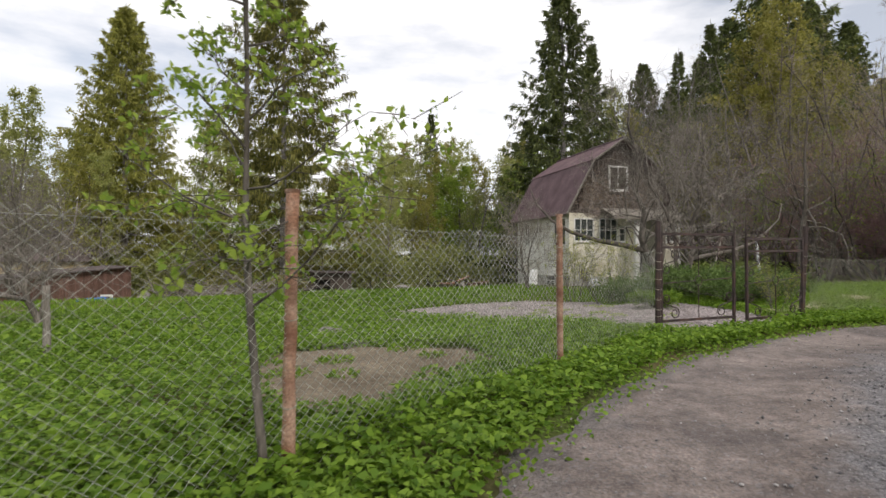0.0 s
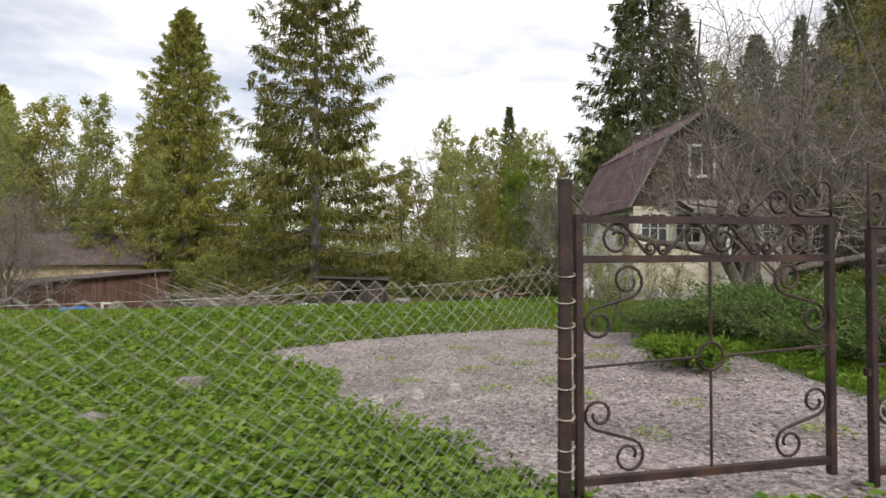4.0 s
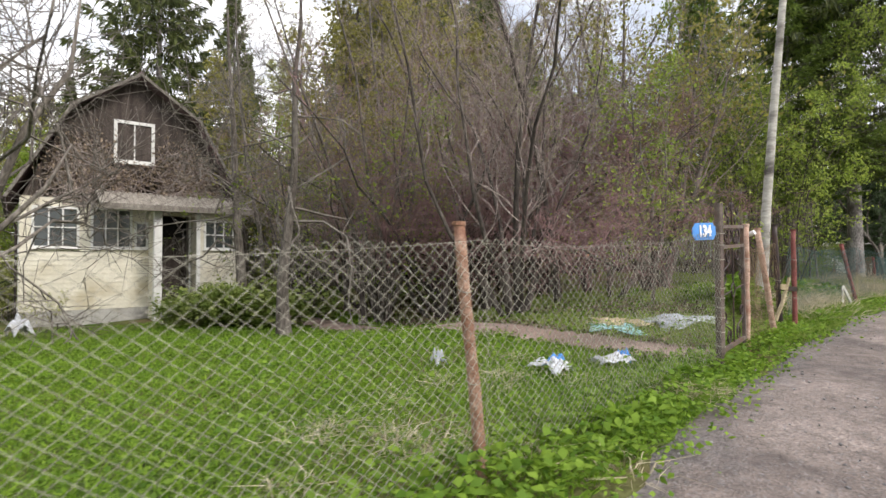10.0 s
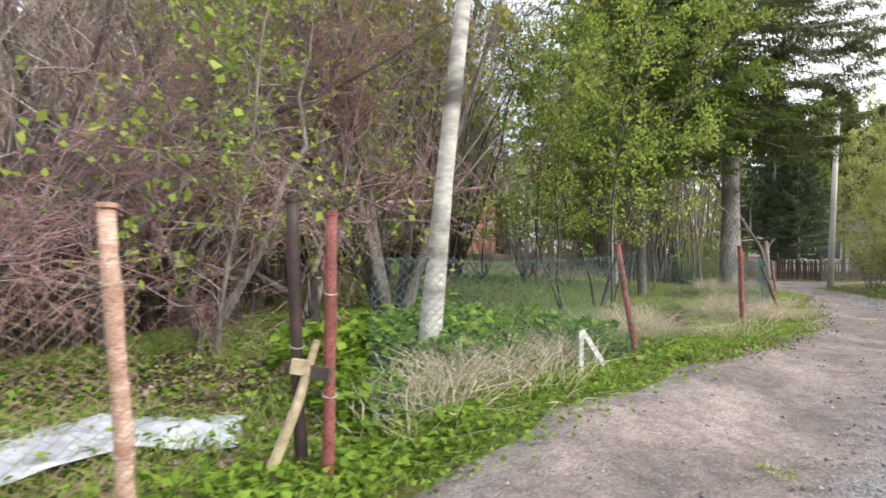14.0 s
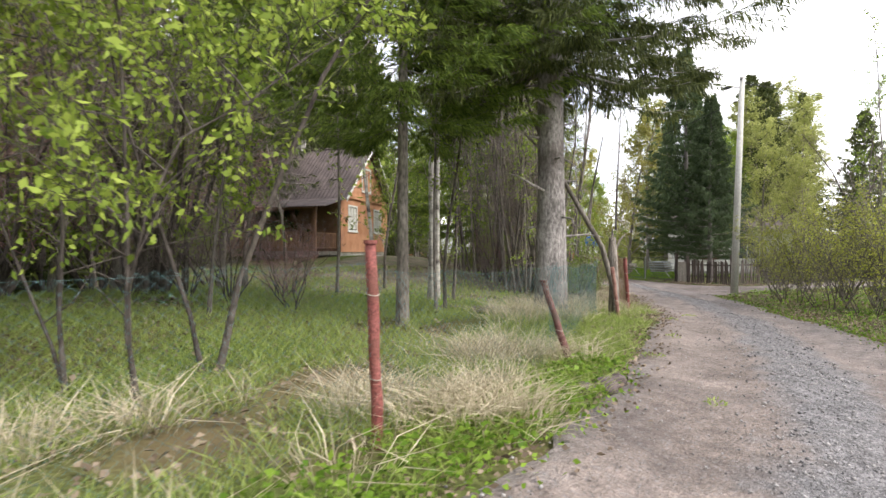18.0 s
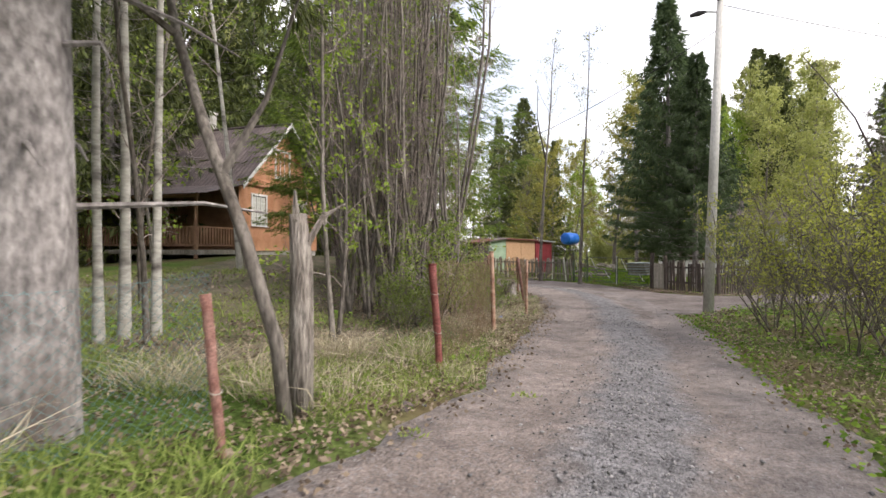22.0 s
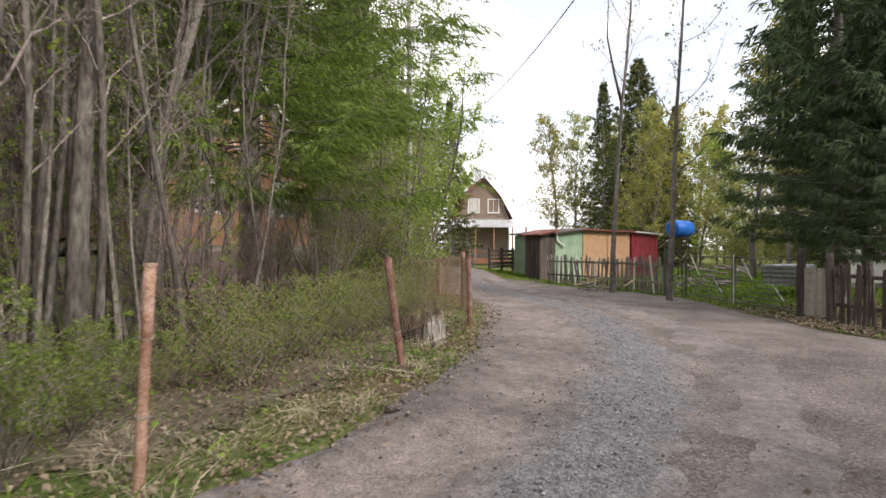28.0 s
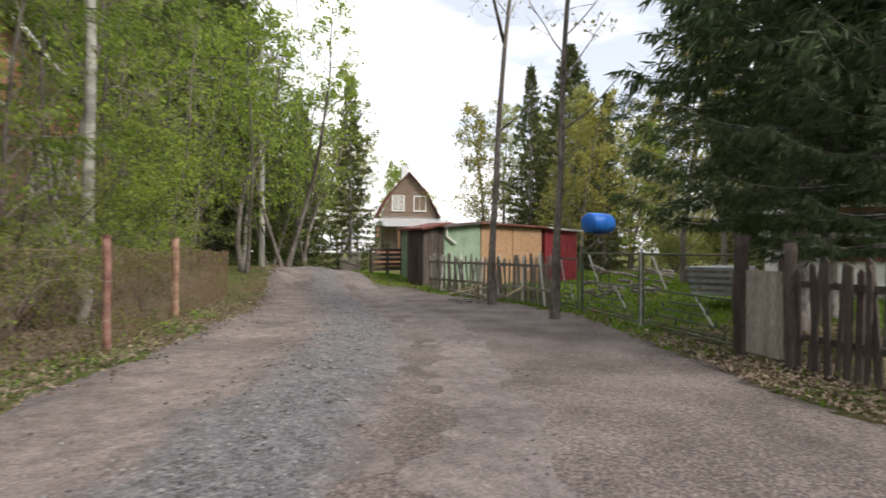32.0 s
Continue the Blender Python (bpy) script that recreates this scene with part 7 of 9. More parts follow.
bg_bare = plant("bare_tree", broadleaf(33, 15, 0.12, 0.2, 3.8, 24, 8, 5, 0, 0.2, crooked=0.8, rise=1.0), M_BARK_GREY, M_LEAF, "grey leafless tree in the wood", "bare tree", -34, 58, "woods round the gardens", twig=M_BARK_GREY)
for x, y, s in ((43.6, 34.6, 0.62), (39.2, 27.4, 0.7), (37.6, 25.4, 0.66)):
    again(bg_bare, x, y, 3 * x, s)
for x, y, s in ((19.0, 26.5, 0.8), (16.6, 24.8, 0.75), (20.2, 28.5, 0.95), (14.9, 29.5, 0.8), (26.4, 25.5, 0.85)):
    again(bg_bare, x, y, 3 * x + 1, s, "dark-stemmed leafless tree standing in the thicket")
for x, y, s in ((17.8, 30.5, 0.9), (21.8, 33.0, 1.0), (25.0, 31.0, 0.9), (14.8, 34.0, 0.7), (23.0, 29.5, 0.8), (19.6, 29.0, 0.8), (27.5, 36.0, 0.9)):
    again(bg_gold, x, y, 3 * x + 1, s, "aspen in golden-green leaf behind the thicket")
for x, y, s, src in ((-38, 43, 0.85, bg_bare), (-43, 47, 1.05, bg_birch), (-30, 58, 1.15, bg_birch), (-20.5, 57, 1.15, bg_birch), (-17.5, 61, 1.1, bg_birch), (-48, 50, 1.0, bg_birch)):
    again(src, x, y, 3 * x, s)
for x, y, s in ((66, 100, 1.2), (62, 95, 1.1), (70, 106, 1.2), (58, 90, 1.0)):
    again(bg_birch, x, y, 3 * x, s)
for x, y, s in ((42, 51, 0.95), (37.5, 50, 1.0), (47, 56, 0.85), (33.5, 45, 0.9)):
    again(sp_dark, x, y, 3 * x, s, "tall spruce behind the orange house")
for x, y, s, src in ((-31, 46, 0.8, bg_bare), (-36, 50, 0.95, bg_bare), (-41, 47, 0.8, bg_bare), (-33, 55, 1.0, bg_birch), (-22, 54, 1.0, bg_birch), (-18, 50, 0.85, bg_birch), (-46, 54, 1.0, bg_bare), (-40, 56, 1.1, bg_birch), (5.2, 52, 0.9, bg_bare), (7.4, 49, 0.85, bg_bare)):
    again(src, x, y, 3 * x, s)
again(sp_narrow, 55.0, 57.6, 2.0, 0.5, "young spruce beyond the bend of the road")
again(maple, 49.0, 45.6, 1.3, 1.15, "leafy young tree at the bend of the road")
again(maple, 50.9, 51.4, 2.3, 1.2, "leafy young tree at the bend of the road")
for x, y, s, src in ((24.2, 25.6, 0.55, bg_green), (27.6, 25.0, 0.5, bg_green), (22.0, 28.0, 0.6, bg_green), (25.4, 21.6, 0.8, sapling_c), (24.4, 23.4, 0.95, sapling_c), (23.0, 22.2, 0.85, sapling_c), (27.0, 23.8, 0.9, sapling_c), (26.0, 26.6, 1.1, sapling_c), (22.6, 24.6, 1.0, sapling_c)):
    again(src, x, y, 3 * x, s, "young tree in olive-green spring leaf behind the rowans", group="saplings in the wood")
for x, y, s, src in ((-45, 50, 0.75, sp_wide), (-41, 53, 0.9, bg_bare), (-51, 49, 0.62, sp_big), (-37, 60, 1.15, bg_gold), (-40.5, 48, 1.15, bg_gold), (-36.5, 51, 1.15, bg_birch), (-32.5, 57, 1.2, bg_gold), (-43.5, 55, 1.2, bg_birch)):
    again(src, x, y, 2 * x, s, "tall tree at the far edge of the slope")
kinds = (bg_birch, bg_gold, bg_green, bg_birch, bg_bare)


def wood(n, x0, x1, y0, y1, seed, s0=0.75, s1=1.15, pick=kinds):
    q = rnd(seed)
    for i in range(n):
        x, y = x0 + (x1 - x0) * (i + q.uniform(0.1, 0.9)) / n, q.uniform(y0, y1)
        again(pick[int(q.integers(len(pick)))], x, y, q.uniform(0, 6.3), q.uniform(s0, s1))


bg_bush = plant("bush", broadleaf(36, 4.2, 0.05, 0.03, 2.3, 14, 5, 3, 6, 0.17, stems=4, fork=0.5, crooked=0.6, rise=0.8, twiggy=False, slim=0.75), M_BARK, M_LEAF_PALE, "pale green undergrowth at the wood's edge", "bush", -12, 44, "undergrowth at the wood's edge", twig=M_TWIG)
wood(22, -66, 6, 56, 74, 41)
wood(30, -56, 14, 42, 52, 61, 0.6, 1.1, (bg_bush,))
wood(10, 67, 94, 46, 60, 62, 0.6, 1.1, (bg_bush,))
wood(10, 14, 44, 44, 56, 63, 0.6, 1.1, (bg_bush,))
wood(9, -62, -24, 38, 56, 42, 0.55, 0.9)
wood(20, -34, 10, 46, 56, 43, 0.45, 0.75, (bg_green, bg_gold, bg_birch))
wood(10, -8, 12, 58, 66, 57, 0.75, 1.0, (bg_green, bg_birch, bg_gold))
wood(14, 4, 44, 54, 76, 44)
wood(9, 15, 36, 38, 52, 45, 0.6, 1.0, (bg_bare, bg_gold, bg_bare, bg_green))
wood(5, 22, 31, 26, 38, 46, 0.5, 0.8, (bg_bare,))
wood(18, 69, 94, 50, 72, 47, 0.65, 1.0, (bg_green, bg_gold, bg_birch))
wood(15, 64, 90, 26, 50, 48, 0.65, 1.0, (bg_green, bg_birch, bg_gold))
wood(9, 44, 84, 2, 16, 49, 0.6, 1.0)
wood(8, 46, 84, 88, 110, 50, 0.9, 1.3)
wood(9, -14, 40, -24, -10, 51)
wood(6, -50, -18, -12, 24, 52)
wood(9, -70, -40, 60, 84, 53, 0.8, 1.15, (bg_bare, bg_birch, bg_birch))
wood(8, 14, 50, 62, 90, 54, 0.8, 1.1, (sp_narrow, sp_dark))
wood(6, 68, 88, 34, 64, 55, 0.5, 0.8, (sp_narrow, sp_dark))
for x, y, s in ((77, 36, 0.72), (75, 34, 0.66), (51.0, 66, 0.5), (76, 62, 0.8)):
    again(sp_dark, x, y, r.uniform(0, 6.3), s, "dark spruce beyond the gardens")

for x, y, s in ((60.9, 28.2, 0.58), (63.0, 27.0, 0.66), (59.8, 25.4, 0.42)):
    again(bg_birch, x, y, 3 * x, s, "pale birch in spring leaf beside the utility pole")
again(sp_narrow, 68.0, 28.5, 2.0, 0.5, "young spruce behind the birches")
again(sp_dark, 66.0, 24.5, 3.0, 0.42, "young spruce behind the birches")
again(sp_dark, 70.0, 31.5, 1.0, 0.5, "young spruce behind the birches")
for x, y, s in ((45.2, 19.0, 0.62), (43.6, 17.6, 0.5)):
    again(dark_tree, x, y, 2 * x, s, "grey crooked roadside tree before the leaves", group="bushes along the road")

# ---- garden shrubs ----
juniper = plant("juniper", plumes(34, 90, 1.5, 0.58, 0.075, 12, 10, 0.5), M_BARK, M_JUNIPER, "low spreading juniper with feathery green boughs", "juniper", 6.9, 13.6, "junipers in the garden")
for x, y, s in ((7.7, 12.6, 0.85), (7.3, 14.7, 0.95), (6.3, 15.3, 0.95), (6.8, 12.2, 0.75), (6.2, 16.9, 0.8)):
    again(juniper, x, y, r.uniform(0, 6.3), s)
plant("low_bush", plumes(35, 90, 0.62, 0.27, 0.06, 8, 9, 0.9), M_BARK, M_WEED, "low round bright green bush in the gravel", "bush", 4.92, 12.0, "garden shrubs")
again(spirea, 5.6, 17.2, 1.0, 0.85, "green bush at the edge of the gravel yard", group="garden shrubs")
again(spirea, 4.9, 18.6, 2.0, 0.95, "green bush at the edge of the gravel yard", group="garden shrubs")
again(spirea, 13.6, 27.6, 3.0, 0.6, "low green bush by the porch", group="garden shrubs")
again(spirea, 8.6, 27.4, 4.0, 0.5, "low green bush by the porch", group="garden shrubs")
again(spirea, 6.75, 10.5, 4.4, 0.42, "yellow-green bush behind the iron gate", group="garden shrubs")
plant("bush", plumes(38, 90, 0.95, 1.0, 0.12, 11, 9, 1.9), M_BARK, M_GRASS_PALE, "clump of tall fresh green herbs before the house", "bush", 12.9, 22.3, "garden shrubs")

# ---- street things ----
def utility_pole(x, y, z0, h, lean, label):
    ob = thing("utility_pole", pose(x, y, z0), label, "utility pole")
    part("shaft", Shape().tube([(0, 0, -0.4), (lean[0] * 0.5, lean[1] * 0.5, h * 0.5), (lean[0], lean[1], h)], [0.125, 0.105, 0.085], 12), M_POLE, ob, smooth=True)
    part("band", Shape().tube([(lean[0] * 0.2, lean[1] * 0.2, h * 0.2), (lean[0] * 0.203, lean[1] * 0.203, h * 0.205)], 0.128, 12), M_WIRE, ob)
    part("bracket", Shape().tube([(lean[0], lean[1], h - 0.35), (lean[0] - 0.2, lean[1] + 0.25, h - 0.3)], 0.02, 6), M_WIRE, ob)
    part("street_lamp", Shape().tube([(lean[0] - 0.2, lean[1] + 0.25, h - 0.3), (lean[0] - 0.3, lean[1] + 0.38, h - 0.32), (lean[0] - 0.42, lean[1] + 0.52, h - 0.36)], [0.03, 0.07, 0.04], 8), M_CABLE, ob, "small black street lamp")
    for s in (-1, 1):
        part("insulator", Shape().tube([(lean[0] + 0.1 * s, lean[1], h - 0.1), (lean[0] + 0.1 * s, lean[1], h + 0.02)], [0.03, 0.02], 8), M_CABLE, ob)
    return ob


utility_pole(44.38, 21.85, 0.32, 7.4, (0.22, -0.2), "pale concrete utility pole with a small street lamp")
utility_pole(48.2, 46.0, 0.0, 6.0, (0.0, 0.1), "grey utility pole at the bend of the road")
utility_pole(9.5, 2.4, 0.1, 7.6, (0.0, 0.0), "pale concrete utility pole beside the road")


def cable(a, b, sag, r=0.011):
    pts = [Vector(a).lerp(Vector(b), i / 28) - Vector((0, 0, sag * 4 * (i / 28) * (1 - i / 28))) for i in range(29)]
    solid("cable", Shape().tube(pts, r, 5), M_CABLE, "black overhead cable between utility poles", "cable", "overhead cables")


cable((44.6, 21.65, 7.65), (9.5, 2.4, 7.6), 0.9)
cable((44.6, 21.65, 7.55), (72, 12, 8.2), 0.6)
cable((44.6, 21.65, 7.0), (49.0, 42.0, 7.0), 1.0, 0.011)

# house number on the netting
sx, sy = 16.43, 12.50
num = thing("house_number", pose(sx, sy, 1.66, 0, -3, 6), "bent blue enamel house number plate, white digits 134", "house number")
pl = Shape()
pl.prism([(-0.2, -0.045), (-0.17, -0.06), (-0.155, -0.085), (0.16, -0.085), (0.17, -0.06), (0.2, -0.04), (0.2, 0.045), (0.17, 0.055), (0.155, 0.085), (-0.16, 0.085), (-0.17, 0.06), (-0.2, 0.045)], 0, 0.006, pose(0, 0, 0.12, 90, 0, 0))
part("plate", pl, M_SIGN, num)
cu = bpy.data.curves.new("digits", "FONT")
cu.body, cu.size, cu.align_x, cu.align_y, cu.extrude = "134", 0.150, "CENTER", "CENTER", 0.002
cu.offset = 0.007
tmp = bpy.data.objects.new("digits", cu)
scene.collection.objects.link(tmp)
me = bpy.data.meshes.new_from_object(tmp.evaluated_get(bpy.context.evaluated_depsgraph_get()))
bpy.data.objects.remove(tmp)
me.materials.clear()
me.materials.append(M_LETTER)
part("digits", me, M_LETTER, num, "white digits 134", pose(0, -0.011, 0.12, 90, 0, 0))
for s in (-1, 1):
    part("wire_tie", Shape().tube([(0.15 * s, -0.008, 0.06), (0.15 * s, 0.02, 0.02), (0.15 * s, 0.03, -0.14)], 0.003, 4), M_WIRE, num)


def crumpled(name, x, y, w, d, h, material, label, category, seed, z=None, n=16):
    """A crumpled sheet, bag or cloth lying on the ground."""
    q = rnd(seed)
    u, v = np.meshgrid(np.linspace(-1, 1, n), np.linspace(-1, 1, n))
    ph = q.uniform(0, 6, 8)
    rr = 1 + 0.22 * np.sin(3 * np.arctan2(v, u) + ph[0]) + 0.12 * np.sin(5 * np.arctan2(v, u) + ph[1])
    px, py = u * w / 2 * rr, v * d / 2 * rr
    hump = np.clip(1 - (u ** 2 + v ** 2) * 0.62, 0, 1) ** 0.6
    pz = h * hump * (0.62 + 0.25 * np.sin(u * 4 + ph[2]) * np.cos(v * 5 + ph[3]) + 0.16 * np.sin(9 * u + 7 * v + ph[4]) + 0.045 * q.normal(size=u.shape)) + 0.012
    i = (np.arange(n - 1)[:, None] * n + np.arange(n - 1)).ravel()
    quads = np.stack([i, i + 1, i + n + 1, i + n], -1)
    me = mesh_np(name, np.stack([px, py, pz], -1).reshape(-1, 3), quads, material)
    ob = new(name, me)
    md = ob.modifiers.new("thickness", "SOLIDIFY")
    md.thickness = 0.004
    ob.matrix_basis = pose(x, y, (gz(x, y) if z is None else z) + 0.02, 0, 0, q.uniform(0, 360))
    return tagged(ob, label, category)


crumpled("plastic_bag", 15.2, 13.33, 0.42, 0.3, 0.14, M_BAG, "crumpled white and blue plastic bag on the grass", "bag", 1)
crumpled("plastic_bag", 15.3, 13.42, 0.2, 0.16, 0.15, M_SIGN, "scrap of blue plastic bag on the grass", "bag", 2)
crumpled("plastic_bag", 15.9, 13.18, 0.36, 0.18, 0.14, M_BAG, "torn white plastic bag in the weeds", "bag", 3)
crumpled("plastic_bag", 16.05, 13.22, 0.18, 0.16, 0.17, M_SIGN, "torn blue plastic bag in the weeds", "bag", 4)
crumpled("plastic_bag", 14.3, 14.2, 0.16, 0.12, 0.2, M_FILM, "small grey plastic scrap on the lawn", "plastic scrap", 5)
crumpled("plastic_sheet", 17.75, 15.0, 1.15, 0.75, 0.1, M_CYAN, "turquoise plastic sheet heaped on the grass", "plastic sheet", 6)
crumpled("old_cloth", 17.85, 15.15, 0.95, 0.55, 0.16, M_TAN, "tan cloth thrown over the plastic sheet", "cloth", 7)
crumpled("plastic_sheet", 18.8, 14.75, 1.4, 0.8, 0.16, M_FILM, "clear greyish plastic film lying on the grass", "plastic sheet", 8)
crumpled("plastic_bag", 13.9, 27.0, 0.5, 0.3, 0.35, M_FILM, "pale bag beside the porch", "bag", 9)
crumpled("plastic_bag", 38.5, 22.5, 0.1, 0.07, 0.05, M_BLUE, "small blue plastic packet in the leaf litter", "litter", 10)
crumpled("plastic_sheet", -14.5, 24.5, 1.6, 0.8, 0.2, M_BLUE, "blue tarpaulin on the slope", "tarpaulin", 11)
crumpled("plastic_sheet", -5.0, 25.0, 1.3, 0.7, 0.25, M_FILM, "pale plastic sheeting in the garden", "plastic sheet", 12)
crumpled("plastic_bag", 8.3, 26.5, 0.5, 0.5, 0.6, M_BAG, "white sack beside the basement", "sack", 13)


def rock(x, y, s, seed, label="grey field stone in the grass", flat=0.6, name="stone", material=None):
    q = rnd(seed)
    bm = bmesh.new()
    bmesh.ops.create_icosphere(bm, subdivisions=2, radius=1)
    ph = q.uniform(0, 6, 6)
    for v in bm.verts:
        p = v.co
        v.co = p * (1 + 0.22 * math.sin(3 * p.x + ph[0]) * math.cos(2.5 * p.y + ph[1]) + 0.14 * math.sin(4 * p.z + 3 * p.x + ph[2]) + 0.05 * q.normal())
        v.co.z *= flat
    me = bpy.data.meshes.new(name)
    bm.to_mesh(me)
    bm.free()
    me.materials.append(material or M_FIELDSTONE)
    ob = new(name, me)
    ob.matrix_basis = pose(x, y, gz(x, y) + s * flat * 0.3, 0, 0, q.uniform(0, 360)) @ Matrix.Diagonal((s, s * q.uniform(0.6, 0.9), s, 1))
    return tagged(ob, label, "stone", "stones in the garden")


for k, (x, y, s) in enumerate([(-2.0, 9.5, 0.3), (-0.9, 9.7, 0.22), (-0.9, 11.2, 0.28), (-2.8, 11.7, 0.26), (-0.3, 8.3, 0.16), (-1.3, 7.55, 0.2), (-1.0, 7.6, 0.16), (-1.65, 7.6, 0.15), (-0.25, 7.9, 0.15), (0.3, 8.2, 0.13), (0.05, 8.3, 0.1), (-2.1, 8.0, 0.12), (0.0, 16.5, 0.2), (-1.0, 17.0, 0.25), (-2.2, 17.6, 0.3), (-3.4, 18.3, 0.25), (1.0, 17.5, 0.2), (-5.5, 12.5, 0.3), (-6.3, 12.2, 0.25), (-7.0, 11.8, 0.22), (-4.7, 13.0, 0.2)]):
    rock(x, y, s * (1.1 if k < 8 else 0.8), 100 + k, flat=0.4)
for k, (x, y, s) in enumerate([(29.15, 15.5, 0.13), (29.35, 15.6, 0.12), (28.95, 15.55, 0.11), (29.55, 15.75, 0.09), (41.55, 24.35, 0.06), (33.9, 18.2, 0.07), (24.0, 14.35, 0.09)]):
    rock(x, y, s, 140 + k, "dark grey stone beside the road", 0.6, "stone", M_SLATE)
fire = thing("stone_border", pose(1.4, 9.9, gz(1.4, 9.9)), "row of stones along the gravel yard", "stone border")
for k in range(6):
    q = rnd(200 + k)
    part("stone", Shape().tube([(0.35 * k - 0.9, 0.3 * k - 0.4, -0.02), (0.35 * k - 0.9, 0.3 * k - 0.4, 0.06)], [0.09, 0.06], 7), M_CONCRETE, fire)

# white leaning pole on the lawn, and odd bits along the verge
wp = thing("washing_pole", pose(9.25, 14.84, gz(9.25, 14.84) - 0.08), "leaning white-painted washing-line pole on the lawn", "pole")
part("shaft", Shape().tube([(0, 0, -0.2), (-0.06, 0.02, 0.7), (-0.13, 0.03, 1.42)], [0.042, 0.036, 0.028], 8), M_BAG, wp)
part("line", Shape().tube([(-0.13, 0.03, 1.38), (-0.7, 0.4, 1.34), (-1.5, 0.6, 1.5)], 0.004, 4), M_WIRE, wp)
ang = thing("metal_angle", pose(22.3, 14.2, gz(22.3, 14.2)), "pale bent metal angle sticking out of the grass", "metal scrap")
part("upright", Shape().box(-0.02, -0.01, -0.1, 0.03, 0.01, 0.42), M_WIRE, ang)
part("brace", Shape().box(-0.02, -0.012, 0, 0.03, 0.008, 0.42, pose(0.02, 0, 0.42, 0, 140, 0)), M_WIRE, ang)
plank = thing("plank", pose(19.71, 13.72, 1.0), "weathered plank nailed across two posts", "plank")
part("crosspiece", Shape().box(-0.09, -0.065, -0.035, 0.2, -0.04, 0.035, pose(0, 0, 0.08, 0, 3, -52)), M_DARKWOOD, plank)
part("block", Shape().box(-0.05, -0.1, -0.03, 0.05, -0.066, 0.05, pose(0, 0, 0.09, 0, 8, -30)), M_TAN, plank, "pale nailed block")
part("stick", Shape().tube([(0.04, -0.1, 0.24), (-0.06, -0.06, -0.12), (-0.21, 0.03, -0.56)], [0.02, 0.028, 0.032], 7), M_TAN, plank, "pale leaning stick")
solid("tin_can", Shape().tube([(0, 0, 0), (0, 0, 0.085)], 0.03, 12), M_LETTER, "white can stuck on the post of the small gate", "can", m=pose(17.96, 13.06, 1.80, 70, 20, 0))
stump = thing("tree_stump", pose(42.75, 27.2, gz(42.75, 27.2)) @ Matrix.Scale(0.9, 4), "broad rotten stump with a torn top and pale flaking bark", "tree stump")
q = rnd(301)
ring = [(0.30 + 0.03 * math.sin(5 * a) + 0.02 * math.sin(9 * a) + 0.012 * q.normal(), a) for a in [i * math.pi / 18 for i in range(36)]]
sv, sf = [], []
for lv, (k, top) in enumerate(((1.12, -0.12), (1.0, 0.08), (0.96, 0.22), (0.94, 0.34))):
    for rr, a in ring:
        torn = 0.10 * math.cos(a + 0.9) + 0.05 * math.sin(7 * a) + 0.03 * q.normal() if lv == 3 else 0.02 * q.normal()
        w = k + 0.03 * q.normal()
        sv.append((rr * w * math.cos(a), 0.75 * rr * w * math.sin(a), top + torn))
for lv in range(3):
    sf += [(lv * 36 + i, lv * 36 + (i + 1) % 36, lv * 36 + 36 + (i + 1) % 36, lv * 36 + 36 + i) for i in range(36)]
sv.append((0.02, 0.0, 0.24))
sf += [(108 + i, 108 + (i + 1) % 36, 144) for i in range(36)]
part("bole", Shape().add(sv, sf), M_ROTDARK, stump, "dark rotten torn wood")
for k in range(7):
    a = -1.55 + 0.27 * k
    h = 0.36 + 0.035 * math.sin(2.1 * k) + 0.014 * k
    part("bark", Shape().tube([(0.315 * math.cos(a), 0.245 * math.sin(a), -0.05), (0.30 * math.cos(a), 0.235 * math.sin(a), 0.2), (0.29 * math.cos(a), 0.225 * math.sin(a), h)], [0.075, 0.065, 0.04], 7), M_STUMP, stump, "pale flaking bark")
for k in range(22):
    a, rr = q.uniform(0, 6.28), q.uniform(0.05, 0.27)
    part("splinter", Shape().tube([(rr * math.cos(a), 0.75 * rr * math.sin(a), 0.15), (rr * 1.05 * math.cos(a), 0.8 * rr * math.sin(a), 0.3), (rr * 1.1 * math.cos(a) + 0.02, 0.85 * rr * math.sin(a), 0.34 + 0.1 * q.uniform(0, 1) + 0.06 * math.cos(a + 0.9))], [0.03, 0.02, 0.004], 4), M_ROTDARK, stump)

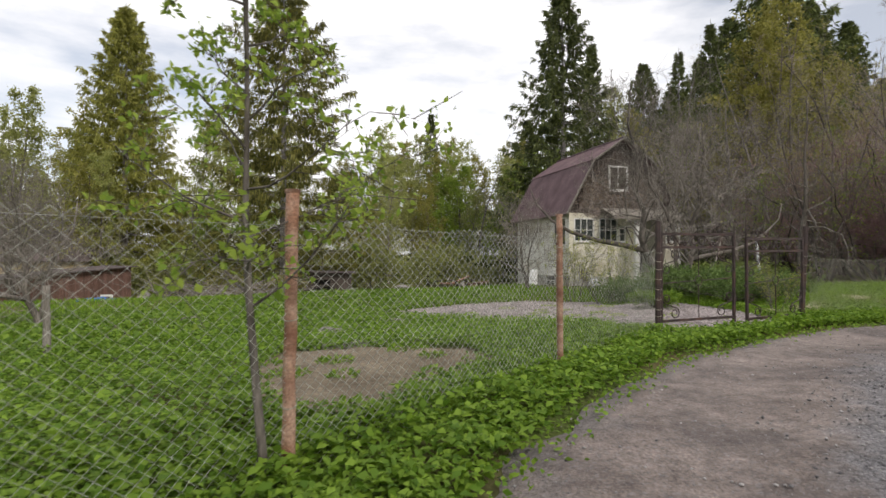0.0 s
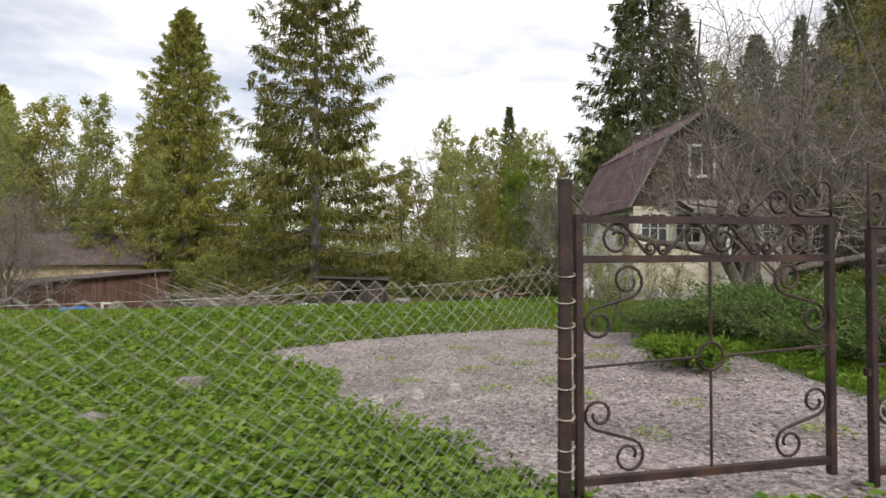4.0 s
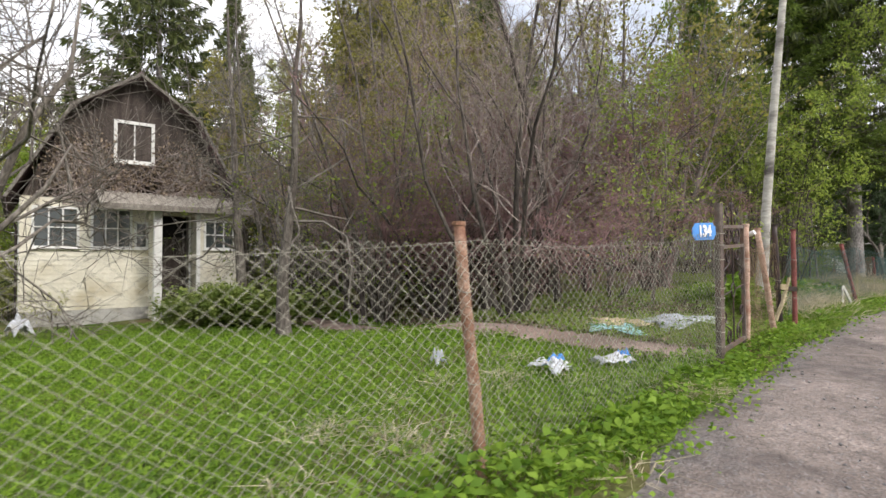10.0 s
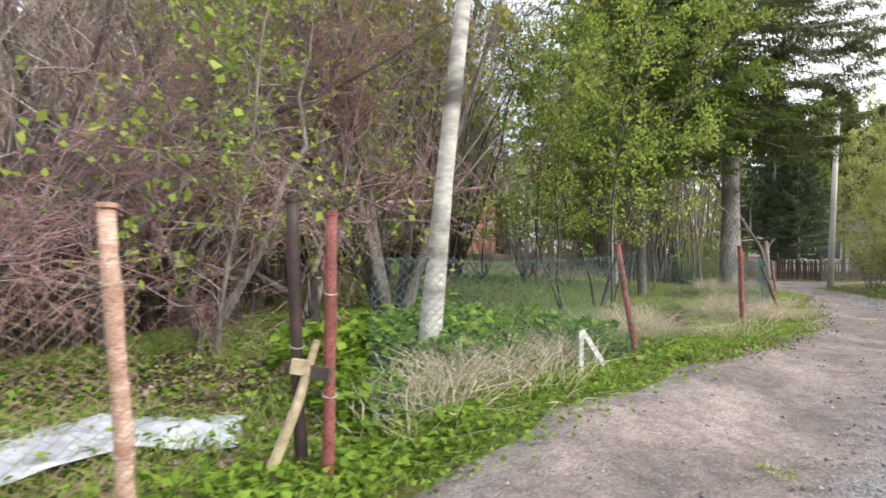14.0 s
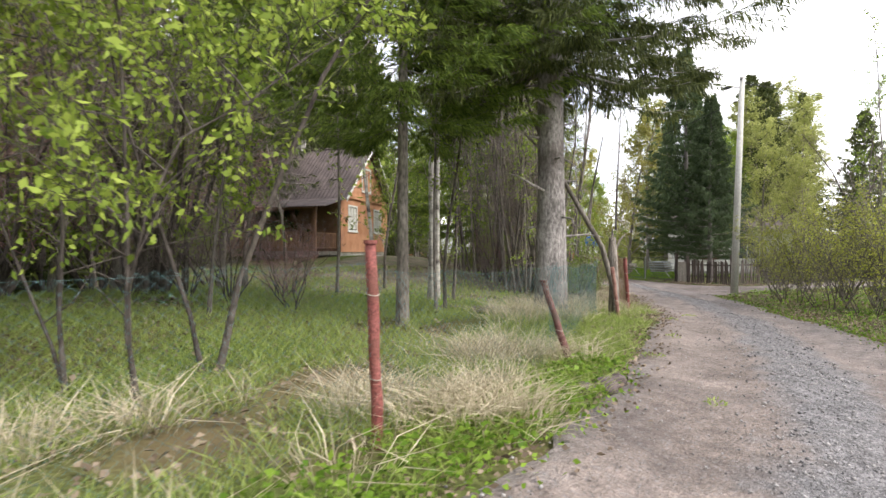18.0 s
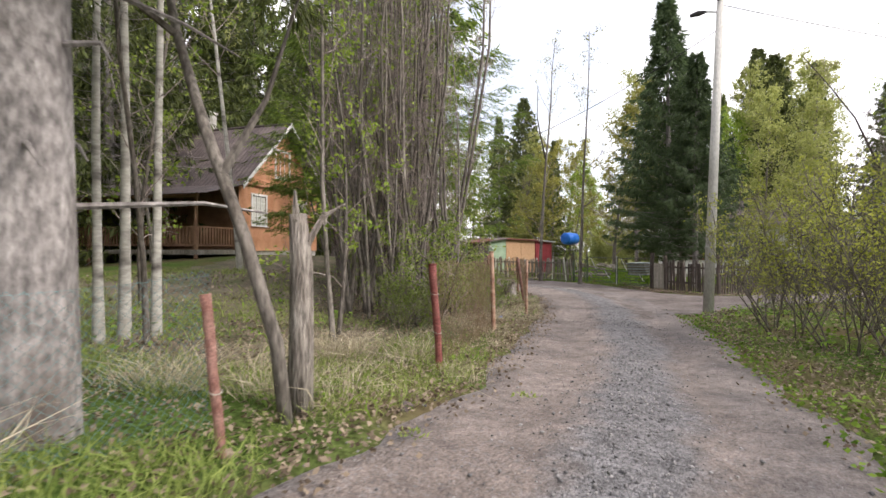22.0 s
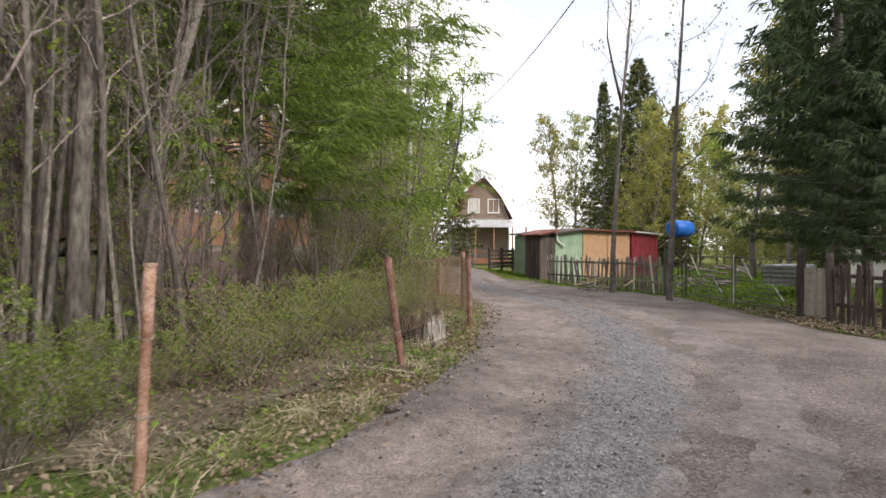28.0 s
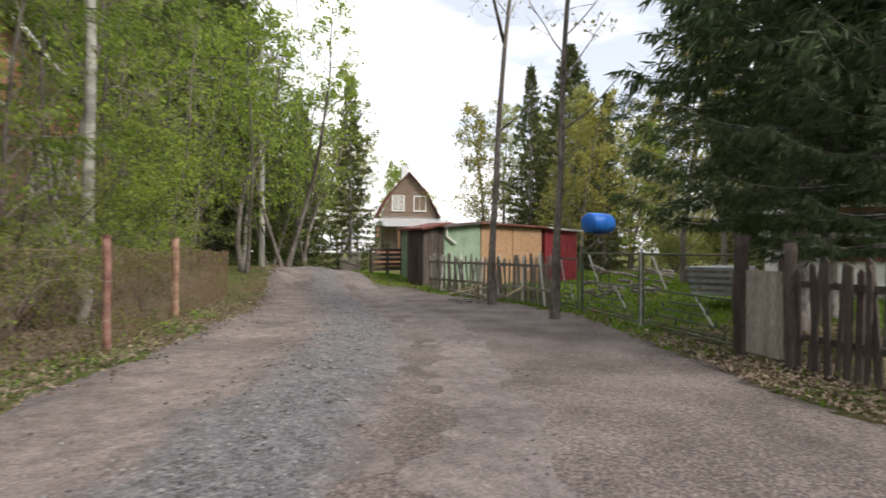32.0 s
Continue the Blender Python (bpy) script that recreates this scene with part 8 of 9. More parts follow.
# ---- by the green gate at the end ----
def lattice_gate(m, w, h, label):
    """A welded gate leaf with a stepped bar pattern."""
    ob = thing("gate_leaf", m, label, "gate leaf", "green gate leaves")
    r = 0.016
    for a, b in (((0, 0, 0.06), (0, 0, h)), ((w, 0, 0.06), (w, 0, h))):
        part("stile", Shape().tube([a, b], 0.02, 6), M_GATEGREEN, ob)
    for z in (0.08, h * 0.52, h - 0.03):
        part("rail", Shape().tube([(0, 0, z), (w, 0, z)], r, 6), M_GATEGREEN, ob)
    for k in range(4):
        x0, x1 = w * (0.10 + 0.08 * k), w * (0.9 - 0.08 * k)
        z = 0.14 + k * (h * 0.52 - 0.16) / 4
        part("step_bar", Shape().tube([(x0, 0, z + 0.1), (x0, 0, z), (x1, 0, z), (x1, 0, z + 0.1)], 0.016, 5), M_GATEGREEN, ob)
        part("tie_bar", Shape().tube([(w * (0.25 + 0.16 * k), 0, z - 0.1), (w * (0.25 + 0.16 * k), 0, z)], 0.015, 5), M_GATEGREEN, ob)
    part("brace", Shape().tube([(w * 0.12, 0, h - 0.05), (w * 0.3, 0, h * 0.55)], 0.017, 5), M_WIRE, ob)
    part("brace", Shape().tube([(w * 0.62, 0, h * 0.5), (w * 0.8, 0, h * 0.2)], 0.017, 5), M_WIRE, ob)
    return ob


ga, gb_ = Vector((52.92, 32.78, 0)), Vector((51.69, 28.33, 0))
turn = math.degrees(math.atan2(gb_.y - ga.y, gb_.x - ga.x))
mid = ga.lerp(gb_, 0.5)
for i, p in enumerate((ga, mid)):
    lattice_gate(pose(p.x, p.y, gz(p.x, p.y) + 0.03, 0, 0, turn) @ Matrix.Translation((0.05, 0, 0)), 2.2, 1.25, "dull green welded gate leaf with a stepped bar pattern, closed")
post(ga.x, ga.y, 0.13, 1.5, 0.035, M_GATEGREEN, "green pipe post of the wide gate", seed=31, name="gate_post")
post(mid.x, mid.y, 0.12, 1.45, 0.03, M_WIRE, "grey pipe post where the gate leaves meet", seed=32, name="gate_post")
post(gb_.x, gb_.y, 0.12, 1.62, 0.09, M_DARKWOOD, "thick dark wooden gate post", seed=33, rough=0.2, name="gate_post")
post(53.05, 33.75, 0.1, 1.6, 0.045, M_GATEGREEN, "pale green wooden post of the wicket", seed=34, square=True, name="gate_post")
lattice_gate(pose(53.03, 33.7, 0.14, 0, 0, -98), 0.8, 1.15, "narrow green wicket gate beside the wide gate, closed")


def pickets(pts, h, material, label, seed, gap=0.115, w=0.075, lean=0.05, odd=None):
    """A picket fence along the corners, each picket a little different."""
    q = rnd(seed)
    a0 = Vector((*pts[0], gz(*pts[0])))
    ob = thing("picket_fence", Matrix.Translation(a0), label, "picket fence")
    for p0, p1 in zip(pts, pts[1:]):
        d = Vector((p1[0] - p0[0], p1[1] - p0[1], 0))
        L, u = d.length, d.normalized()
        turn_ = math.atan2(d.y, d.x)
        base = Vector((p0[0], p0[1], gz(*p0))) - a0
        for k in range(int(L / gap)):
            x = k * gap + q.uniform(-0.015, 0.015)
            hh, ww = h * q.uniform(0.86, 1.06), w * q.uniform(0.7, 1.15)
            tip = q.uniform(0.02, 0.08)
            mm = Matrix.Translation(base + u * x + Vector((0, 0, gz(p0[0] + u.x * x, p0[1] + u.y * x) - gz(*p0)))) @ Matrix.Rotation(turn_, 4, "Z") @ Matrix.Rotation(q.normal() * lean, 4, "Y") @ Matrix.Rotation(q.normal() * lean * 0.5, 4, "X")
            s = Shape().add([(-ww / 2, -0.012, -0.05), (ww / 2, -0.012, -0.05), (ww / 2, -0.012, hh - tip), (0, -0.012, hh), (-ww / 2, -0.012, hh - tip), (-ww / 2, 0.012, -0.05), (ww / 2, 0.012, -0.05), (ww / 2, 0.012, hh - tip), (0, 0.012, hh), (-ww / 2, 0.012, hh - tip)],
                            [(0, 1, 2, 3, 4), (9, 8, 7, 6, 5), (0, 5, 6, 1), (1, 6, 7, 2), (2, 7, 8, 3), (3, 8, 9, 4), (4, 9, 5, 0)])
            part("picket", s, odd if odd and k % 9 == 4 else material, ob, at=mm)
        for z in (h * 0.28, h * 0.75):
            mm = Matrix.Translation(base) @ Matrix.Rotation(turn_, 4, "Z")
            part("rail", Shape().box(0, 0.014, z, L, 0.06, z + 0.07), material, ob, at=mm)
    return ob


pickets([(53.1, 33.9), (53.25, 36.2), (53.3, 38.5), (53.0, 40.7)], 1.2, M_GREYWOOD, "old grey picket fence with uneven leaning boards", 61, lean=0.09, odd=M_TRIM)
pickets([(51.55, 27.7), (51.15, 26.4), (50.75, 25.0)], 1.22, M_DARKWOOD, "dark weathered picket fence beside the gate", 62)
pickets([(50.75, 25.0), (55.5, 24.2), (61, 23.4)], 1.22, M_DARKWOOD, "dark weathered picket fence along the side road", 63, gap=0.14)
solid("sheet_panel", Shape().box(0, -0.02, 0.05, 0.62, 0.0, 1.05), M_GREYWOOD, "grey sheet panel closing the gap beside the gate post", "panel", m=pose(51.66, 28.22, 0.15, 0, 0, -102))
for i, (x, y) in enumerate(((51.5, 27.6), (50.75, 25.05))):
    post(x, y, gz(x, y), gz(x, y) + 1.4, 0.065, M_DARKWOOD, "dark wooden fence post", seed=70 + i, rough=0.2)
# pale pallet and rail fences further up the road
pal = thing("pallet", pose(52.4, 45.3, gz(52.4, 45.3), 0, 0, 8), "old grey pallet set upright as a fence", "pallet")
for k in range(5):
    part("slat", Shape().box(0, -0.02, 0.12 + 0.2 * k, 2.2, 0.0, 0.24 + 0.2 * k), M_DARKWOOD, pal)
for x in (0.0, 0.75, 1.45, 2.1):
    part("block", Shape().box(x, 0.002, -0.05, x + 0.1, 0.1, 1.15), M_DARKWOOD, pal)
pickets([(52.6, 47.5), (53.6, 53), (54.8, 60)], 1.0, M_GREYWOOD, "low grey garden fence further along the road", 64, gap=0.3)
sticks = thing("stick_pile", pose(52.6, 36.6, gz(52.6, 36.6)), "pile of broken sticks and boards by the fence", "stick pile")
for k in range(22):
    q = rnd(300 + k)
    a, L = q.uniform(0, 6.3), q.uniform(0.5, 1.3)
    p = Vector((q.normal() * 0.4, q.normal() * 0.7, q.uniform(0.03, 0.22)))
    e = p + Vector((math.cos(a), math.sin(a), q.uniform(-0.1, 0.35))) * L
    part("stick", Shape().tube([p, e], q.uniform(0.012, 0.03), 5), M_GREYWOOD if k % 3 else M_TAN, sticks)


def lean_shed(name, x0, y0, x1, y1, D, h0, h1, wall_mat, roof_mat, label, boards=0.2):
    L = math.hypot(x1 - x0, y1 - y0)
    z = gz(x0, y0)
    ob = thing(name, pose(x0, y0, z, 0, 0, math.degrees(math.atan2(y1 - y0, x1 - x0))), label, "shed")
    def side(p, q, a, b):
        p, q = Vector(p), Vector(q)
        n = max(1, int((q - p).length / boards))
        for k in range(n):
            s0, s1 = k / n, (k + 1) / n
            c0, c1 = p.lerp(q, s0 + 0.004), p.lerp(q, s1 - 0.004)
            t0, t1 = a + (b - a) * s0, a + (b - a) * s1
            nrm = (q - p).cross(Vector((0, 0, 1))).normalized() * (0.02 + 0.006 * (k % 2))
            v = [c0, c1, c1 + Vector((0, 0, t1)), c0 + Vector((0, 0, t0))]
            part("board", Shape().add([tuple(e + nrm) for e in v] + [tuple(e) for e in v], [(0, 1, 2, 3), (7, 6, 5, 4), (0, 4, 5, 1), (1, 5, 6, 2), (2, 6, 7, 3), (3, 7, 4, 0)]), wall_mat, ob)
    side((0, 0, -0.2), (L, 0, -0.2), h0 + 0.2, h1 + 0.2)
    side((0, D, -0.2), (0, 0, -0.2), h0 + 0.2, h0 + 0.2)
    side((L, 0, -0.2), (L, D, -0.2), h1 + 0.2, h1 + 0.2)
    side((L, D, -0.2), (0, D, -0.2), h1 + 0.2, h0 + 0.2)
    part("roof", Shape().slab([(-0.2, -0.25, h0 + 0.02), (L + 0.2, -0.25, h1 + 0.02), (L + 0.2, D + 0.2, h1 + 0.02), (-0.2, D + 0.2, h0 + 0.02)], 0.07), roof_mat, ob)
    return ob


dark_shed = lean_shed("shed", 53.1, 41.5, 54.0, 41.75, 0.9, 1.95, 2.2, M_DARKWOOD, M_RUSTRED, "dark wooden lean-to shed with a white drainpipe")
part("drainpipe", Shape().tube([(1.0, -0.12, 2.35), (1.0, -0.12, 1.75), (1.4, -0.2, 1.5)], 0.045, 8), M_TRIM, dark_shed, "white plastic drainpipe")
lean_shed("shed", 54.02, 41.72, 55.7, 42.0, 3.0, 2.05, 2.3, M_GREENWALL, M_SLATE, "pale green painted shed wall under a flat roof", 2.2)
lean_shed("shed", 55.72, 42.0, 59.2, 42.9, 3.0, 2.3, 2.25, M_OSB, M_RUSTRED, "orange-brown chipboard shed with a flat dark roof", 1.6)
lean_shed("shed", 59.6, 43.2, 61.9, 43.9, 2.5, 2.3, 2.2, M_MAROON, M_TIN, "maroon sheet-metal shed with a pale tin roof", 0.22)
tank = thing("water_tank", pose(60.1, 40.4, gz(60.1, 40.4)), "blue plastic water barrel lying on a metal stand", "water tank")
part("barrel", Shape().tube([(-0.62, 0, 2.42), (-0.58, 0, 2.42), (-0.54, 0, 2.42), (-0.2, 0, 2.42), (-0.17, 0, 2.42), (0.17, 0, 2.42), (0.2, 0, 2.42), (0.54, 0, 2.42), (0.58, 0, 2.42), (0.62, 0, 2.42)], [0.34, 0.38, 0.4, 0.4, 0.415, 0.415, 0.4, 0.4, 0.38, 0.34], 18), M_BLUE, tank, "blue plastic barrel", pose(0, 0, 0, 0, 0, 10), smooth=True)
for x in (-0.35, 0.35):
    for y in (-0.25, 0.25):
        part("leg", Shape().tube([(x, y, -0.1), (x * 0.9, y * 0.9, 2.0)], 0.025, 6), M_GATE, tank)
part("platform", Shape().box(-0.45, -0.32, 1.96, 0.45, 0.32, 2.0), M_GATE, tank)
for k in range(9):
    solid("plank", Shape().box(0, 0, 0.35 + 0.07 * k, 2.6 - 0.05 * (k % 3), 0.9, 0.41 + 0.07 * k), M_GREYWOOD if k % 2 else M_FILM, "pale board in a stack under the spruce", "board", "stacked boards", m=pose(56.3, 31.8 + 0.02 * k, 0.1, 0, 0, 20 + (k % 3)))
wood_p = thing("wood_pile", pose(57.2, 35.5, gz(57.2, 35.5)), "low heap of grey firewood behind the gate", "wood pile")
for k in range(40):
    q = rnd(400 + k)
    p = Vector((q.uniform(-1.6, 1.6), q.uniform(-0.3, 0.3), q.uniform(0.05, 0.75)))
    a = q.uniform(-0.6, 0.6)
    part("log", Shape().tube([p, p + Vector((math.sin(a) * 0.5, math.cos(a) * 0.5, q.uniform(-0.1, 0.15)))], q.uniform(0.03, 0.06), 6), M_GREYWOOD if k % 2 else M_ROTWOOD, wood_p)

wh2 = thing("house", pose(61.3, 33.65, 0.05, 0, 0, -50), "small white-sided house with brown window surrounds", "house")
part("wall", lap_wall(7.0, 0.3, 3.2, 0.16, holes=[(1.2, 2.2, 1.3, 2.5), (3.4, 4.9, 1.2, 2.6)]), M_TRIM, wh2)
part("wall", lap_wall(6.0, 0.3, 3.2, 0.16), M_TRIM, wh2, "", pose(0, 6, 0, 0, 0, -90))
part("wall", lap_wall(6.0, 0.3, 3.2, 0.16), M_TRIM, wh2, "", pose(7, 0, 0, 0, 0, 90))
part("plinth", Shape().box(0.05, 0.05, -0.4, 6.95, 5.95, 0.31), M_CONCRETE, wh2)
window(wh2, 1.2, 1.3, 1.0, 1.2, Matrix.Identity(4), (1, 0), 0.14, frame_mat=M_RUSTRED)
window(wh2, 3.4, 1.2, 1.5, 1.4, Matrix.Identity(4), (1, 0), 0.14, frame_mat=M_TRIM)
part("roof", sheet_roof((-0.5, -0.6, 3.05), (7.5, -0.6, 3.05), (7.5, 3.0, 5.0), (-0.5, 3.0, 5.0), 30, 0.02), M_SLATE, wh2)
part("roof", sheet_roof((7.5, 6.6, 3.05), (-0.5, 6.6, 3.05), (-0.5, 3.0, 5.0), (7.5, 3.0, 5.0), 30, 0.02), M_SLATE, wh2)
gh = thing("greenhouse", pose(52.0, 18.6, 0.2, 0, 0, -70), "low white greenhouse behind the roadside bushes", "greenhouse")
arch = [(1.25 * math.cos(a), 1.9 * math.sin(a)) for a in [i * math.pi / 10 for i in range(11)]]
for k in range(5):
    part("hoop", Shape().tube([(k * 1.2, y, z) for y, z in arch], 0.02, 5), M_TRIM, gh)
cv = [(x, y * 0.985, z * 0.985) for x in (0, 4.8) for y, z in arch]
part("cover", Shape().add(cv, [(i, i + 1, 12 + i, 11 + i) for i in range(10)] + [tuple(range(10, -1, -1)), tuple(range(11, 22))]), M_FILM, gh)

# ---- bits about the clearing ----
fh = thing("house", pose(-49.5, 52.2, -3.0, 0, 0, 42), "distant beige house behind the trees", "house")
part("wall", lap_wall(11, 0, 4.6, 0.3, holes=[(8.0, 9.4, 2.0, 3.4)]), M_CREAM, fh)
part("wall", lap_wall(7, 0, 4.6, 0.3), M_CREAM, fh, "", pose(11, 0, 0, 0, 0, 90))
window(fh, 8.0, 2.0, 1.4, 1.4, Matrix.Identity(4), (1, 1), 0.15)
part("roof", sheet_roof((-0.5, -0.6, 4.5), (11.5, -0.6, 4.5), (11.5, 3.5, 7.5), (-0.5, 3.5, 7.5), 30, 0.02), M_SLATE, fh)
part("roof", sheet_roof((11.5, 7.6, 4.5), (-0.5, 7.6, 4.5), (-0.5, 3.5, 7.5), (11.5, 3.5, 7.5), 30, 0.02), M_SLATE, fh)
brush = thing("brush_pile", pose(-12.5, 30.0, gz(-12.5, 30)), "big pile of cut grey branches by the shed", "brush pile")
for k in range(70):
    q = rnd(500 + k)
    a, L = q.uniform(0, 6.3), q.uniform(1.5, 3.6)
    p = Vector((q.normal() * 1.0, q.normal() * 0.8, q.uniform(0.05, 0.9)))
    e = p + Vector((math.cos(a), math.sin(a) * 0.6, q.uniform(0.0, 0.5))) * L
    part("cut_branch", Shape().tube([p, p.lerp(e, 0.5) + Vector((0, 0, 0.1)), e], [0.03, 0.022, 0.008], 4), M_BARK_GREY, brush)
frame_ = thing("cold_frame", pose(-16.2, 28.5, gz(-16.2, 28.5)), "small white wooden frame standing in the grass", "frame")
part("bar", Shape().box(-0.3, -0.03, 0, -0.2, 0.03, 1.0), M_TRIM, frame_)
part("bar", Shape().box(0.2, -0.03, 0, 0.3, 0.03, 1.0), M_TRIM, frame_)
part("bar", Shape().box(-0.2, -0.03, 0.9, 0.2, 0.03, 1.0), M_TRIM, frame_)
hatch = thing("hatch_panel", pose(-6.9, 34.9, -2.0, 0, 0, 8), "pale grey boarded hatch on the small shed", "hatch")
for k in range(5):
    part("board", Shape().box(0.0, -0.08, 0.1 + 0.13 * k, 1.15, -0.05, 0.22 + 0.13 * k), M_GREYWOOD, hatch)
for k in range(10):
    q = rnd(600 + k)
    rock(q.uniform(-16, 2), q.uniform(24, 31), q.uniform(0.2, 0.45), 600 + k, "pale rubble heaped in the garden")
cart = thing("junk_heap", pose(2.2, 30.5, gz(2.2, 30.5)), "heap of dark junk and boards by the house", "junk")
for k in range(14):
    q = rnd(700 + k)
    part("board", Shape().box(-0.6, -0.06, 0, 0.6, 0.06, 0.04, pose(q.normal() * 0.8, q.normal() * 0.5, q.uniform(0.05, 0.6), q.uniform(-20, 20), q.uniform(-30, 30), q.uniform(0, 180))), (M_DARKWOOD, M_GREYWOOD, M_RUST)[k % 3], cart)
solid("white_drum", Shape().tube([(0, 0, 0), (0, 0, 0.05), (0, 0, 0.8), (0, 0, 0.85)], [0.26, 0.29, 0.29, 0.26], 14), M_LETTER, "white plastic drum by the basement wall", "drum", m=pose(6.1, 30.4, gz(6.1, 30.4)))

# ---- ground cover ----
LINE = smooth_line(ROAD_LEFT, 220)


def off_road(x, y):
    """Metres from the road's garden-side edge (large distances are rough)."""
    best = np.full(x.shape, 1e9)
    for a, b in zip(LINE[:-1], LINE[1:]):
        d = b - a
        t = np.clip(((x - a[0]) * d[0] + (y - a[1]) * d[1]) / (d @ d), 0, 1)
        best = np.minimum(best, np.hypot(x - a[0] - t * d[0], y - a[1] - t * d[1]))
    return best


def scatter(seed, n, x0, x1, y0, y1, keep):
    q = rnd(seed)
    x, y = q.uniform(x0, x1, n), q.uniform(y0, y1, n)
    d = off_road(x, y)
    k = keep(x, y, d, q.uniform(0, 1, n)) & ~(bare(x, y))
    return q, x[k], y[k], d[k]


def stuff(name, v, f, material, label, category):
    tagged(new(name, mesh_np(name, v, f, material)), label, category, kind="stuff")


def grass(name, seed, n, box, keep, material, label, h=0.16, w=0.012, tilt=0.5, bendy=0.0, tuft=0.0):
    q, x, y, d = scatter(seed, n, *box, keep)
    m = len(x)
    ox, oy = np.zeros(m), np.zeros(m)
    if tuft:
        # gather the blades into tussocks that lean outwards
        k = max(1, m // 45)
        c = q.integers(0, k, m)
        ox, oy = q.normal(size=m), q.normal(size=m)
        keepers = q.integers(0, m, k)
        x, y = x[keepers][c] + ox * tuft, y[keepers][c] + oy * tuft
    at = np.stack([x, y, land(x, y) - 0.02], -1)
    way = np.stack([q.normal(size=m) * tilt + ox * 0.35, q.normal(size=m) * tilt + oy * 0.35, np.ones(m)], -1)
    L = h * q.uniform(0.5, 1.5, m)
    v, f = blades(q, at, way, L, w * q.uniform(0.7, 1.4, m), 0.2)
    if bendy:
        v = v.reshape(-1, 4, 3)
        v[:, 2, :2] += q.normal(size=(m, 2)) * bendy * L[:, None]
        v[:, 2, 2] -= bendy * 0.6 * L
        v = v.reshape(-1, 3)
    stuff(name, v, f, material, label, "grass")


def leaves_low(name, seed, n, box, keep, material, label, size=0.085, high=0.22, category="weeds"):
    """Low leafy weeds: each leaf on its own height, tilted flat towards the light."""
    q, x, y, d = scatter(seed, n, *box, keep)
    m = len(x)
    lump = 0.5 + 0.5 * np.clip(wave(x * 1.0, y * 1.0, 0.28, seed), -1, 1)
    z = land(x, y) + 0.02 + high * q.uniform(0.1, 1.0, m) * (0.35 + 0.65 * lump)
    way = np.stack([q.normal(size=m), q.normal(size=m), q.normal(size=m) * 0.3 + 0.05], -1)
    L = size * q.uniform(0.6, 1.4, m)
    way /= np.linalg.norm(way, axis=1, keepdims=True)
    side = np.cross(way, np.array([0, 0, 1.0]) + q.normal(size=(m, 3)) * 0.3)
    side /= np.linalg.norm(side, axis=1, keepdims=True)
    at = np.stack([x, y, z], -1)
    midp = at + way * L[:, None] * 0.45 + np.array([0, 0, 0.012])
    v = np.stack([at, midp + side * L[:, None] * 0.36, at + way * L[:, None], midp - side * L[:, None] * 0.36], 1).reshape(-1, 3)
    stuff(name, v, np.arange(4 * m).reshape(-1, 4), material, label, category)


leaves_low("ground_elder", 71, 330000, (-8, 8.5, -1, 12), lambda x, y, d, u: (u < np.where(d < 2.5, 1.0, 0.5)) & (d < 8) & ((x < 6.1) | (d < 0.9)), M_WEED, "thick carpet of bright green ground elder", 0.062, 0.22)
leaves_low("ground_elder", 77, 40000, (-16, 3, 4, 22), lambda x, y, d, u: (d >= 7) & (d < 17), M_WEED, "thick carpet of bright green ground elder", 0.11, 0.2)
leaves_low("ground_elder", 72, 90000, (6, 21, 8, 17), lambda x, y, d, u: (d < 0.75) | ((u < 0.10) & (x > 12)), M_WEED, "ground elder along the foot of the fence", 0.065, 0.2)
leaves_low("low_weeds", 73, 110000, (17, 30, 13, 20), lambda x, y, d, u: (u < np.where(x < 20.5, 0.12, np.where(x < 22.2, 0.36, 0.16))) & (x < 24.6) | ((d < 0.5) & (u < 0.5)), M_WEED, "low green weeds beside the verge", 0.055, 0.16)
leaves_low("low_weeds", 74, 60000, (33, 47, 18, 34), lambda x, y, d, u: (d < 5) & (u < np.where((x > 38.5) & (y > 24.5), 0.10 + 0.45 * (wave(x, y, 0.8) > 0.1), 0.02 + 0.11 * (wave(x, y, 0.8) > 0.45))), M_WEED, "patches of green weeds under the saplings", 0.05, 0.15)
leaves_low("low_weeds", 75, 45000, (30, 52, 8, 26), lambda x, y, d, u: (d > 3) & (u < np.where((x > 48.5) & (y > 23), 0.12, 0.06 + 0.28 * (wave(x, y, 0.9, 2.0) > 0.1))), M_WEED, "green weeds along the far verge", 0.085, 0.18)
HERBS = [(11.3, 24.4), (12.0, 22.4), (13.4, 21.2), (14.6, 21.2), (15.6, 22.6), (15.2, 24.6), (13.2, 25.8)]
leaves_low("tall_herbs", 99, 60000, (11, 16, 21, 26), lambda x, y, d, u: inside(x, y, HERBS) & (u < 0.34), M_GRASS_PALE, "tall lush green herbs before the porch", 0.13, 1.15)
leaves_low("lawn_weeds", 78, 60000, (6.5, 17, 9.8, 22), lambda x, y, d, u: (u < 0.25 + 0.6 * (wave(x, y, 0.9, 3.0) > 0.25)) & (d > 0.7), M_WEED, "clover and low weeds in the lawn", 0.04, 0.09)
leaves_low("low_weeds", 76, 9000, (0, 7, 9, 18), lambda x, y, d, u: (u < 0.8) & (wave(x, y, 0.5, 2.0) > 0.5), M_WEED, "weeds at the edge of the gravel", 0.08, 0.12)
grass("lawn_grass", 81, 300000, (5.5, 17.5, 9.5, 28), lambda x, y, d, u: u < np.clip(1.25 - d / 16, 0.2, 1), M_GRASS, "bright green garden lawn", 0.085, 0.011, 0.8, 0.15)
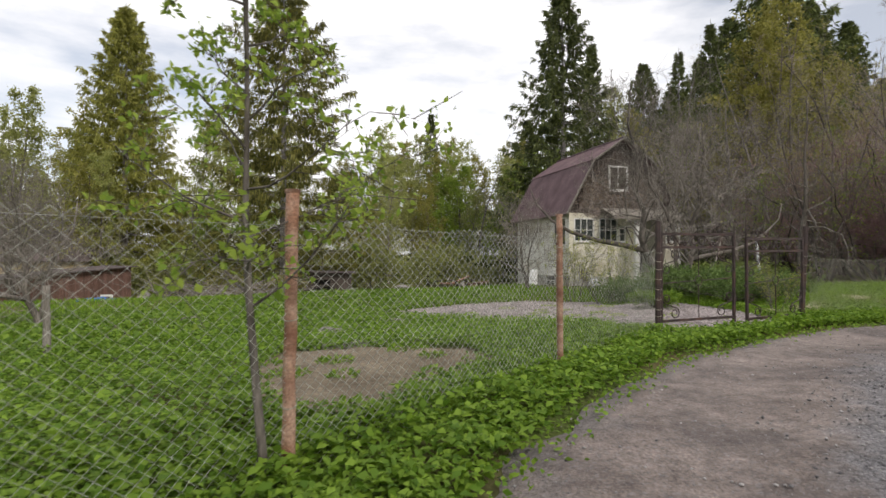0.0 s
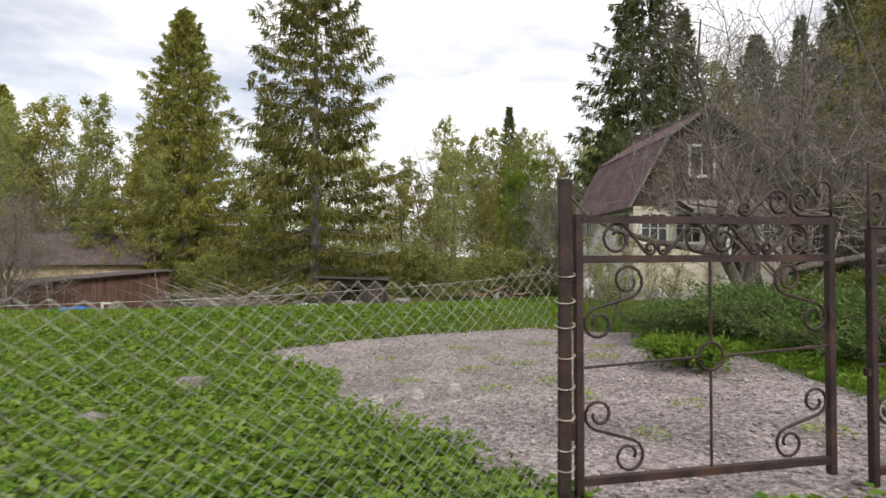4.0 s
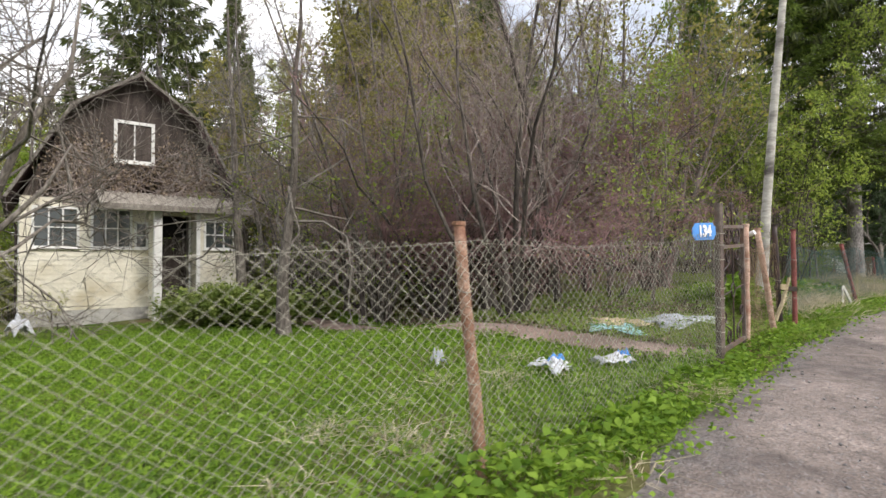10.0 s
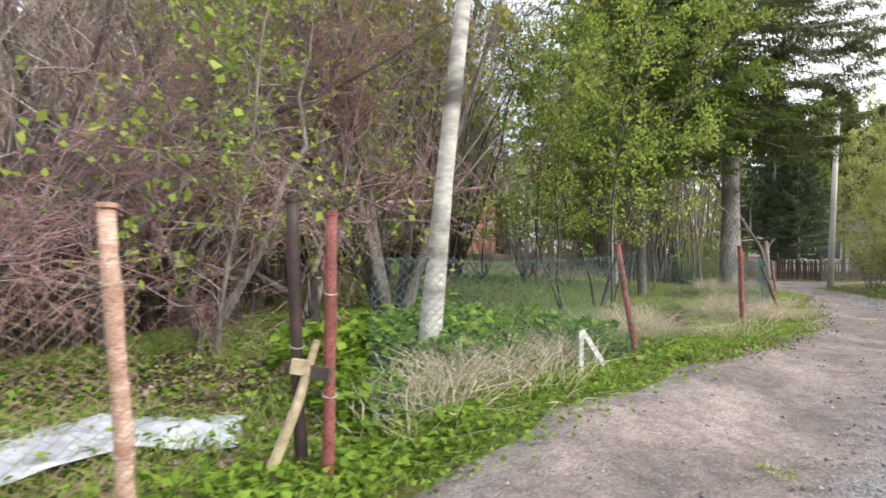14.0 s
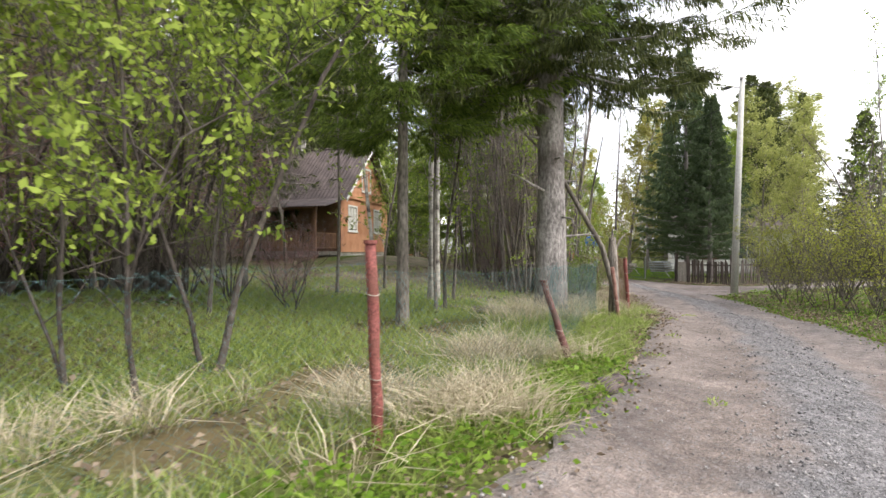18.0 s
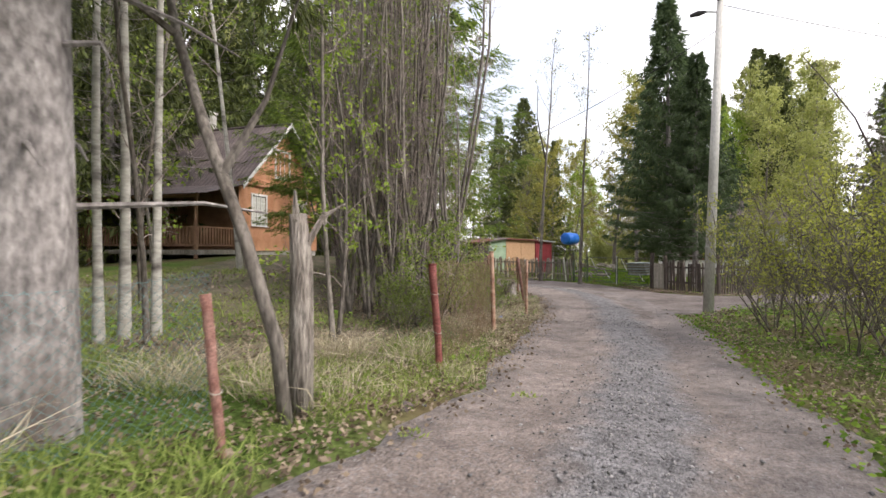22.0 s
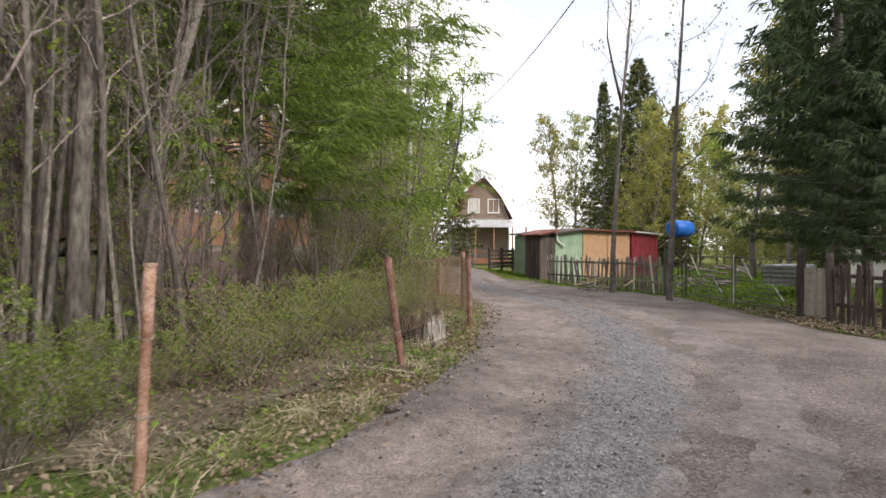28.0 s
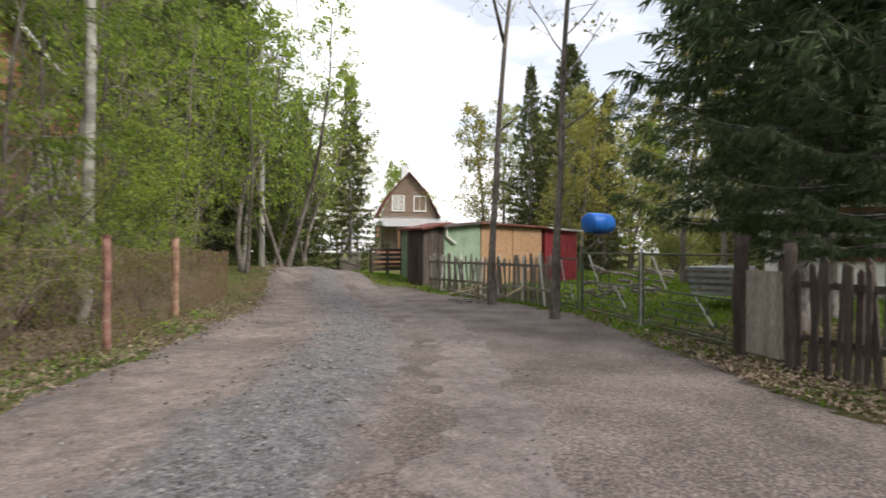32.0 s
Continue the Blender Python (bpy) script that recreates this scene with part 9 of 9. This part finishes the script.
grass("meadow_grass", 82, 150000, (-36, 6, 8, 40), lambda x, y, d, u: u < np.clip(1.3 - d / 26, 0.15, 1), M_GRASS, "fresh meadow grass on the slope", 0.14, 0.035, 0.5)
grass("meadow_grass", 83, 330000, (17, 36, 13, 32), lambda x, y, d, u: (u < np.clip(1.2 - d / 12, 0.12, 1) * np.where(x > 32.5, 0.4, 1)) & (wave(x, y, 1.2, 1.0) > np.where(x > 31, -0.05, -0.4)), M_GRASS_PALE, "fresh green grass under the trees", 0.2, 0.007, 0.5, 0.3)
grass("verge_grass", 84, 60000, (33, 50, 17, 46), lambda x, y, d, u: (u < np.where(d < 0.5, 0.08, 0.12)) & (d < 3.0), M_GRASS, "grass along the fence", 0.16, 0.010, 0.6, 0.2)
grass("garden_grass", 85, 60000, (50, 70, 24, 52), lambda x, y, d, u: u < np.where((x < 52) & (y < 28.4), 0.12, 0.8), M_GRASS, "mown green grass behind the green gate", 0.09, 0.04, 0.4)
grass("verge_grass", 86, 40000, (28, 62, 4, 30), lambda x, y, d, u: (d > 3) & (u < np.where((x > 48.5) & (y > 23), 0.08, 0.22)), M_GRASS_PALE, "grass on the far side of the road", 0.15, 0.02, 0.5)
grass("dead_straw", 87, 460000, (18.5, 36, 12.5, 21), lambda x, y, d, u: (x > 24.0) & (d < 2.1) & (d > 0.12) & (wave(x, y, 0.55, 4.0) > np.where(x < 26.5, 0.3, 0.42)) & (u < np.where(x > 30, 0.4, 0.62)), M_STRAW, "bleached dead grass along the verge", 0.42, 0.0062, 0.25, 0.4, 0.11)
grass("dead_straw", 88, 60000, (33, 46, 18, 30), lambda x, y, d, u: (d < 1.3) & (u < 0.4), M_STRAW, "bleached dead grass along the fence", 0.22, 0.0045, 0.4, 0.5, 0.08)
grass("dead_straw", 89, 50000, (6, 17, 9.5, 14), lambda x, y, d, u: (wave(x, y, 0.5, 6.0) > 0.45) & (d < 2.6) & (u < 0.8), M_STRAW, "tufts of bleached dead grass in the lawn", 0.2, 0.005, 0.5, 0.6, 0.08)
leaves_low("leaf_litter", 91, 230000, (31, 48, 15, 44), lambda x, y, d, u: (d < 4.5) & (u < np.where(d < 0.9, 0.8, 0.45)), M_LITTER, "brown fallen leaves along the verge", 0.042, 0.03, "leaf litter")
leaves_low("leaf_litter", 92, 110000, (16.5, 30, 13.2, 26), lambda x, y, d, u: (u < np.where(x < 24.6, 0.9, 0.12)) & (d > 0.6), M_LITTER, "brown fallen leaves under the thicket", 0.06, 0.03, "leaf litter")
leaves_low("leaf_litter", 94, 30000, (49.2, 56, 23.4, 30), lambda x, y, d, u: u < 0.9, M_LITTER, "brown fallen leaves under the spruces by the gate", 0.05, 0.03, "leaf litter")
grass("dead_straw", 97, 26000, (18.4, 23.5, 12.6, 16.2), lambda x, y, d, u: (d > 0.25) & (d < 1.1) & (x > 19.9) & (x < 22.6) & (wave(x, y, 0.5, 7.0) > 0.0), M_STRAW, "tall tussocks of bleached dead grass by the fence posts", 0.42, 0.007, 0.22, 0.35, 0.12)
leaves_low("tall_weeds", 98, 22000, (18.6, 23.5, 13.0, 17), lambda x, y, d, u: (d > 0.7) & (d < 2.3) & (x > 20.0) & (wave(x, y, 0.7, 2.0) > -0.2), M_WEED, "tall fresh green weeds behind the fence posts", 0.1, 0.5)
leaves_low("leaf_litter", 93, 20000, (32, 54, 11, 32), lambda x, y, d, u: (d > 3.2) & (u < 0.8), M_LITTER, "brown fallen leaves on the far verge", 0.07, 0.03, "leaf litter")


def pebbles(name, seed, n, box, keep, label, s0, s1, lift, material):
    q = rnd(seed)
    x, y = q.uniform(box[0], box[1], n), q.uniform(box[2], box[3], n)
    k = keep(x, y, q.uniform(0, 1, n))
    x, y = x[k], y[k]
    m = len(x)
    s = s0 + (s1 - s0) * q.uniform(0, 1, m) ** 3
    base = np.array([(1, 0, 0), (0, 1, 0), (-1, 0, 0), (0, -1, 0), (0, 0, 0.7), (0, 0, -0.7)], float)
    tri = np.array([(0, 1, 4), (1, 2, 4), (2, 3, 4), (3, 0, 4), (1, 0, 5), (2, 1, 5), (3, 2, 5), (0, 3, 5)])
    a = q.uniform(0, 6.3, m)
    v = base[None] * s[:, None, None] * q.uniform(0.6, 1.3, (m, 6, 1))
    vx = v[..., 0] * np.cos(a)[:, None] - v[..., 1] * np.sin(a)[:, None]
    vy = v[..., 0] * np.sin(a)[:, None] + v[..., 1] * np.cos(a)[:, None]
    z = land(x, y) + lift
    v = np.stack([vx + x[:, None], vy + y[:, None], v[..., 2] + z[:, None]], -1).reshape(-1, 3)
    stuff(name, v, (tri[None] + 6 * np.arange(m)[:, None, None]).reshape(-1, 3), material, label, "gravel")


M_PEBBLE = leafy("loose_gravel", (0.075, 0.074, 0.08), (0.38, 0.365, 0.36), 0.0, 0.9, 0.0)
M_PINKSTONE = leafy("pinkish_gravel", (0.20, 0.175, 0.165), (0.50, 0.46, 0.44), 0.0, 0.9, 0.0)
CL, CR = smooth_line(ROAD_LEFT, 420), smooth_line(ROAD_RIGHT, 420)


def stones_on_road(seed, n, label):
    """Loose stones, thick along the middle strip and the edges."""
    q = rnd(seed)
    i = q.integers(60, 360, n)
    s = np.where(q.uniform(0, 1, n) < 0.72, np.clip(q.normal(0.50, 0.09, n), 0, 1), q.uniform(-0.02, 1.0, n))
    p = CL[i] * (1 - s[:, None]) + CR[i] * s[:, None] + q.normal(size=(n, 2)) * 0.12
    m = n
    size = 0.005 + 0.014 * q.uniform(0, 1, m) ** 4
    base = np.array([(1, 0, 0), (0, 1, 0), (-1, 0, 0), (0, -1, 0), (0, 0, 0.7), (0, 0, -0.7)], float)
    tri = np.array([(0, 1, 4), (1, 2, 4), (2, 3, 4), (3, 0, 4), (1, 0, 5), (2, 1, 5), (3, 2, 5), (0, 3, 5)])
    v = base[None] * size[:, None, None] * q.uniform(0.6, 1.3, (m, 6, 1))
    mid = 0.045 * np.exp(-((s - 0.46) / 0.12) ** 2) - 0.03 * np.exp(-((s - 0.24) / 0.09) ** 2) - 0.03 * np.exp(-((s - 0.72) / 0.09) ** 2)
    z = land(p[:, 0], p[:, 1]) + 0.017 + mid
    v = np.stack([v[..., 0] + p[:, 0][:, None], v[..., 1] + p[:, 1][:, None], v[..., 2] + z[:, None]], -1).reshape(-1, 3)
    stuff("loose_gravel", v, (tri[None] + 6 * np.arange(m)[:, None, None]).reshape(-1, 3), M_PEBBLE, label, "gravel")


stones_on_road(95, 60000, "loose grey crushed stone on the road")
pebbles("yard_gravel", 96, 16000, (-2, 7, 7.5, 19), lambda x, y, u: inside(x, y, GRAVEL_YARD), "loose pinkish gravel in the yard", 0.008, 0.03, 0.012, M_PINKSTONE)


def edge_bits(seed, n, x0, x1, material, label, name, size, category, spread=0.17, line=LINE):
    """Leaves and weeds that cross the road's edge."""
    q = rnd(seed)
    way = np.gradient(line, axis=0)
    way /= np.linalg.norm(way, axis=1, keepdims=True)
    i = q.integers(0, len(line) - 1, n)
    f = q.uniform(0, 1, n)[:, None]
    at = line[i] * (1 - f) + line[i + 1] * f
    off = q.normal(size=n) * spread - 0.03
    at = at + np.stack([-way[i, 1], way[i, 0]], -1) * off[:, None]
    k = (at[:, 0] > x0) & (at[:, 0] < x1)
    at = at[k]
    m = len(at)
    p = np.stack([at[:, 0], at[:, 1], land(at[:, 0], at[:, 1]) + 0.022 + q.uniform(0, 0.02, m)], -1)
    w = np.stack([q.normal(size=m), q.normal(size=m), q.normal(size=m) * 0.25], -1)
    v, f = blades(q, p, w, size * q.uniform(0.6, 1.4, m), size * 0.7 * q.uniform(0.7, 1.3, m), 0.1)
    stuff(name, v, f, material, label, category)


edge_bits(111, 15000, 24, 60, M_LITTER, "brown fallen leaves along the edge of the road", "leaf_litter", 0.042, "leaf litter")
edge_bits(112, 14000, -10, 30, M_WEED, "small weeds creeping over the edge of the road", "low_weeds", 0.045, "weeds", 0.12)

RIGHT_LINE = smooth_line(ROAD_RIGHT, 220)
edge_bits(113, 9000, 26, 43.5, M_LITTER, "brown fallen leaves along the far edge of the road", "leaf_litter", 0.042, "leaf litter", 0.2, RIGHT_LINE)
edge_bits(114, 12000, 20, 43.5, M_WEED, "small weeds creeping over the far edge of the road", "low_weeds", 0.05, "weeds", 0.16, RIGHT_LINE)


def tufts(seed, spots, material, label, name, size, category, blade=0.055, per=130):
    """Small round tufts of weeds at given places (x, y, reach)."""
    q = rnd(seed)
    at, way = [], []
    for x, y, reach in spots:
        n = int(per * (reach / 0.2) ** 1.3)
        a, d = q.uniform(0, 6.28, n), reach * np.sqrt(q.uniform(0, 1, n))
        px, py = x + d * np.cos(a), y + d * np.sin(a)
        at.append(np.stack([px, py, land(px, py) + 0.02 + q.uniform(0, size, n) * (1 - 0.6 * d / reach)], -1))
        way.append(np.stack([np.cos(a), np.sin(a), q.uniform(0.1, 1.2, n)], -1) + q.normal(size=(n, 3)) * 0.4)
    at, way = np.concatenate(at), np.concatenate(way)
    v, f = blades(q, at, way, blade * q.uniform(0.6, 1.4, len(at)), blade * 0.45, 0.2)
    stuff(name, v, f, material, label, category)


YARD_TUFTS = [(2.35, 12.3, 0.28), (3.35, 11.2, 0.3), (3.0, 12.6, 0.25), (2.6, 13.2, 0.22), (3.5, 10.5, 0.22), (2.7, 10.9, 0.2), (4.4, 10.3, 0.18), (4.1, 13.0, 0.3), (1.6, 11.6, 0.2), (2.0, 14.6, 0.3), (3.3, 15.3, 0.35), (0.9, 13.4, 0.2), (4.4, 15.0, 0.25), (5.2, 9.6, 0.2), (3.9, 9.4, 0.15)]
tufts(121, [(x, y, 0.75 * k) for x, y, k in YARD_TUFTS], M_GRASS_PALE, "green weed tufts sprouting from the gravel yard", "yard_weeds", 0.05, "weeds", 0.042, 90)
tufts(122, [(-1.4, 6.2, 0.2), (-0.6, 6.9, 0.25), (-1.8, 5.6, 0.22), (-0.3, 6.3, 0.15), (-2.2, 6.4, 0.2), (-1.2, 5.4, 0.15), (-0.9, 7.3, 0.2)], M_WEED, "weeds sprouting on the dug bed", "bed_weeds", 0.08, "weeds")
tufts(123, [(22.0, 12.4, 0.11), (22.5, 12.0, 0.09), (23.4, 12.1, 0.08), (30.6, 16.0, 0.11), (31.8, 16.5, 0.08), (33.6, 17.6, 0.09), (35.0, 18.1, 0.11), (29.6, 14.8, 0.08)], M_GRASS_PALE, "small grass tufts in the middle of the road", "road_weeds", 0.03, "weeds", 0.035, 90)
